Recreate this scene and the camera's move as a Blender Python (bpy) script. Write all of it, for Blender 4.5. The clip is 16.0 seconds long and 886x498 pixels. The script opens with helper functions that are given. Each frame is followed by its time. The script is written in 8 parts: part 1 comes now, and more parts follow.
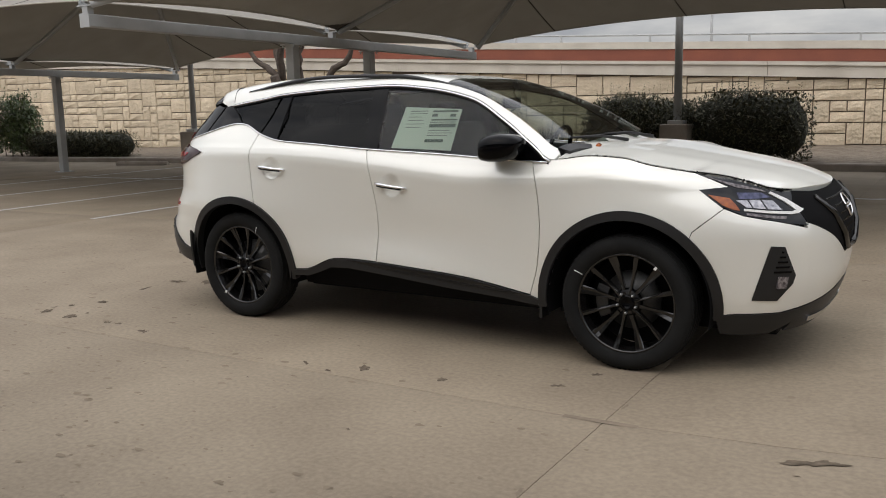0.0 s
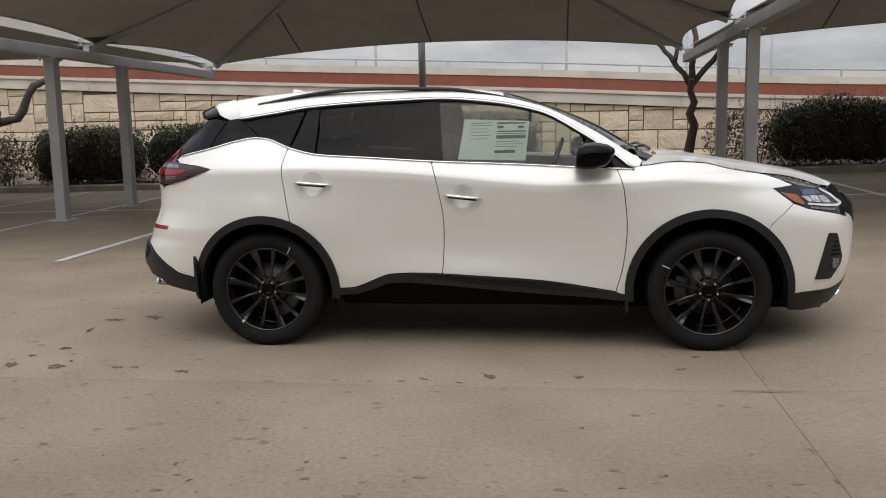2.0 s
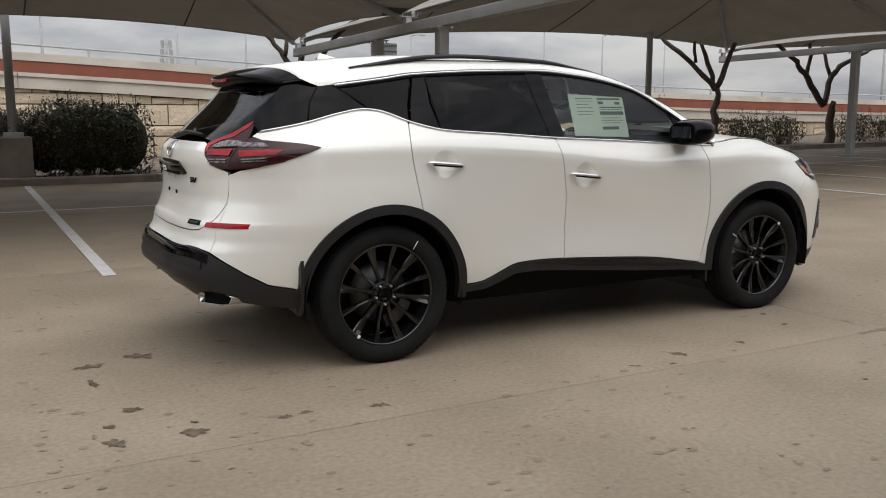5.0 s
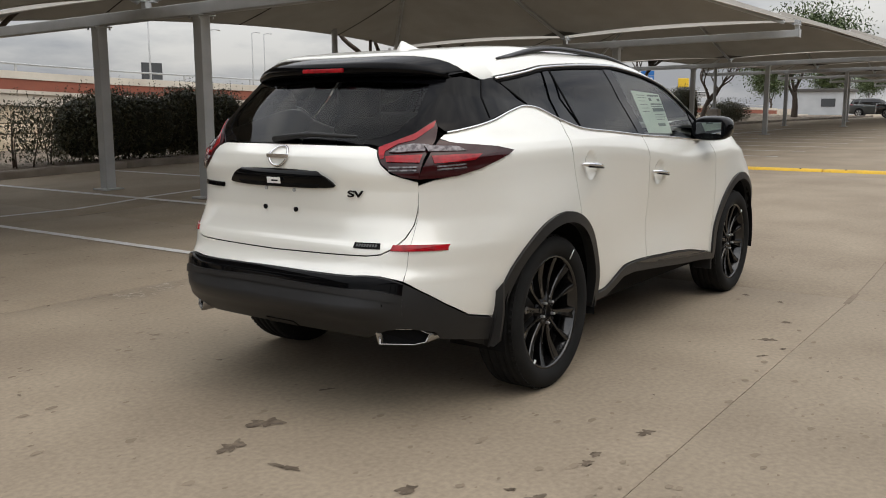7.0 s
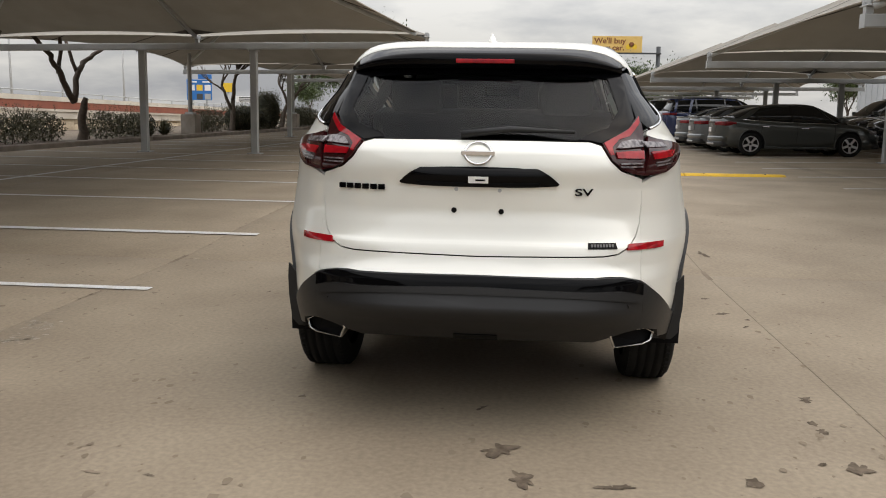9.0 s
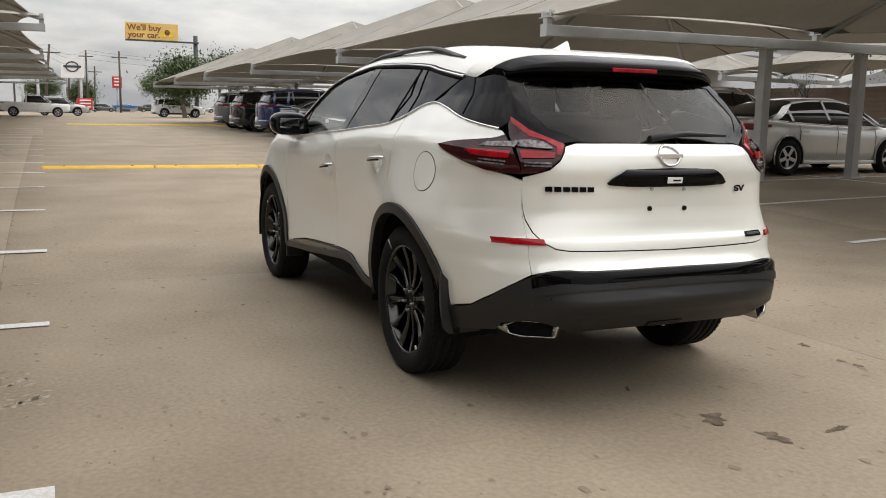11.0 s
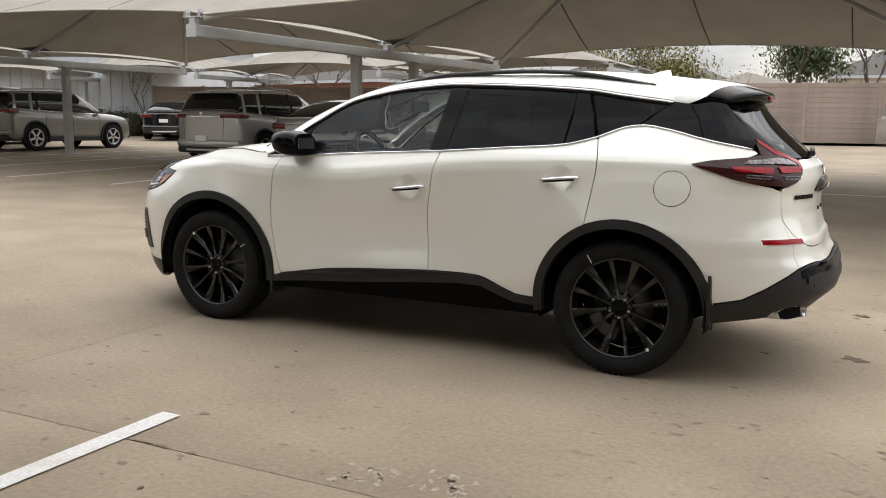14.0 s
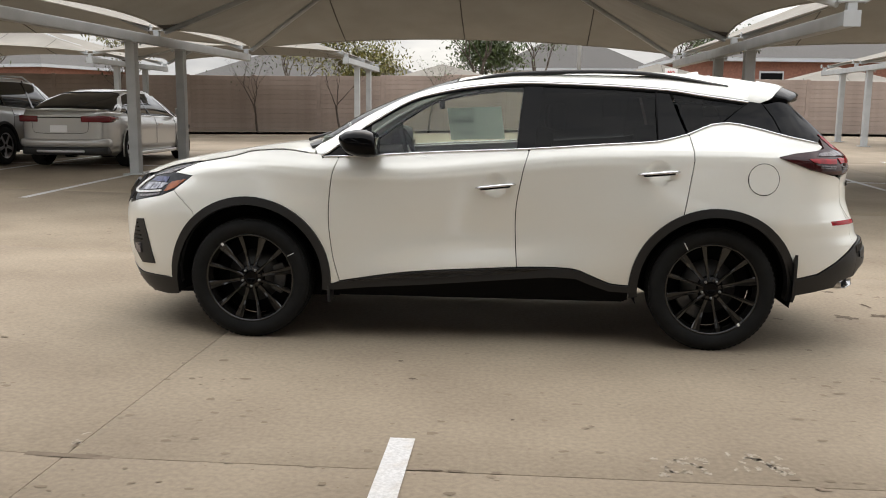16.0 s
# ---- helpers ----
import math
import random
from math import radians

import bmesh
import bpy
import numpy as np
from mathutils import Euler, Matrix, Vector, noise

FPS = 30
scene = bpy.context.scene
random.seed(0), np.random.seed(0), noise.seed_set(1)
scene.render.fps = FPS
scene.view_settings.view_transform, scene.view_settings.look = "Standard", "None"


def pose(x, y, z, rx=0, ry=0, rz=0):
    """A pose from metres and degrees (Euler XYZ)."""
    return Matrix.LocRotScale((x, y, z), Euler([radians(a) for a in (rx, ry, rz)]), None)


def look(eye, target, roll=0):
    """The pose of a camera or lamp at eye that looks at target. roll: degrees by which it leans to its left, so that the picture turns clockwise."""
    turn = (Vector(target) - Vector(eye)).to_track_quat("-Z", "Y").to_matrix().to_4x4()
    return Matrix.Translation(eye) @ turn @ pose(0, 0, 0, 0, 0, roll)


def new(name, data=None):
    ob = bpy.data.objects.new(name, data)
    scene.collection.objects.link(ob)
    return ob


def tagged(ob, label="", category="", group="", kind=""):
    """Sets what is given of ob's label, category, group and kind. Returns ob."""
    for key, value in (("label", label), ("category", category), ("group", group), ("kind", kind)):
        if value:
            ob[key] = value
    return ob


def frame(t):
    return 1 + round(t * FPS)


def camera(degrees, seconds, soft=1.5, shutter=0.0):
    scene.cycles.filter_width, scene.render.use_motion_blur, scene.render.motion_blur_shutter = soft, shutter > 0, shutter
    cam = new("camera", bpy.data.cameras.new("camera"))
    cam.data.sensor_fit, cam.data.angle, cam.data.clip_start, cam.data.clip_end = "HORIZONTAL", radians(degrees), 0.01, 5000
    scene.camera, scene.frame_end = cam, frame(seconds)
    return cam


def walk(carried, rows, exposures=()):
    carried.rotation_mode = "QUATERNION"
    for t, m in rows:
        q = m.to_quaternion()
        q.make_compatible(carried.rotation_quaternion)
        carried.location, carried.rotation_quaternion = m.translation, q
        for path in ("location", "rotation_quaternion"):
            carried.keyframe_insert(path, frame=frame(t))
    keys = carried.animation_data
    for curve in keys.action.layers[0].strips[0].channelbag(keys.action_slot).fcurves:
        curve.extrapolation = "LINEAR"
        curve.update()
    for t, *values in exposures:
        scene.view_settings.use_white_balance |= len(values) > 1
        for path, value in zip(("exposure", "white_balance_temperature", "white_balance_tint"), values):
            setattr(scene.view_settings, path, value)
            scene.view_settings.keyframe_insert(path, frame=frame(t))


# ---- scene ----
cam = camera(53.3, 16.0, soft=1.0)
PATH = [
    (0, (3.008, -5.418, 1.487), (1.984, -3.732, 1.157), -1.3),
    (0.5, (2.469, -5.804, 1.482), (1.644, -4.011, 1.161), -0.9),
    (1, (1.843, -6.078, 1.482), (1.219, -4.202, 1.179), -0.8),
    (1.5, (1.193, -6.306, 1.49), (0.755, -4.377, 1.194), -1.1),
    (2, (0.488, -6.391, 1.471), (0.229, -4.429, 1.176), -1.2),
    (2.5, (-0.218, -6.403, 1.467), (-0.266, -4.426, 1.168), -0.9),
    (3, (-0.893, -6.275, 1.452), (-0.726, -4.305, 1.146), -0.2),
    (3.5, (-1.555, -6.114, 1.445), (-1.182, -4.172, 1.146), 0.3),
    (4, (-2.203, -5.841, 1.427), (-1.632, -3.948, 1.126), 0.5),
    (4.2, (-2.455, -5.734, 1.395), (-1.815, -3.863, 1.093), 0.4),
    (6.3, (-4.629, -3.726, 1.329), (-3.242, -2.319, 1.018), 0.1),
    (6.5, (-4.807, -3.494, 1.355), (-3.366, -2.142, 1.044), 0.2),
    (7, (-5.137, -2.867, 1.35), (-3.522, -1.73, 1.036), -0.1),
    (7.5, (-5.437, -2.237, 1.357), (-3.692, -1.314, 1.036), -0.3),
    (8, (-5.65, -1.57, 1.314), (-3.799, -0.877, 1.008), -0.2),
    (8.5, (-5.824, -0.881, 1.293), (-3.894, -0.446, 0.998), 0.3),
    (9, (-5.877, -0.204, 1.287), (-3.908, -0.013, 0.99), 0.9),
    (9.5, (-5.906, 0.479, 1.307), (-3.929, 0.404, 1.012), 0.4),
    (9.7, (-5.891, 0.75, 1.298), (-3.921, 0.577, 1.0), 0.3),
    (11.8, (-4.94, 3.529, 1.318), (-3.327, 2.383, 1.032), 1.4),
    (12, (-4.762, 3.761, 1.35), (-3.2, 2.545, 1.067), 1.3),
    (12.5, (-4.312, 4.313, 1.371), (-2.901, 2.923, 1.092), 1.3),
    (13, (-3.81, 4.77, 1.37), (-2.573, 3.223, 1.093), 1.2),
    (13.5, (-3.246, 5.198, 1.379), (-2.169, 3.537, 1.095), 1.2),
    (14, (-2.66, 5.529, 1.383), (-1.776, 3.759, 1.092), 0.7),
    (14.5, (-2.043, 5.835, 1.388), (-1.337, 3.987, 1.094), 0.2),
    (15, (-1.438, 6.039, 1.397), (-0.926, 4.127, 1.108), -0.1),
    (15.5, (-0.807, 6.148, 1.405), (-0.467, 4.2, 1.108), 0.1),
    (16, (-0.218, 6.19, 1.417), (-0.061, 4.22, 1.108), 0.6),
]
walk(cam, [(t, look(eye, target, roll)) for t, eye, target, roll in PATH],
     exposures=[(0, 0.12, 6360, 11), (2.5, 0.12, 6260, 12), (4, 0.12, 6260, 12), (7, 0.24, 6400, 10), (9.5, 0.37, 6540, 10), (12, 0.58, 6540, 10), (14, 0.75, 6500, 10), (16, 0.76, 6500, 10)])

# ---- light ----
world = bpy.data.worlds.new("sky")
scene.world = world
world.use_nodes = True
wn = world.node_tree.nodes
wl = world.node_tree.links
sky = wn.new("ShaderNodeTexSky")
sky.sky_type = 'NISHITA'
sky.sun_disc = False
sky.sun_elevation = radians(58)
sky.sun_rotation = radians(190)
sky.air_density, sky.dust_density, sky.ozone_density = 1.0, 4.0, 1.0
# overcast: the blue sky is veiled by a grey cloud sheet with soft patches
tc = wn.new("ShaderNodeTexCoord")
mp = wn.new("ShaderNodeMapping")
mp.inputs["Scale"].default_value = (1.0, 1.0, 3.6)
cl = wn.new("ShaderNodeTexNoise")
cl.inputs["Scale"].default_value = 4.8
cl.inputs["Detail"].default_value = 7
cl.inputs["Roughness"].default_value = 0.55
cr = wn.new("ShaderNodeValToRGB")
cr.color_ramp.elements[0].position = 0.36
cr.color_ramp.elements[0].color = (3.1, 3.16, 3.30, 1)
cr.color_ramp.elements[1].position = 0.64
cr.color_ramp.elements[1].color = (5.78, 5.64, 5.36, 1)
mx = wn.new("ShaderNodeMixRGB")
mx.inputs[0].default_value = 0.86
wl.new(tc.outputs["Generated"], mp.inputs["Vector"])
wl.new(mp.outputs["Vector"], cl.inputs["Vector"])
wl.new(cl.outputs["Fac"], cr.inputs["Fac"])
wl.new(sky.outputs["Color"], mx.inputs[1])
wl.new(cr.outputs["Color"], mx.inputs[2])
# an overcast dome is brighter overhead than at the horizon
sep = wn.new("ShaderNodeSeparateXYZ")
up_f = wn.new("ShaderNodeMapRange")
up_f.inputs[1].default_value, up_f.inputs[2].default_value = 0.05, 0.60
up_f.inputs[3].default_value, up_f.inputs[4].default_value = 1.0, 2.75
dome = wn.new("ShaderNodeVectorMath")
dome.operation = 'SCALE'
wl.new(tc.outputs["Generated"], sep.inputs[0])
wl.new(sep.outputs["Z"], up_f.inputs[0])
wl.new(mx.outputs[0], dome.inputs[0])
wl.new(up_f.outputs[0], dome.inputs["Scale"])
wl.new(dome.outputs[0], wn["Background"].inputs["Color"])
wn["Background"].inputs["Strength"].default_value = 0.105
sun = new("sun", bpy.data.lights.new("sun", "SUN"))
sun.data.energy, sun.data.angle, sun.data.color = 0.4, radians(70), (1.0, 0.96, 0.90)
sun.matrix_world = look((0, 0, 0), (0.10, 0.58, -1.0))


# ---- building helpers ----
def part(name, bm, material, parent=None, label="", smooth=False):
    me = bpy.data.meshes.new(name)
    bm.to_mesh(me)
    bm.free()
    if smooth:
        me.polygons.foreach_set("use_smooth", [True] * len(me.polygons))
    me.materials.append(material)
    ob = new(name, me)
    if parent:
        ob.parent = parent
    if label:
        ob["label"] = label
    return ob


def thing(name, label, category, group="", kind="", at=(0, 0, 0), turn=0.0):
    ob = new(name)
    ob.empty_display_size = 0.2
    ob.matrix_basis = pose(*at, 0, 0, turn)
    return tagged(ob, label, category, group, kind)


def shared(name, mesh, m, parent=None, label=""):
    ob = new(name, mesh)
    ob.matrix_basis = m
    if parent:
        ob.parent = parent
    if label:
        ob["label"] = label
    return ob


def bm_box(bm, x0, x1, y0, y1, z0, z1, bevel=0.0, m=None):
    tmp = bmesh.new()
    bmesh.ops.create_cube(tmp, size=1)
    for v in tmp.verts:
        v.co = Vector(((x0 + x1) / 2 + v.co.x * (x1 - x0), (y0 + y1) / 2 + v.co.y * (y1 - y0), (z0 + z1) / 2 + v.co.z * (z1 - z0)))
    if bevel:
        bmesh.ops.bevel(tmp, geom=tmp.edges[:], offset=bevel, segments=2, profile=0.6, affect='EDGES')
    merge(bm, tmp, m)
    return bm


def merge(bm, tmp, m=None):
    made = {}
    for v in tmp.verts:
        made[v] = bm.verts.new(m @ v.co if m else v.co)
    for f in tmp.faces:
        try:
            nf = bm.faces.new([made[v] for v in f.verts])
            nf.smooth = f.smooth
        except ValueError:
            pass
    tmp.free()


def box(x0, x1, y0, y1, z0, z1, bevel=0.0, m=None):
    return bm_box(bmesh.new(), x0, x1, y0, y1, z0, z1, bevel, m)


def bm_tube(bm, pts, radii, sides=8, cap=True):
    """A round bar along pts; radii: one number or one a point."""
    pts = [Vector(p) for p in pts]
    rr = radii if isinstance(radii, (list, tuple)) else [radii] * len(pts)
    rings, ref = [], None
    for i, p in enumerate(pts):
        d = (pts[min(i + 1, len(pts) - 1)] - pts[max(i - 1, 0)])
        d = d.normalized() if d.length > 1e-9 else Vector((0, 0, 1))
        if ref is None:
            ref = d.orthogonal().normalized()
        ref = (ref - d * ref.dot(d))
        ref = ref.normalized() if ref.length > 1e-6 else d.orthogonal().normalized()
        b = d.cross(ref)
        rings.append([bm.verts.new(p + rr[i] * (math.cos(a) * ref + math.sin(a) * b)) for a in [2 * math.pi * k / sides for k in range(sides)]])
    for r0, r1 in zip(rings, rings[1:]):
        for k in range(sides):
            f = bm.faces.new((r0[k], r0[(k + 1) % sides], r1[(k + 1) % sides], r1[k]))
            f.smooth = True
    if cap:
        bm.faces.new(rings[0][::-1])
        bm.faces.new(rings[-1])
    return bm


def tube(pts, radii, sides=8):
    return bm_tube(bmesh.new(), pts, radii, sides)


def lathe(profile, n=48, axis="Y"):
    """profile: (radius, along) pairs, turned round the Y axis (or Z)."""
    bm = bmesh.new()
    rings = []
    for k in range(n):
        a = 2 * math.pi * k / n
        c, s = math.cos(a), math.sin(a)
        rings.append([bm.verts.new((r * c, h, r * s) if axis == "Y" else (r * c, r * s, h)) for r, h in profile])
    for k in range(n):
        r0, r1 = rings[k], rings[(k + 1) % n]
        for i in range(len(profile) - 1):
            f = bm.faces.new((r0[i], r0[i + 1], r1[i + 1], r1[i]))
            f.smooth = True
    bmesh.ops.recalc_face_normals(bm, faces=bm.faces[:])
    return bm


def curve(pts):
    """A monotone smooth curve through (x, y) points, as a function."""
    xs, ys = [p[0] for p in pts], [p[1] for p in pts]
    n = len(xs)
    d = [(ys[i + 1] - ys[i]) / (xs[i + 1] - xs[i]) for i in range(n - 1)]
    m = [d[0]] + [0 if d[i - 1] * d[i] <= 0 else 2 * d[i - 1] * d[i] / (d[i - 1] + d[i]) for i in range(1, n - 1)] + [d[-1]]

    def f(x):
        if x <= xs[0]:
            return ys[0]
        if x >= xs[-1]:
            return ys[-1]
        i = 0
        while x > xs[i + 1]:
            i += 1
        h = xs[i + 1] - xs[i]
        t = (x - xs[i]) / h
        return (2 * t ** 3 - 3 * t * t + 1) * ys[i] + (t ** 3 - 2 * t * t + t) * h * m[i] + (-2 * t ** 3 + 3 * t * t) * ys[i + 1] + (t ** 3 - t * t) * h * m[i + 1]
    return f


# the lot is not level: it dips to the west and climbs to the east and the south
rise_x = curve([(-80, -0.5), (-30, -0.25), (-13, -0.09), (-2.5, 0.0), (1.7, 0.0), (3.2, 0.08), (8, 0.19), (20, 0.27), (60, 0.45), (200, 0.6)])
rise_y = curve([(-200, 1.6), (-60, 1.2), (-30, 0.72), (-16, 0.34), (-8, 0.13), (-3.5, 0.0), (0, 0.0)])


def G(x, y):
    a, b = rise_x(x), rise_y(y)
    return a + b * (1 - 0.6 * min(max(a / 0.25, 0), 1))


# ---- materials ----
def material(name, rgb, rough=0.6, metal=0.0, rgb2=None, scale=8.0, fine=0.0, fine_scale=120.0, bump=0.0, bump_scale=60.0,
             coat=0.0, spread=(0.35, 0.65), random=0.0, island=0.0, spec=0.5, rough_var=0.0, bump_dist=0.01, coat_ior=1.5):
    m = bpy.data.materials.new(name)
    m.use_nodes = True
    nt = m.node_tree
    b = nt.nodes["Principled BSDF"]
    b.inputs["Roughness"].default_value, b.inputs["Metallic"].default_value = rough, metal
    b.inputs["Specular IOR Level"].default_value = spec
    b.inputs["Coat Weight"].default_value = coat
    b.inputs["Coat Roughness"].default_value = 0.03
    b.inputs["Coat IOR"].default_value = coat_ior
    geo = nt.nodes.new("ShaderNodeTexCoord")
    col = nt.nodes.new("ShaderNodeMixRGB")
    col.inputs[1].default_value = (*rgb, 1)
    col.inputs[2].default_value = (*(rgb2 or rgb), 1)
    no = nt.nodes.new("ShaderNodeTexNoise")
    no.inputs["Scale"].default_value, no.inputs["Detail"].default_value = scale, 6
    ra = nt.nodes.new("ShaderNodeMapRange")
    ra.inputs[1].default_value, ra.inputs[2].default_value = spread
    nt.links.new(geo.outputs["Object"], no.inputs["Vector"])
    nt.links.new(no.outputs["Fac"], ra.inputs[0])
    nt.links.new(ra.outputs[0], col.inputs[0])
    out = col.outputs[0]
    if fine:
        n2 = nt.nodes.new("ShaderNodeTexNoise")
        n2.inputs["Scale"].default_value, n2.inputs["Detail"].default_value = fine_scale, 4
        nt.links.new(geo.outputs["Object"], n2.inputs["Vector"])
        hs = nt.nodes.new("ShaderNodeHueSaturation")
        r2 = nt.nodes.new("ShaderNodeMapRange")
        r2.inputs[1].default_value, r2.inputs[2].default_value = 0.3, 0.7
        r2.inputs[3].default_value, r2.inputs[4].default_value = 1 - fine, 1 + fine
        nt.links.new(n2.outputs["Fac"], r2.inputs[0])
        nt.links.new(r2.outputs[0], hs.inputs["Value"])
        nt.links.new(out, hs.inputs["Color"])
        out = hs.outputs[0]
    if random or island:
        h2 = nt.nodes.new("ShaderNodeHueSaturation")
        r3 = nt.nodes.new("ShaderNodeMapRange")
        k = random or island
        r3.inputs[3].default_value, r3.inputs[4].default_value = 1 - k, 1 + k
        src = nt.nodes.new("ShaderNodeObjectInfo").outputs["Random"] if random else nt.nodes.new("ShaderNodeNewGeometry").outputs["Random Per Island"]
        nt.links.new(src, r3.inputs[0])
        nt.links.new(r3.outputs[0], h2.inputs["Value"])
        nt.links.new(out, h2.inputs["Color"])
        out = h2.outputs[0]
    nt.links.new(out, b.inputs["Base Color"])
    if rough_var:
        r4 = nt.nodes.new("ShaderNodeMapRange")
        r4.inputs[3].default_value, r4.inputs[4].default_value = max(rough - rough_var, 0), rough + rough_var
        nt.links.new(no.outputs["Fac"], r4.inputs[0])
        nt.links.new(r4.outputs[0], b.inputs["Roughness"])
    if bump:
        n3 = nt.nodes.new("ShaderNodeTexNoise")
        n3.inputs["Scale"].default_value, n3.inputs["Detail"].default_value = bump_scale, 6
        nt.links.new(geo.outputs["Object"], n3.inputs["Vector"])
        bp = nt.nodes.new("ShaderNodeBump")
        bp.inputs["Strength"].default_value, bp.inputs["Distance"].default_value = bump, bump_dist
        nt.links.new(n3.outputs["Fac"], bp.inputs["Height"])
        nt.links.new(bp.outputs[0], b.inputs["Normal"])
    return m


def glass_material(name, tint, rough=0.0, index=1.42):
    """Tinted sheet glass: a transparent share with a mirror coat over it."""
    m = bpy.data.materials.new(name)
    m.use_nodes = True
    nt = m.node_tree
    nt.nodes.remove(nt.nodes["Principled BSDF"])
    t = nt.nodes.new("ShaderNodeBsdfTransparent")
    t.inputs[0].default_value = (*tint, 1)
    g = nt.nodes.new("ShaderNodeBsdfGlossy")
    g.inputs["Roughness"].default_value = rough
    fr = nt.nodes.new("ShaderNodeFresnel")
    fr.inputs[0].default_value = index
    mix = nt.nodes.new("ShaderNodeMixShader")
    nt.links.new(fr.outputs[0], mix.inputs[0])
    nt.links.new(t.outputs[0], mix.inputs[1])
    nt.links.new(g.outputs[0], mix.inputs[2])
    nt.links.new(mix.outputs[0], nt.nodes["Material Output"].inputs[0])
    return m


def woven(name, rgb, rgb2, through_rgb, share):
    """Cloth or paper that lets a share of the light through."""
    m = material(name, rgb, 0.85, rgb2=rgb2, scale=1.1, fine=0.06, fine_scale=300, bump=0.1, bump_scale=400, bump_dist=0.002)
    nt = m.node_tree
    b = nt.nodes["Principled BSDF"]
    tr = nt.nodes.new("ShaderNodeBsdfTranslucent")
    tr.inputs[0].default_value = (*through_rgb, 1)
    mix = nt.nodes.new("ShaderNodeMixShader")
    mix.inputs[0].default_value = share
    nt.links.new(b.outputs[0], mix.inputs[1])
    nt.links.new(tr.outputs[0], mix.inputs[2])
    nt.links.new(mix.outputs[0], nt.nodes["Material Output"].inputs[0])
    return m


M_concrete = material("concrete_paving", (0.290, 0.237, 0.170), 0.85, rgb2=(0.228, 0.183, 0.130), scale=0.9, fine=0.13, fine_scale=38, bump=0.25, bump_scale=160, bump_dist=0.003, rough_var=0.08)
M_steel = material("painted_steel", (0.42, 0.43, 0.43), 0.5, rgb2=(0.36, 0.37, 0.37), scale=3, fine=0.05, bump=0.05)
M_fabric = woven("shade_fabric", (0.275, 0.256, 0.222), (0.23, 0.213, 0.184), (0.30, 0.26, 0.20), 0.07)
M_webbing = material("hem_webbing", (0.42, 0.39, 0.34), 0.8, rgb2=(0.36, 0.33, 0.29), scale=4)
M_nut = material("steel_nut", (0.42, 0.42, 0.42), 0.35, 0.9)
M_seam = material("seam_webbing", (0.07, 0.06, 0.05), 0.9)
M_line = material("road_paint_white", (0.60, 0.60, 0.595), 0.7, rgb2=(0.50, 0.46, 0.40), scale=6, fine=0.15, fine_scale=80, spread=(0.45, 0.75))
M_yellow = material("road_paint_yellow", (0.70, 0.43, 0.02), 0.7, rgb2=(0.55, 0.34, 0.03), scale=6, fine=0.15, fine_scale=80, spread=(0.4, 0.8))
M_stain = material("oil_stain", (0.085, 0.066, 0.048), 0.9, spec=0.15, rgb2=(0.17, 0.135, 0.10), scale=18, fine=0.1)
M_fleck = material("dull_fleck", (0.26, 0.212, 0.157), 0.95, spec=0.1, rgb2=(0.205, 0.165, 0.122), scale=3)
M_joint = material("joint_filler", (0.17, 0.138, 0.105), 0.95, spec=0.1, rgb2=(0.26, 0.21, 0.16), scale=5, spread=(.4, .6))
M_kerb = material("kerb_concrete", (0.34, 0.30, 0.26), 0.9, rgb2=(0.24, 0.21, 0.18), scale=2.5, fine=0.12, bump=0.3)
M_soil = material("mulch", (0.13, 0.10, 0.075), 0.95, rgb2=(0.22, 0.18, 0.13), scale=5, fine=0.3, fine_scale=60, bump=0.8, bump_scale=50, bump_dist=0.03)
M_block = material("cast_stone", (0.72, 0.61, 0.45), 0.9, rgb2=(0.60, 0.50, 0.36), scale=1.7, fine=0.10, fine_scale=30, bump=0.9, bump_scale=9, bump_dist=0.05, random=0.10)
M_blockfar = material("cast_stone_far", (0.72, 0.61, 0.45), 0.9, rgb2=(0.60, 0.50, 0.36), scale=1.7, fine=0.10, fine_scale=30, bump=0.9, bump_scale=9, bump_dist=0.05, island=0.10)
M_mortar = material("stone_joint", (0.17, 0.135, 0.10), 0.95)
M_coping = material("coping_concrete", (0.66, 0.61, 0.52), 0.85, rgb2=(0.55, 0.50, 0.42), scale=1.2, fine=0.06, bump=0.2)
M_red = material("red_band", (0.30, 0.10, 0.06), 0.85, rgb2=(0.25, 0.085, 0.055), scale=1.5, fine=0.06)
M_dark = material("far_dark_metal", (0.05, 0.055, 0.06), 0.6)
M_trunk = material("bark", (0.11, 0.085, 0.065), 0.9, rgb2=(0.07, 0.055, 0.045), scale=14, bump=0.8, bump_scale=25, bump_dist=0.02)
M_leaf = material("leaf_dark", (0.048, 0.054, 0.028), 0.6, spec=0.3, rgb2=(0.10, 0.09, 0.052), scale=5, island=0.35)
M_leaf2 = material("leaf_green", (0.05, 0.08, 0.025), 0.5, rgb2=(0.09, 0.12, 0.04), scale=3, island=0.35)
M_leaf3 = material("leaf_yellow", (0.20, 0.17, 0.04), 0.6, rgb2=(0.10, 0.11, 0.03), scale=2, island=0.35)
M_fence = material("fence_boards", (0.36, 0.285, 0.24), 0.85, rgb2=(0.28, 0.22, 0.185), scale=2, fine=0.08, random=0.06)
M_brick = material("house_brick", (0.28, 0.13, 0.09), 0.9, rgb2=(0.2, 0.09, 0.065), scale=8, fine=0.2, fine_scale=30)
M_shingle = material("roof_shingle", (0.09, 0.085, 0.08), 0.9, fine=0.2, fine_scale=12)
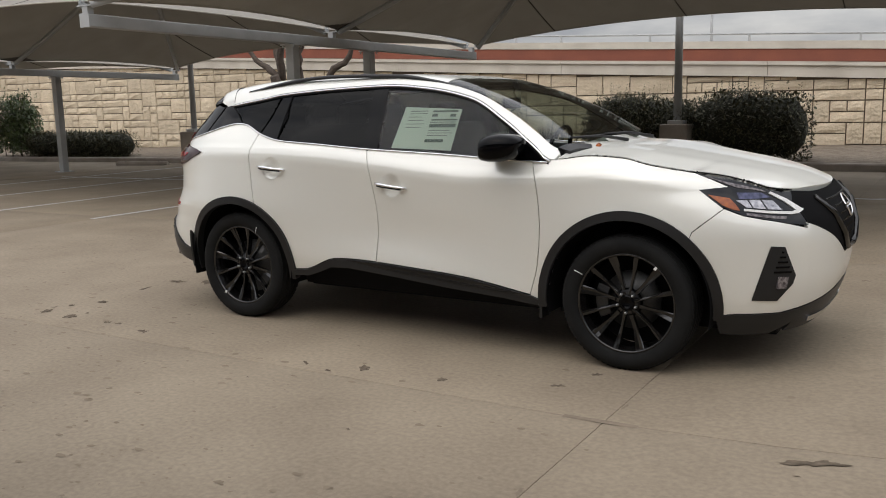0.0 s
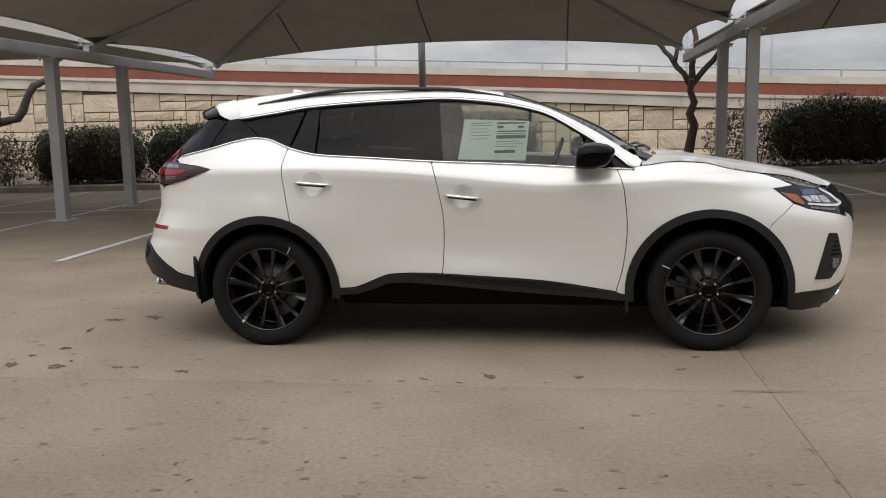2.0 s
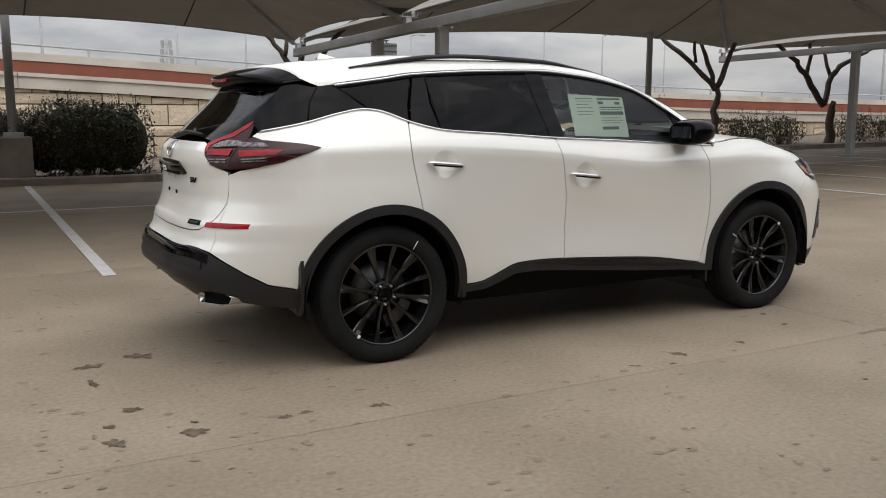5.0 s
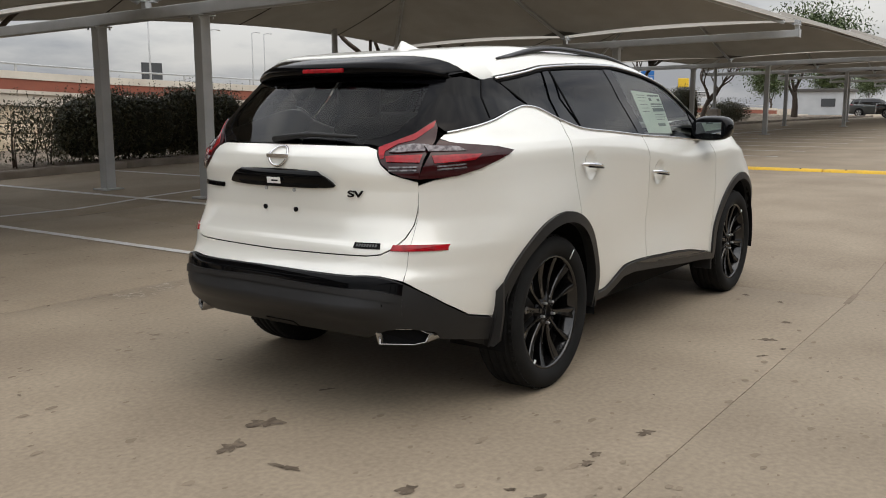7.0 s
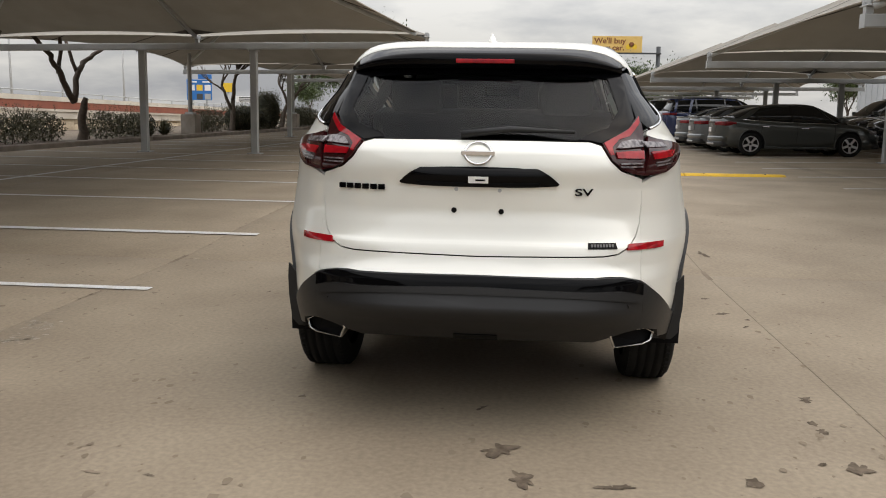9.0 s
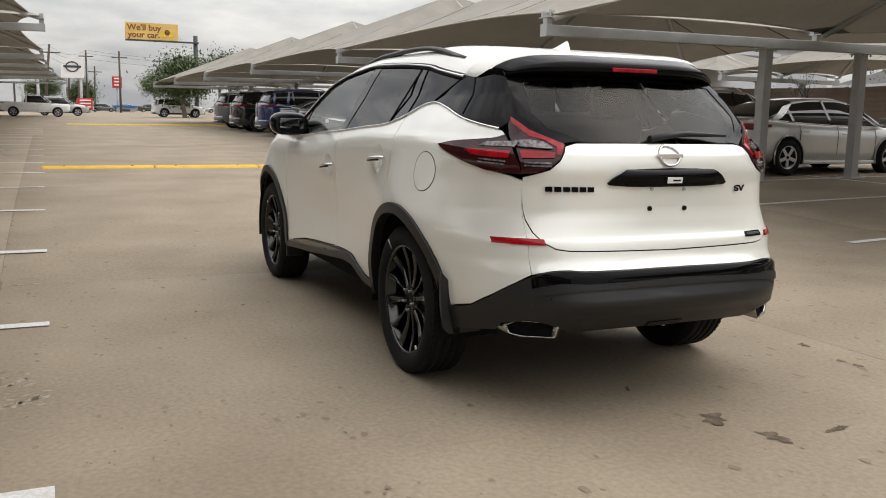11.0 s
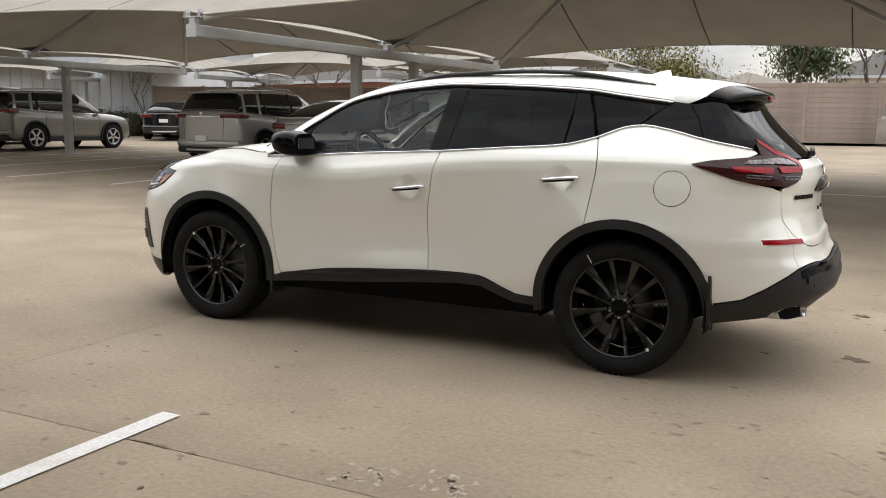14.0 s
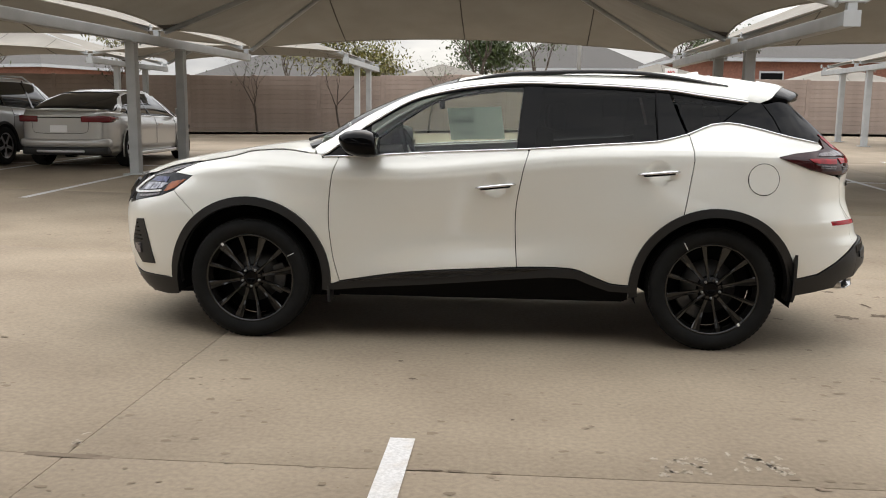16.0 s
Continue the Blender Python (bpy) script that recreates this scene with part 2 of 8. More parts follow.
M_whitewall = material("pale_wall", (0.5, 0.52, 0.54), 0.8, rgb2=(0.44, 0.46, 0.48), scale=0.8)


# ---- ground, joints and markings ----
SLAB = 4.57
SX = [1.6 + 2 * SLAB * k for k in range(-3, 4)]
SY = [-1.7 + SLAB * k for k in range(-4, 4)]
SY[-1] = 12.88


def ground_sheet():
    bm = bmesh.new()
    xs = [-900, -300, -120, -70, -45, -32] + list(np.arange(-26, 46, 1.5)) + [50, 56, 64, 80, 120, 300, 900]
    ys = [-900, -300, -120, -80, -60, -48, -40, -34] + list(np.arange(-29, 30, 1.5)) + [34, 45, 70, 120, 300, 900]
    rows = []
    for y in ys:
        rows.append([bm.verts.new((x, y, G(x, y) - (0.02 if SX[0] - 1 < x < SX[-1] + 1 and SY[0] - 1 < y < SY[-1] + 0.2 else 0.0))) for x in xs])
    for r0, r1 in zip(rows, rows[1:]):
        for i in range(len(xs) - 1):
            bm.faces.new((r0[i], r0[i + 1], r1[i + 1], r1[i]))
    return part("ground", bm, M_concrete, smooth=True)


ground = tagged(ground_sheet(), "worn beige concrete parking lot reaching to the horizon", "ground", kind="structure")


def slab(x0, x1, y0, y1):
    bm = bmesh.new()
    g, n = 0.0012, 12

    def steps(a, b):
        return [a + g, a + g + 0.004] + [a + (b - a) * i / n for i in range(1, n)] + [b - g - 0.004, b - g]
    xs, ys = steps(x0, x1), steps(y0, y1)
    v = [[bm.verts.new((x, y, G(x, y) - (0.0015 if x in (xs[0], xs[-1]) or y in (ys[0], ys[-1]) else 0))) for x in xs] for y in ys]
    for j in range(len(ys) - 1):
        for i in range(len(xs) - 1):
            bm.faces.new((v[j][i], v[j][i + 1], v[j + 1][i + 1], v[j + 1][i])).smooth = True
    edge = v[0] + [r[-1] for r in v[1:]] + v[-1][-2::-1] + [r[0] for r in v[-2:0:-1]]
    low = [bm.verts.new(p.co - Vector((0, 0, 0.03))) for p in edge]
    for i in range(len(edge)):
        k = (i + 1) % len(edge)
        bm.faces.new((edge[k], edge[i], low[i], low[k]))
    return bm


pavement = tagged(new("pavement"), "beige concrete paving slabs with dirty joints and stains", "pavement", kind="structure")
for i in range(len(SX) - 1):
    for j in range(len(SY) - 1):
        part("slab", slab(SX[i], SX[i + 1], SY[j], SY[j + 1]), M_concrete, pavement)


def drape(outline, lift, step=0.6):
    """A thin sheet of that outline that follows the ground."""
    bm = bmesh.new()
    f = bm.faces.new([bm.verts.new((x, y, 0)) for x, y in outline])
    bmesh.ops.triangulate(bm, faces=[f])
    for ax in (0, 1):
        lo, hi = min(p[ax] for p in outline), max(p[ax] for p in outline)
        k = math.ceil(lo / step) * step
        while k < hi:
            no = (1, 0, 0) if ax == 0 else (0, 1, 0)
            bmesh.ops.bisect_plane(bm, geom=bm.verts[:] + bm.edges[:] + bm.faces[:], plane_co=(k, k, 0), plane_no=no)
            k += step
    for v in bm.verts:
        v.co.z = G(v.co.x, v.co.y) + lift
    bmesh.ops.recalc_face_normals(bm, faces=bm.faces[:])
    if sum(f.normal.z for f in bm.faces) < 0:
        bmesh.ops.reverse_faces(bm, faces=bm.faces[:])
    return bm


def stripe(x0, y0, x1, y1, width=0.11, mat=None, name="parking_line", label="faded white painted parking line on concrete", lift=0.007):
    d = Vector((x1 - x0, y1 - y0))
    n = Vector((-d.y, d.x)).normalized() * width / 2
    pts = [(x0 - n.x, y0 - n.y), (x1 - n.x, y1 - n.y), (x1 + n.x, y1 + n.y), (x0 + n.x, y0 + n.y)]
    return tagged(part(name, drape(pts, lift), mat or M_line), label, "line marking", "painted lot lines")


STALL = 2.6
for k in range(-6, 16):
    x = 0.24 + STALL * k
    stripe(x, 2.54, x, 12.75)
stripe(-16, 8.15, 40, 8.15)
for k in range(-4, 16):
    x = 6.45 + STALL * k - STALL * 2
    stripe(x, -5.3, x, -16.2)
stripe(-12, -10.7, 46, -10.7)


def speed_bump(x, y0, y1, n):
    """A row of moulded hump sections bolted across the aisle."""
    t = thing("speed_bump", "yellow rubber speed bump bolted across the drive aisle", "speed bump", "speed bumps", at=(x, y0, G(x, y0)))
    L = (y1 - y0) / n
    slope = (G(x, y1) - G(x, y0)) / (y1 - y0)
    for i in range(n):
        bm = bmesh.new()
        cols = []
        for f in (0.0, 0.03, 0.97, 1.0):
            yy = (i + 0.004 + 0.992 * f) * L
            k = 0.86 if f in (0.0, 1.0) else 1.0
            cols.append([bm.verts.new((a, yy, slope * yy + b * k - 0.01)) for a, b in ((-.15, 0), (-.14, .018), (-.09, .042), (-.03, .053), (.03, .053), (.09, .042), (.14, .018), (.15, 0))])
        for a, b in zip(cols, cols[1:]):
            for q in range(7):
                bm.faces.new((a[q], a[q + 1], b[q + 1], b[q])).smooth = True
        bm.faces.new(cols[0])
        bm.faces.new(cols[-1][::-1])
        bmesh.ops.recalc_face_normals(bm, faces=bm.faces[:])
        part("hump_section", bm, M_yellow, t)
        for q in (0.2, 0.8):
            yy = (i + q) * L
            part("bolt", tube([(-.05, yy, slope * yy + .033), (-.05, yy, slope * yy + .049)], .018, 8), M_seam, t)
    return t


def wheel_stop(x, y, turn):
    t = thing("wheel_stop", "worn grey concrete wheel stop lying askew near the kerb", "wheel stop", at=(x, y, G(x, y)), turn=turn)
    bm = bmesh.new()
    ends = []
    for px, k in ((-.86, .8), (-.82, 1), (.82, 1), (.86, .8)):
        ends.append([bm.verts.new((px, a * k, b * k)) for a, b in ((-.09, 0), (-.085, .06), (-.05, .115), (.05, .115), (.085, .06), (.09, 0))])
    for a, b in zip(ends, ends[1:]):
        for q in range(5):
            bm.faces.new((a[q], a[q + 1], b[q + 1], b[q]))
    bm.faces.new(ends[0])
    bm.faces.new(ends[-1][::-1])
    bmesh.ops.recalc_face_normals(bm, faces=bm.faces[:])
    part("stop_block", bm, M_kerb, t)
    for px in (-.55, .55):
        part("anchor_pin", tube([(px, 0, .11), (px, 0, .124)], .018, 8), M_seam, t)


wheel_stop(-17.5, 11.85, 13)
speed_bump(11.75, -5.1, 2.6, 4)
speed_bump(46.0, -7.2, 1.4, 4)


def blob(cx, cy, rx, ry, turn, seed):
    rnd = random.Random(seed)
    pts = []
    for k in range(36):
        a = 2 * math.pi * k / 36
        r = 0.62 + 0.20 * math.sin(2 * a + seed) + 0.18 * math.sin(5 * a + 2 * seed) + 0.10 * math.sin(9 * a + 3 * seed) + rnd.uniform(-0.05, 0.05)
        px, py = rx * r * math.cos(a), ry * r * math.sin(a)
        c, s = math.cos(turn), math.sin(turn)
        pts.append((cx + c * px - s * py, cy + s * px + c * py))
    return pts



# ---- planting bed, kerb, retaining wall and highway ----
bed = bmesh.new()
bx = list(np.arange(-60, 90, 1.0))
prev = None
for x in bx:
    col = [bed.verts.new((x, y, G(x, 14) + 0.10 + 0.03 * math.sin(x * 1.3 + y) + (0.03 if 14 < y < 19 else 0))) for y in (13.0, 14.6, 16.5, 18.4, 20.3)]
    if prev:
        for i in range(4):
            bed.faces.new((prev[i], col[i], col[i + 1], prev[i + 1]))
    prev = col
tagged(part("planting_bed", bed, M_soil, smooth=True), "brown mulch planting bed behind the kerb", "planting bed", kind="structure")


def kerb_run(x0, x1, y, flip=1):
    bm = bmesh.new()
    prof = [(0, -0.05), (0, 0.12), (0.02, 0.145), (0.13, 0.15), (0.15, 0.13), (0.15, -0.05)]
    last = None
    n = max(2, int((x1 - x0) / 1.5))
    for i in range(n + 1):
        x = x0 + (x1 - x0) * i / n
        col = [bm.verts.new((x, y + flip * a, G(x, y) + b)) for a, b in prof]
        if last:
            for k in range(len(prof) - 1):
                bm.faces.new((last[k], col[k], col[k + 1], last[k + 1]))
        else:
            bm.faces.new(col)
        last = col
    bm.faces.new(last[::-1])
    bmesh.ops.recalc_face_normals(bm, faces=bm.faces[:])
    return bm


kerb = tagged(new("kerb"), "grey concrete kerb between lot and planting bed", "kerb", kind="structure")
for k in range(-20, 30):
    part("kerb_stone", kerb_run(k * 3.0 + 0.005, k * 3.0 + 2.995, 12.9), M_kerb, kerb)

WALL_Y = 20.0
wall_top = curve([(-80, 4.4), (-28, 3.15), (-8, 2.22), (0, 1.86), (6, 1.53), (11.5, 1.32), (18.3, 1.18), (24, 1.03), (30, .94), (43, .80), (90, 0.3)])

wall_north = tagged(new("wall_north"), "cast stone retaining wall of cream ashlar blocks below the highway", "retaining wall", kind="structure")


def sloped_band(x0, x1, y0, y1, low, high, step=2.0):
    """A long band between two heights that fall along x."""
    bm = bmesh.new()
    last = None
    n = max(1, int((x1 - x0) / step))
    for i in range(n + 1):
        x = x0 + (x1 - x0) * i / n
        col = [bm.verts.new((x, y, z)) for y, z in ((y0, low(x)), (y0, high(x)), (y1, high(x)), (y1, low(x)))]
        if last:
            for k in range(4):
                bm.faces.new((last[k], col[k], col[(k + 1) % 4], last[(k + 1) % 4]))
        else:
            bm.faces.new(col)
        last = col
    bm.faces.new(last[::-1])
    bmesh.ops.recalc_face_normals(bm, faces=bm.faces[:])
    return bm


part("wall_core", sloped_band(-80, 90, WALL_Y + 0.03, WALL_Y + 0.5, lambda x: -0.6, lambda x: wall_top(x)), M_mortar, wall_north)
k = -80.0
while k < 90:
    part("coping", sloped_band(k + 0.006, k + 5.994, WALL_Y - 0.13, WALL_Y + 0.45, lambda x: wall_top(x), lambda x: wall_top(x) + 0.30), M_coping, wall_north)
    part("coping_cap", sloped_band(k + 0.006, k + 5.994, WALL_Y - 0.19, WALL_Y + 0.5, lambda x: wall_top(x) + 0.304, lambda x: wall_top(x) + 0.40), M_coping, wall_north)
    k += 6.0

highway = tagged(new("highway_barrier"), "highway ramp barrier with red painted band and steel rail", "barrier", kind="structure")
HB = 22.0
part("barrier_base", sloped_band(-80, 90, HB, HB + 0.3, lambda x: -0.5, lambda x: wall_top(x) + 0.46), M_coping, highway)
part("red_band", sloped_band(-80, 90, HB - 0.02, HB + 0.3, lambda x: wall_top(x) + 0.462, lambda x: wall_top(x) + 0.81), M_red, highway)
part("barrier_top", sloped_band(-80, 90, HB - 0.05, HB + 0.3, lambda x: wall_top(x) + 0.812, lambda x: wall_top(x) + 1.03), M_coping, highway)
part("ramp_deck", sloped_band(-80, 90, HB + 0.31, HB + 30, lambda x: wall_top(x) - 0.3, lambda x: wall_top(x) + 0.70), M_concrete, highway)
rail = bmesh.new()
bm_tube(rail, [(x, HB + 0.15, wall_top(x) + 1.25) for x in range(-80, 91, 3)], 0.03, 6)
part("guard_rail", rail, M_steel, highway)
post_mesh = bpy.data.meshes.new("rail_post")
pb = box(-0.03, 0.03, -0.03, 0.03, 0, 0.24)
pb.to_mesh(post_mesh)
pb.free()
post_mesh.materials.append(M_steel)
for i in range(-25, 30):
    x = i * 3.0
    shared("rail_post", post_mesh, pose(x, HB + 0.15, wall_top(x) + 1.02), highway)


# ---- shade canopies ----
def canopy_frame(x, yc, half, group, gap=1.13, drop=0.0, top=2.46, pitch=0.0):
    """A row support: one long beam on two posts, with a fitting at both ends and one in the middle that carry the rafters.
    top: the beam's upper edge at its middle; pitch: its fall along y."""
    z = G(x, yc) - drop
    t = thing("canopy_frame", "grey painted steel canopy beam on two square posts", "canopy frame", group, at=(x, yc, z))
    lean = Matrix.Translation((0, 0, top)) @ Matrix.Rotation(math.atan(pitch), 4, 'X')
    part("beam", box(-0.085, 0.085, -half, half, -0.165, 0.0, 0.012, lean), M_steel, t)
    for s in (-1, 1):
        under = top - 0.165 + pitch * s * gap
        p = part("post", box(-0.085, 0.085, s * gap - 0.085, s * gap + 0.085, G(x, yc + s * gap) - G(x, yc) - 0.02, under, 0.012), M_steel, t)
        part("top_plate", box(-0.15, 0.15, s * gap - 0.13, s * gap + 0.13, under - 0.022, under - 0.002, 0.003), M_steel, p)
        for bx, by in ((-.12, -.10), (.12, -.10), (-.12, .10), (.12, .10)):
            part("bolt", tube([(bx, s * gap + by, under - 0.06), (bx, s * gap + by, under - 0.022)], 0.016, 6), M_steel, p)
        foot = G(x, yc + s * gap) - G(x, yc)
        part("base_plate", box(-0.17, 0.17, s * gap - 0.17, s * gap + 0.17, foot, foot + 0.025, 0.004), M_steel, p)
    for s in (-1, 0, 1):
        y, zt = s * (half - 0.06), top + pitch * s * half
        f = part("end_fitting" if s else "mid_fitting", box(-0.055, 0.055, y - 0.05, y + 0.05, zt + 0.002, zt + 0.10, 0.008), M_steel, t)
        part("cap_plate", box(-0.16, 0.16, y - 0.06, y + 0.06, zt + 0.10, zt + 0.116, 0.003), M_steel, f)
        for w in (-1, 1):
            part("lug", box(w * 0.115 - 0.008, w * 0.115 + 0.008, y - 0.045, y + 0.045, zt + 0.117, zt + 0.215, 0.003), M_steel, f)
            part("pin", tube([(w * 0.075, y, zt + 0.17), (w * 0.155, y, zt + 0.17)], 0.016, 8), M_nut, f)
        if s:
            part("end_plate", box(-0.095, 0.095, s * half, s * half + s * 0.010, zt - 0.175, zt + 0.008, 0.002) if s > 0 else box(-0.095, 0.095, s * half - 0.010, s * half, zt - 0.175, zt + 0.008, 0.002), M_steel, t)
    return t


def canopy(x0, x1, yc, half, group, drift=0.0, drop=0.0, top=2.46, pitch=0.0, top1=None, arch=0.23):
    """The taut roof between two frames; top and top1: the heights of their beams."""
    cx, hx = (x0 + x1) / 2, (x1 - x0) / 2 - 0.13
    base = G(cx, yc) - drop
    top1 = top if top1 is None else top1
    t = thing("shade_canopy", "taut beige shade fabric canopy over parking stalls", "shade canopy", group, at=(cx, yc, base))
    slope = (G(x1, yc) + top1 - G(x0, yc) - top) / (x1 - x0)
    beam = (top + top1) / 2
    zc, zm, za = beam + 0.185, beam + 0.175, beam + min(2.45, 0.42 * half + 0.1)
    Y = half - 0.06
    n1, n2 = 20, 10

    def hem(u, s):
        """A point of the long edge on the south (s -1) or north side, u from 0 to 1 along x."""
        sag = 4 * u * (1 - u)
        return (-hx + 2 * hx * u, s * (Y - 0.62 * sag), zc + arch * sag + s * pitch * half)
    edge = [hem(k / n1, -1) for k in range(n1)]
    for s0, s1 in ((-Y, 0), (0, Y)):         # east edge, in two scallops
        for k in range(n2):
            u = k / n2
            za0, za1 = (zc, zm) if s0 < 0 else (zm, zc)
            y = s0 + (s1 - s0) * u
            edge.append((hx - 0.24 * 4 * u * (1 - u), y, za0 + (za1 - za0) * u + 0.085 * 4 * u * (1 - u) + pitch * y))
    edge += [hem(1 - k / n1, 1) for k in range(n1)]
    for s0, s1 in ((Y, 0), (0, -Y)):
        for k in range(n2):
            u = k / n2
            za0, za1 = (zc, zm) if s0 > 0 else (zm, zc)
            y = s0 + (s1 - s0) * u
            edge.append((-hx + 0.24 * 4 * u * (1 - u), y, za0 + (za1 - za0) * u + 0.085 * 4 * u * (1 - u) + pitch * y))

    def pt(e, r):
        ex, ey, ez = e
        x, y = ex * (1 - r), ey * (1 - r)
        straight = ez + (za - ez) * r
        hip = min(abs(abs(ex) / hx - abs(ey) / Y), 1)
        z = straight - 0.22 * 4 * r * (1 - r) * hip * (0.4 if abs(ey) < 0.1 * Y else 1)
        return Vector((x, y + drift * x, z + slope * x))
    bm = bmesh.new()
    R = [0, 0.08, 0.18, 0.3, 0.42, 0.55, 0.68, 0.8, 0.9, 0.97]
    rings = [[bm.verts.new(pt(e, r)) for e in edge] for r in R]
    n = len(edge)
    for r0, r1 in zip(rings, rings[1:]):
        for k in range(n):
            bm.faces.new((r0[k], r0[(k + 1) % n], r1[(k + 1) % n], r1[k])).smooth = True
    peak = bm.verts.new((0, 0, za))
    for k in range(n):
        bm.faces.new((rings[-1][k], rings[-1][(k + 1) % n], peak)).smooth = True
    fab = part("fabric", bm, M_fabric, t)
    hem_cable = bmesh.new()
    bm_tube(hem_cable, [pt(e, 0.0) for e in edge + edge[:1]], 0.014, 6, False)
    part("hem_cable", hem_cable, M_webbing, fab, "pale sewn edge hem with a cable in it")
    corners = [0, n1, n1 + n2, n1 + 2 * n2, 2 * n1 + 2 * n2, 2 * n1 + 3 * n2]
    for c in corners:
        part("rafter", tube([pt(edge[c], r) - Vector((0, 0, 0.06)) for r in (0.004, 0.3, 0.6, 0.99)], 0.05, 8), M_steel, t)
    for c in (n1 + n2, 2 * n1 + 3 * n2):
        rf = bmesh.new()
        a0, a1, a2 = (pt(edge[(c + q) % len(edge)], 0.004) - Vector((0, 0, 0.012)) for q in (-1, 0, 1))
        a3 = pt(edge[c], 0.06) - Vector((0, 0, 0.012))
        vs = [rf.verts.new(p) for p in (a0, a1, a2, a3)]
        rf.faces.new((vs[0], vs[1], vs[3]))
        rf.faces.new((vs[1], vs[2], vs[3]))
        part("corner_patch", rf, M_seam, fab, "dark fabric reinforcement patch")
    # sewn joints between the fabric's widths run straight up from the long edges to the hips
    for s in (-1, 1):
        for u in (0.20, 0.48, 0.76):
            ex = -hx + 2 * hx * u
            last = 0.97 * (1 - abs(ex) / hx)
            pts = []
            for k in range(9):
                q = last * k / 8
                pts.append(pt(hem((ex / (1 - q) + hx) / (2 * hx), s), q) - Vector((0, 0, 0.006)))
            part("seam", tube(pts, 0.013, 6), M_seam, fab, "dark sewn seam")
    return t


BAY = 10.4
# x, middle of the beam, half its length, half the distance of the posts, height of the beam's top
NORTH = [(-28.1, 8.6, 5.3, 1.2, 2.66), (-17.7, 8.25, 5.3, 1.2, 2.66), (-7.3, 7.8, 5.3, 1.13, 2.70), (3.3, 8.4, 5.5, 1.2, 2.72), (16.6, 8.4, 6.0, 1.48, 2.80), (30.7, 8.4, 6.0, 1.48, 2.80), (44.5, 8.2, 6.0, 1.48, 2.96), (58.3, 7.75, 6.0, 1.48, 3.05), (72.1, 7.3, 6.0, 1.48, 3.12), (85.9, 6.3, 6.0, 1.48, 3.05)]
SOUTH = [6.4 + BAY * k for k in range(-2, 6)]
for x, yc, half, gap, top in NORTH:
    canopy_frame(x, yc, half, "north canopy frames", gap, 0, top, -0.013)
for a, b in zip(NORTH, NORTH[1:]):
    canopy(a[0], b[0], (a[1] + b[1]) / 2, (a[2] + b[2]) / 2, "north shade canopies", (b[1] - a[1]) / (b[0] - a[0]), 0, a[4], -0.013, b[4], 0.26)
for x in SOUTH:
    canopy_frame(x, -10.0, 5.55, "south canopy frames", 1.13, 0, 2.44, -0.006)
for a, b in zip(SOUTH, SOUTH[1:]):
    canopy(a, b, -10.0, 5.55, "south shade canopies", 0, 0, 2.44, -0.006)

# ---- the white SUV ----
from mathutils.geometry import tessellate_polygon

M_paint = material("pearl_white_paint", (0.79, 0.787, 0.73), 0.36, 0.22, coat=0.80, fine=0.012, fine_scale=900, spec=0.0, coat_ior=1.95)
M_gloss = material("gloss_black_trim", (0.002, 0.002, 0.0025), 0.05, spec=0.12)
M_spoiler = material("gloss_black_spoiler", (0.002, 0.002, 0.0025), 0.06, spec=0.14)
M_plastic = material("black_plastic", (0.014, 0.014, 0.0145), 0.42, spec=0.38, fine=0.1, fine_scale=500, bump=0.15, bump_scale=900, bump_dist=0.001)
M_chrome = material("chrome", (0.75, 0.75, 0.76), 0.08, 1.0)
M_rubber = material("tyre_rubber", (0.0085, 0.0088, 0.0088), 0.8, rgb2=(0.012, 0.0122, 0.012), scale=9, fine=0.1, spec=0.18)
M_rim = material("gloss_black_alloy", (0.005, 0.0048, 0.0048), 0.12, spec=0.7)
M_strip = material("dark_satin_strip", (0.03, 0.03, 0.032), 0.22, 0.7)
M_mirror = material("mirror_glass", (0.35, 0.37, 0.38), 0.03, 1.0)
M_disc = material("brake_disc", (0.09, 0.09, 0.09), 0.45, 0.8, fine=0.1)
M_inside = material("dark_interior", (0.006, 0.006, 0.0065), 0.85, spec=0.1, fine=0.15, fine_scale=200)
M_seat = material("charcoal_seat_cloth", (0.025, 0.025, 0.027), 0.85, fine=0.2, fine_scale=300)
M_redlens = material("red_lens", (0.36, 0.006, 0.012), 0.07, spec=0.4, rgb2=(0.22, 0.004, 0.009), scale=30)
M_darklens = material("smoked_lens", (0.030, 0.005, 0.006), 0.05, spec=0.4)
M_clearlens = material("clear_lens", (0.24, 0.22, 0.225), 0.10, 0.2, rgb2=(0.06, 0.05, 0.055), scale=60)
M_lens = material("projector_lens", (0.52, 0.52, 0.55), 0.10, 0.5, rgb2=(0.16, 0.165, 0.19), scale=36)
M_amber = material("amber_lens", (0.38, 0.10, 0.02), 0.12, rgb2=(0.22, 0.06, 0.02), scale=40)
M_lampback = material("lamp_housing", (0.010, 0.011, 0.014), 0.06, spec=0.3)
M_daylamp = material("daytime_lamp", (0.72, 0.72, 0.70), 0.15, rgb2=(0.62, 0.62, 0.61), scale=30)
M_bluelens = material("blue_reflector", (0.10, 0.105, 0.18), 0.08, 0.6, rgb2=(0.04, 0.045, 0.075), scale=40)
M_exhaust = material("brushed_exhaust", (0.42, 0.42, 0.42), 0.22, 1.0)
M_glass = glass_material("window_glass", (0.74, 0.80, 0.74))
M_screen = glass_material("windscreen_glass", (0.42, 0.47, 0.45))
M_privacy = glass_material("privacy_glass", (0.05, 0.054, 0.056), index=1.25)
M_reartint = glass_material("rear_tinted_glass", (0.27, 0.28, 0.28), index=1.3)
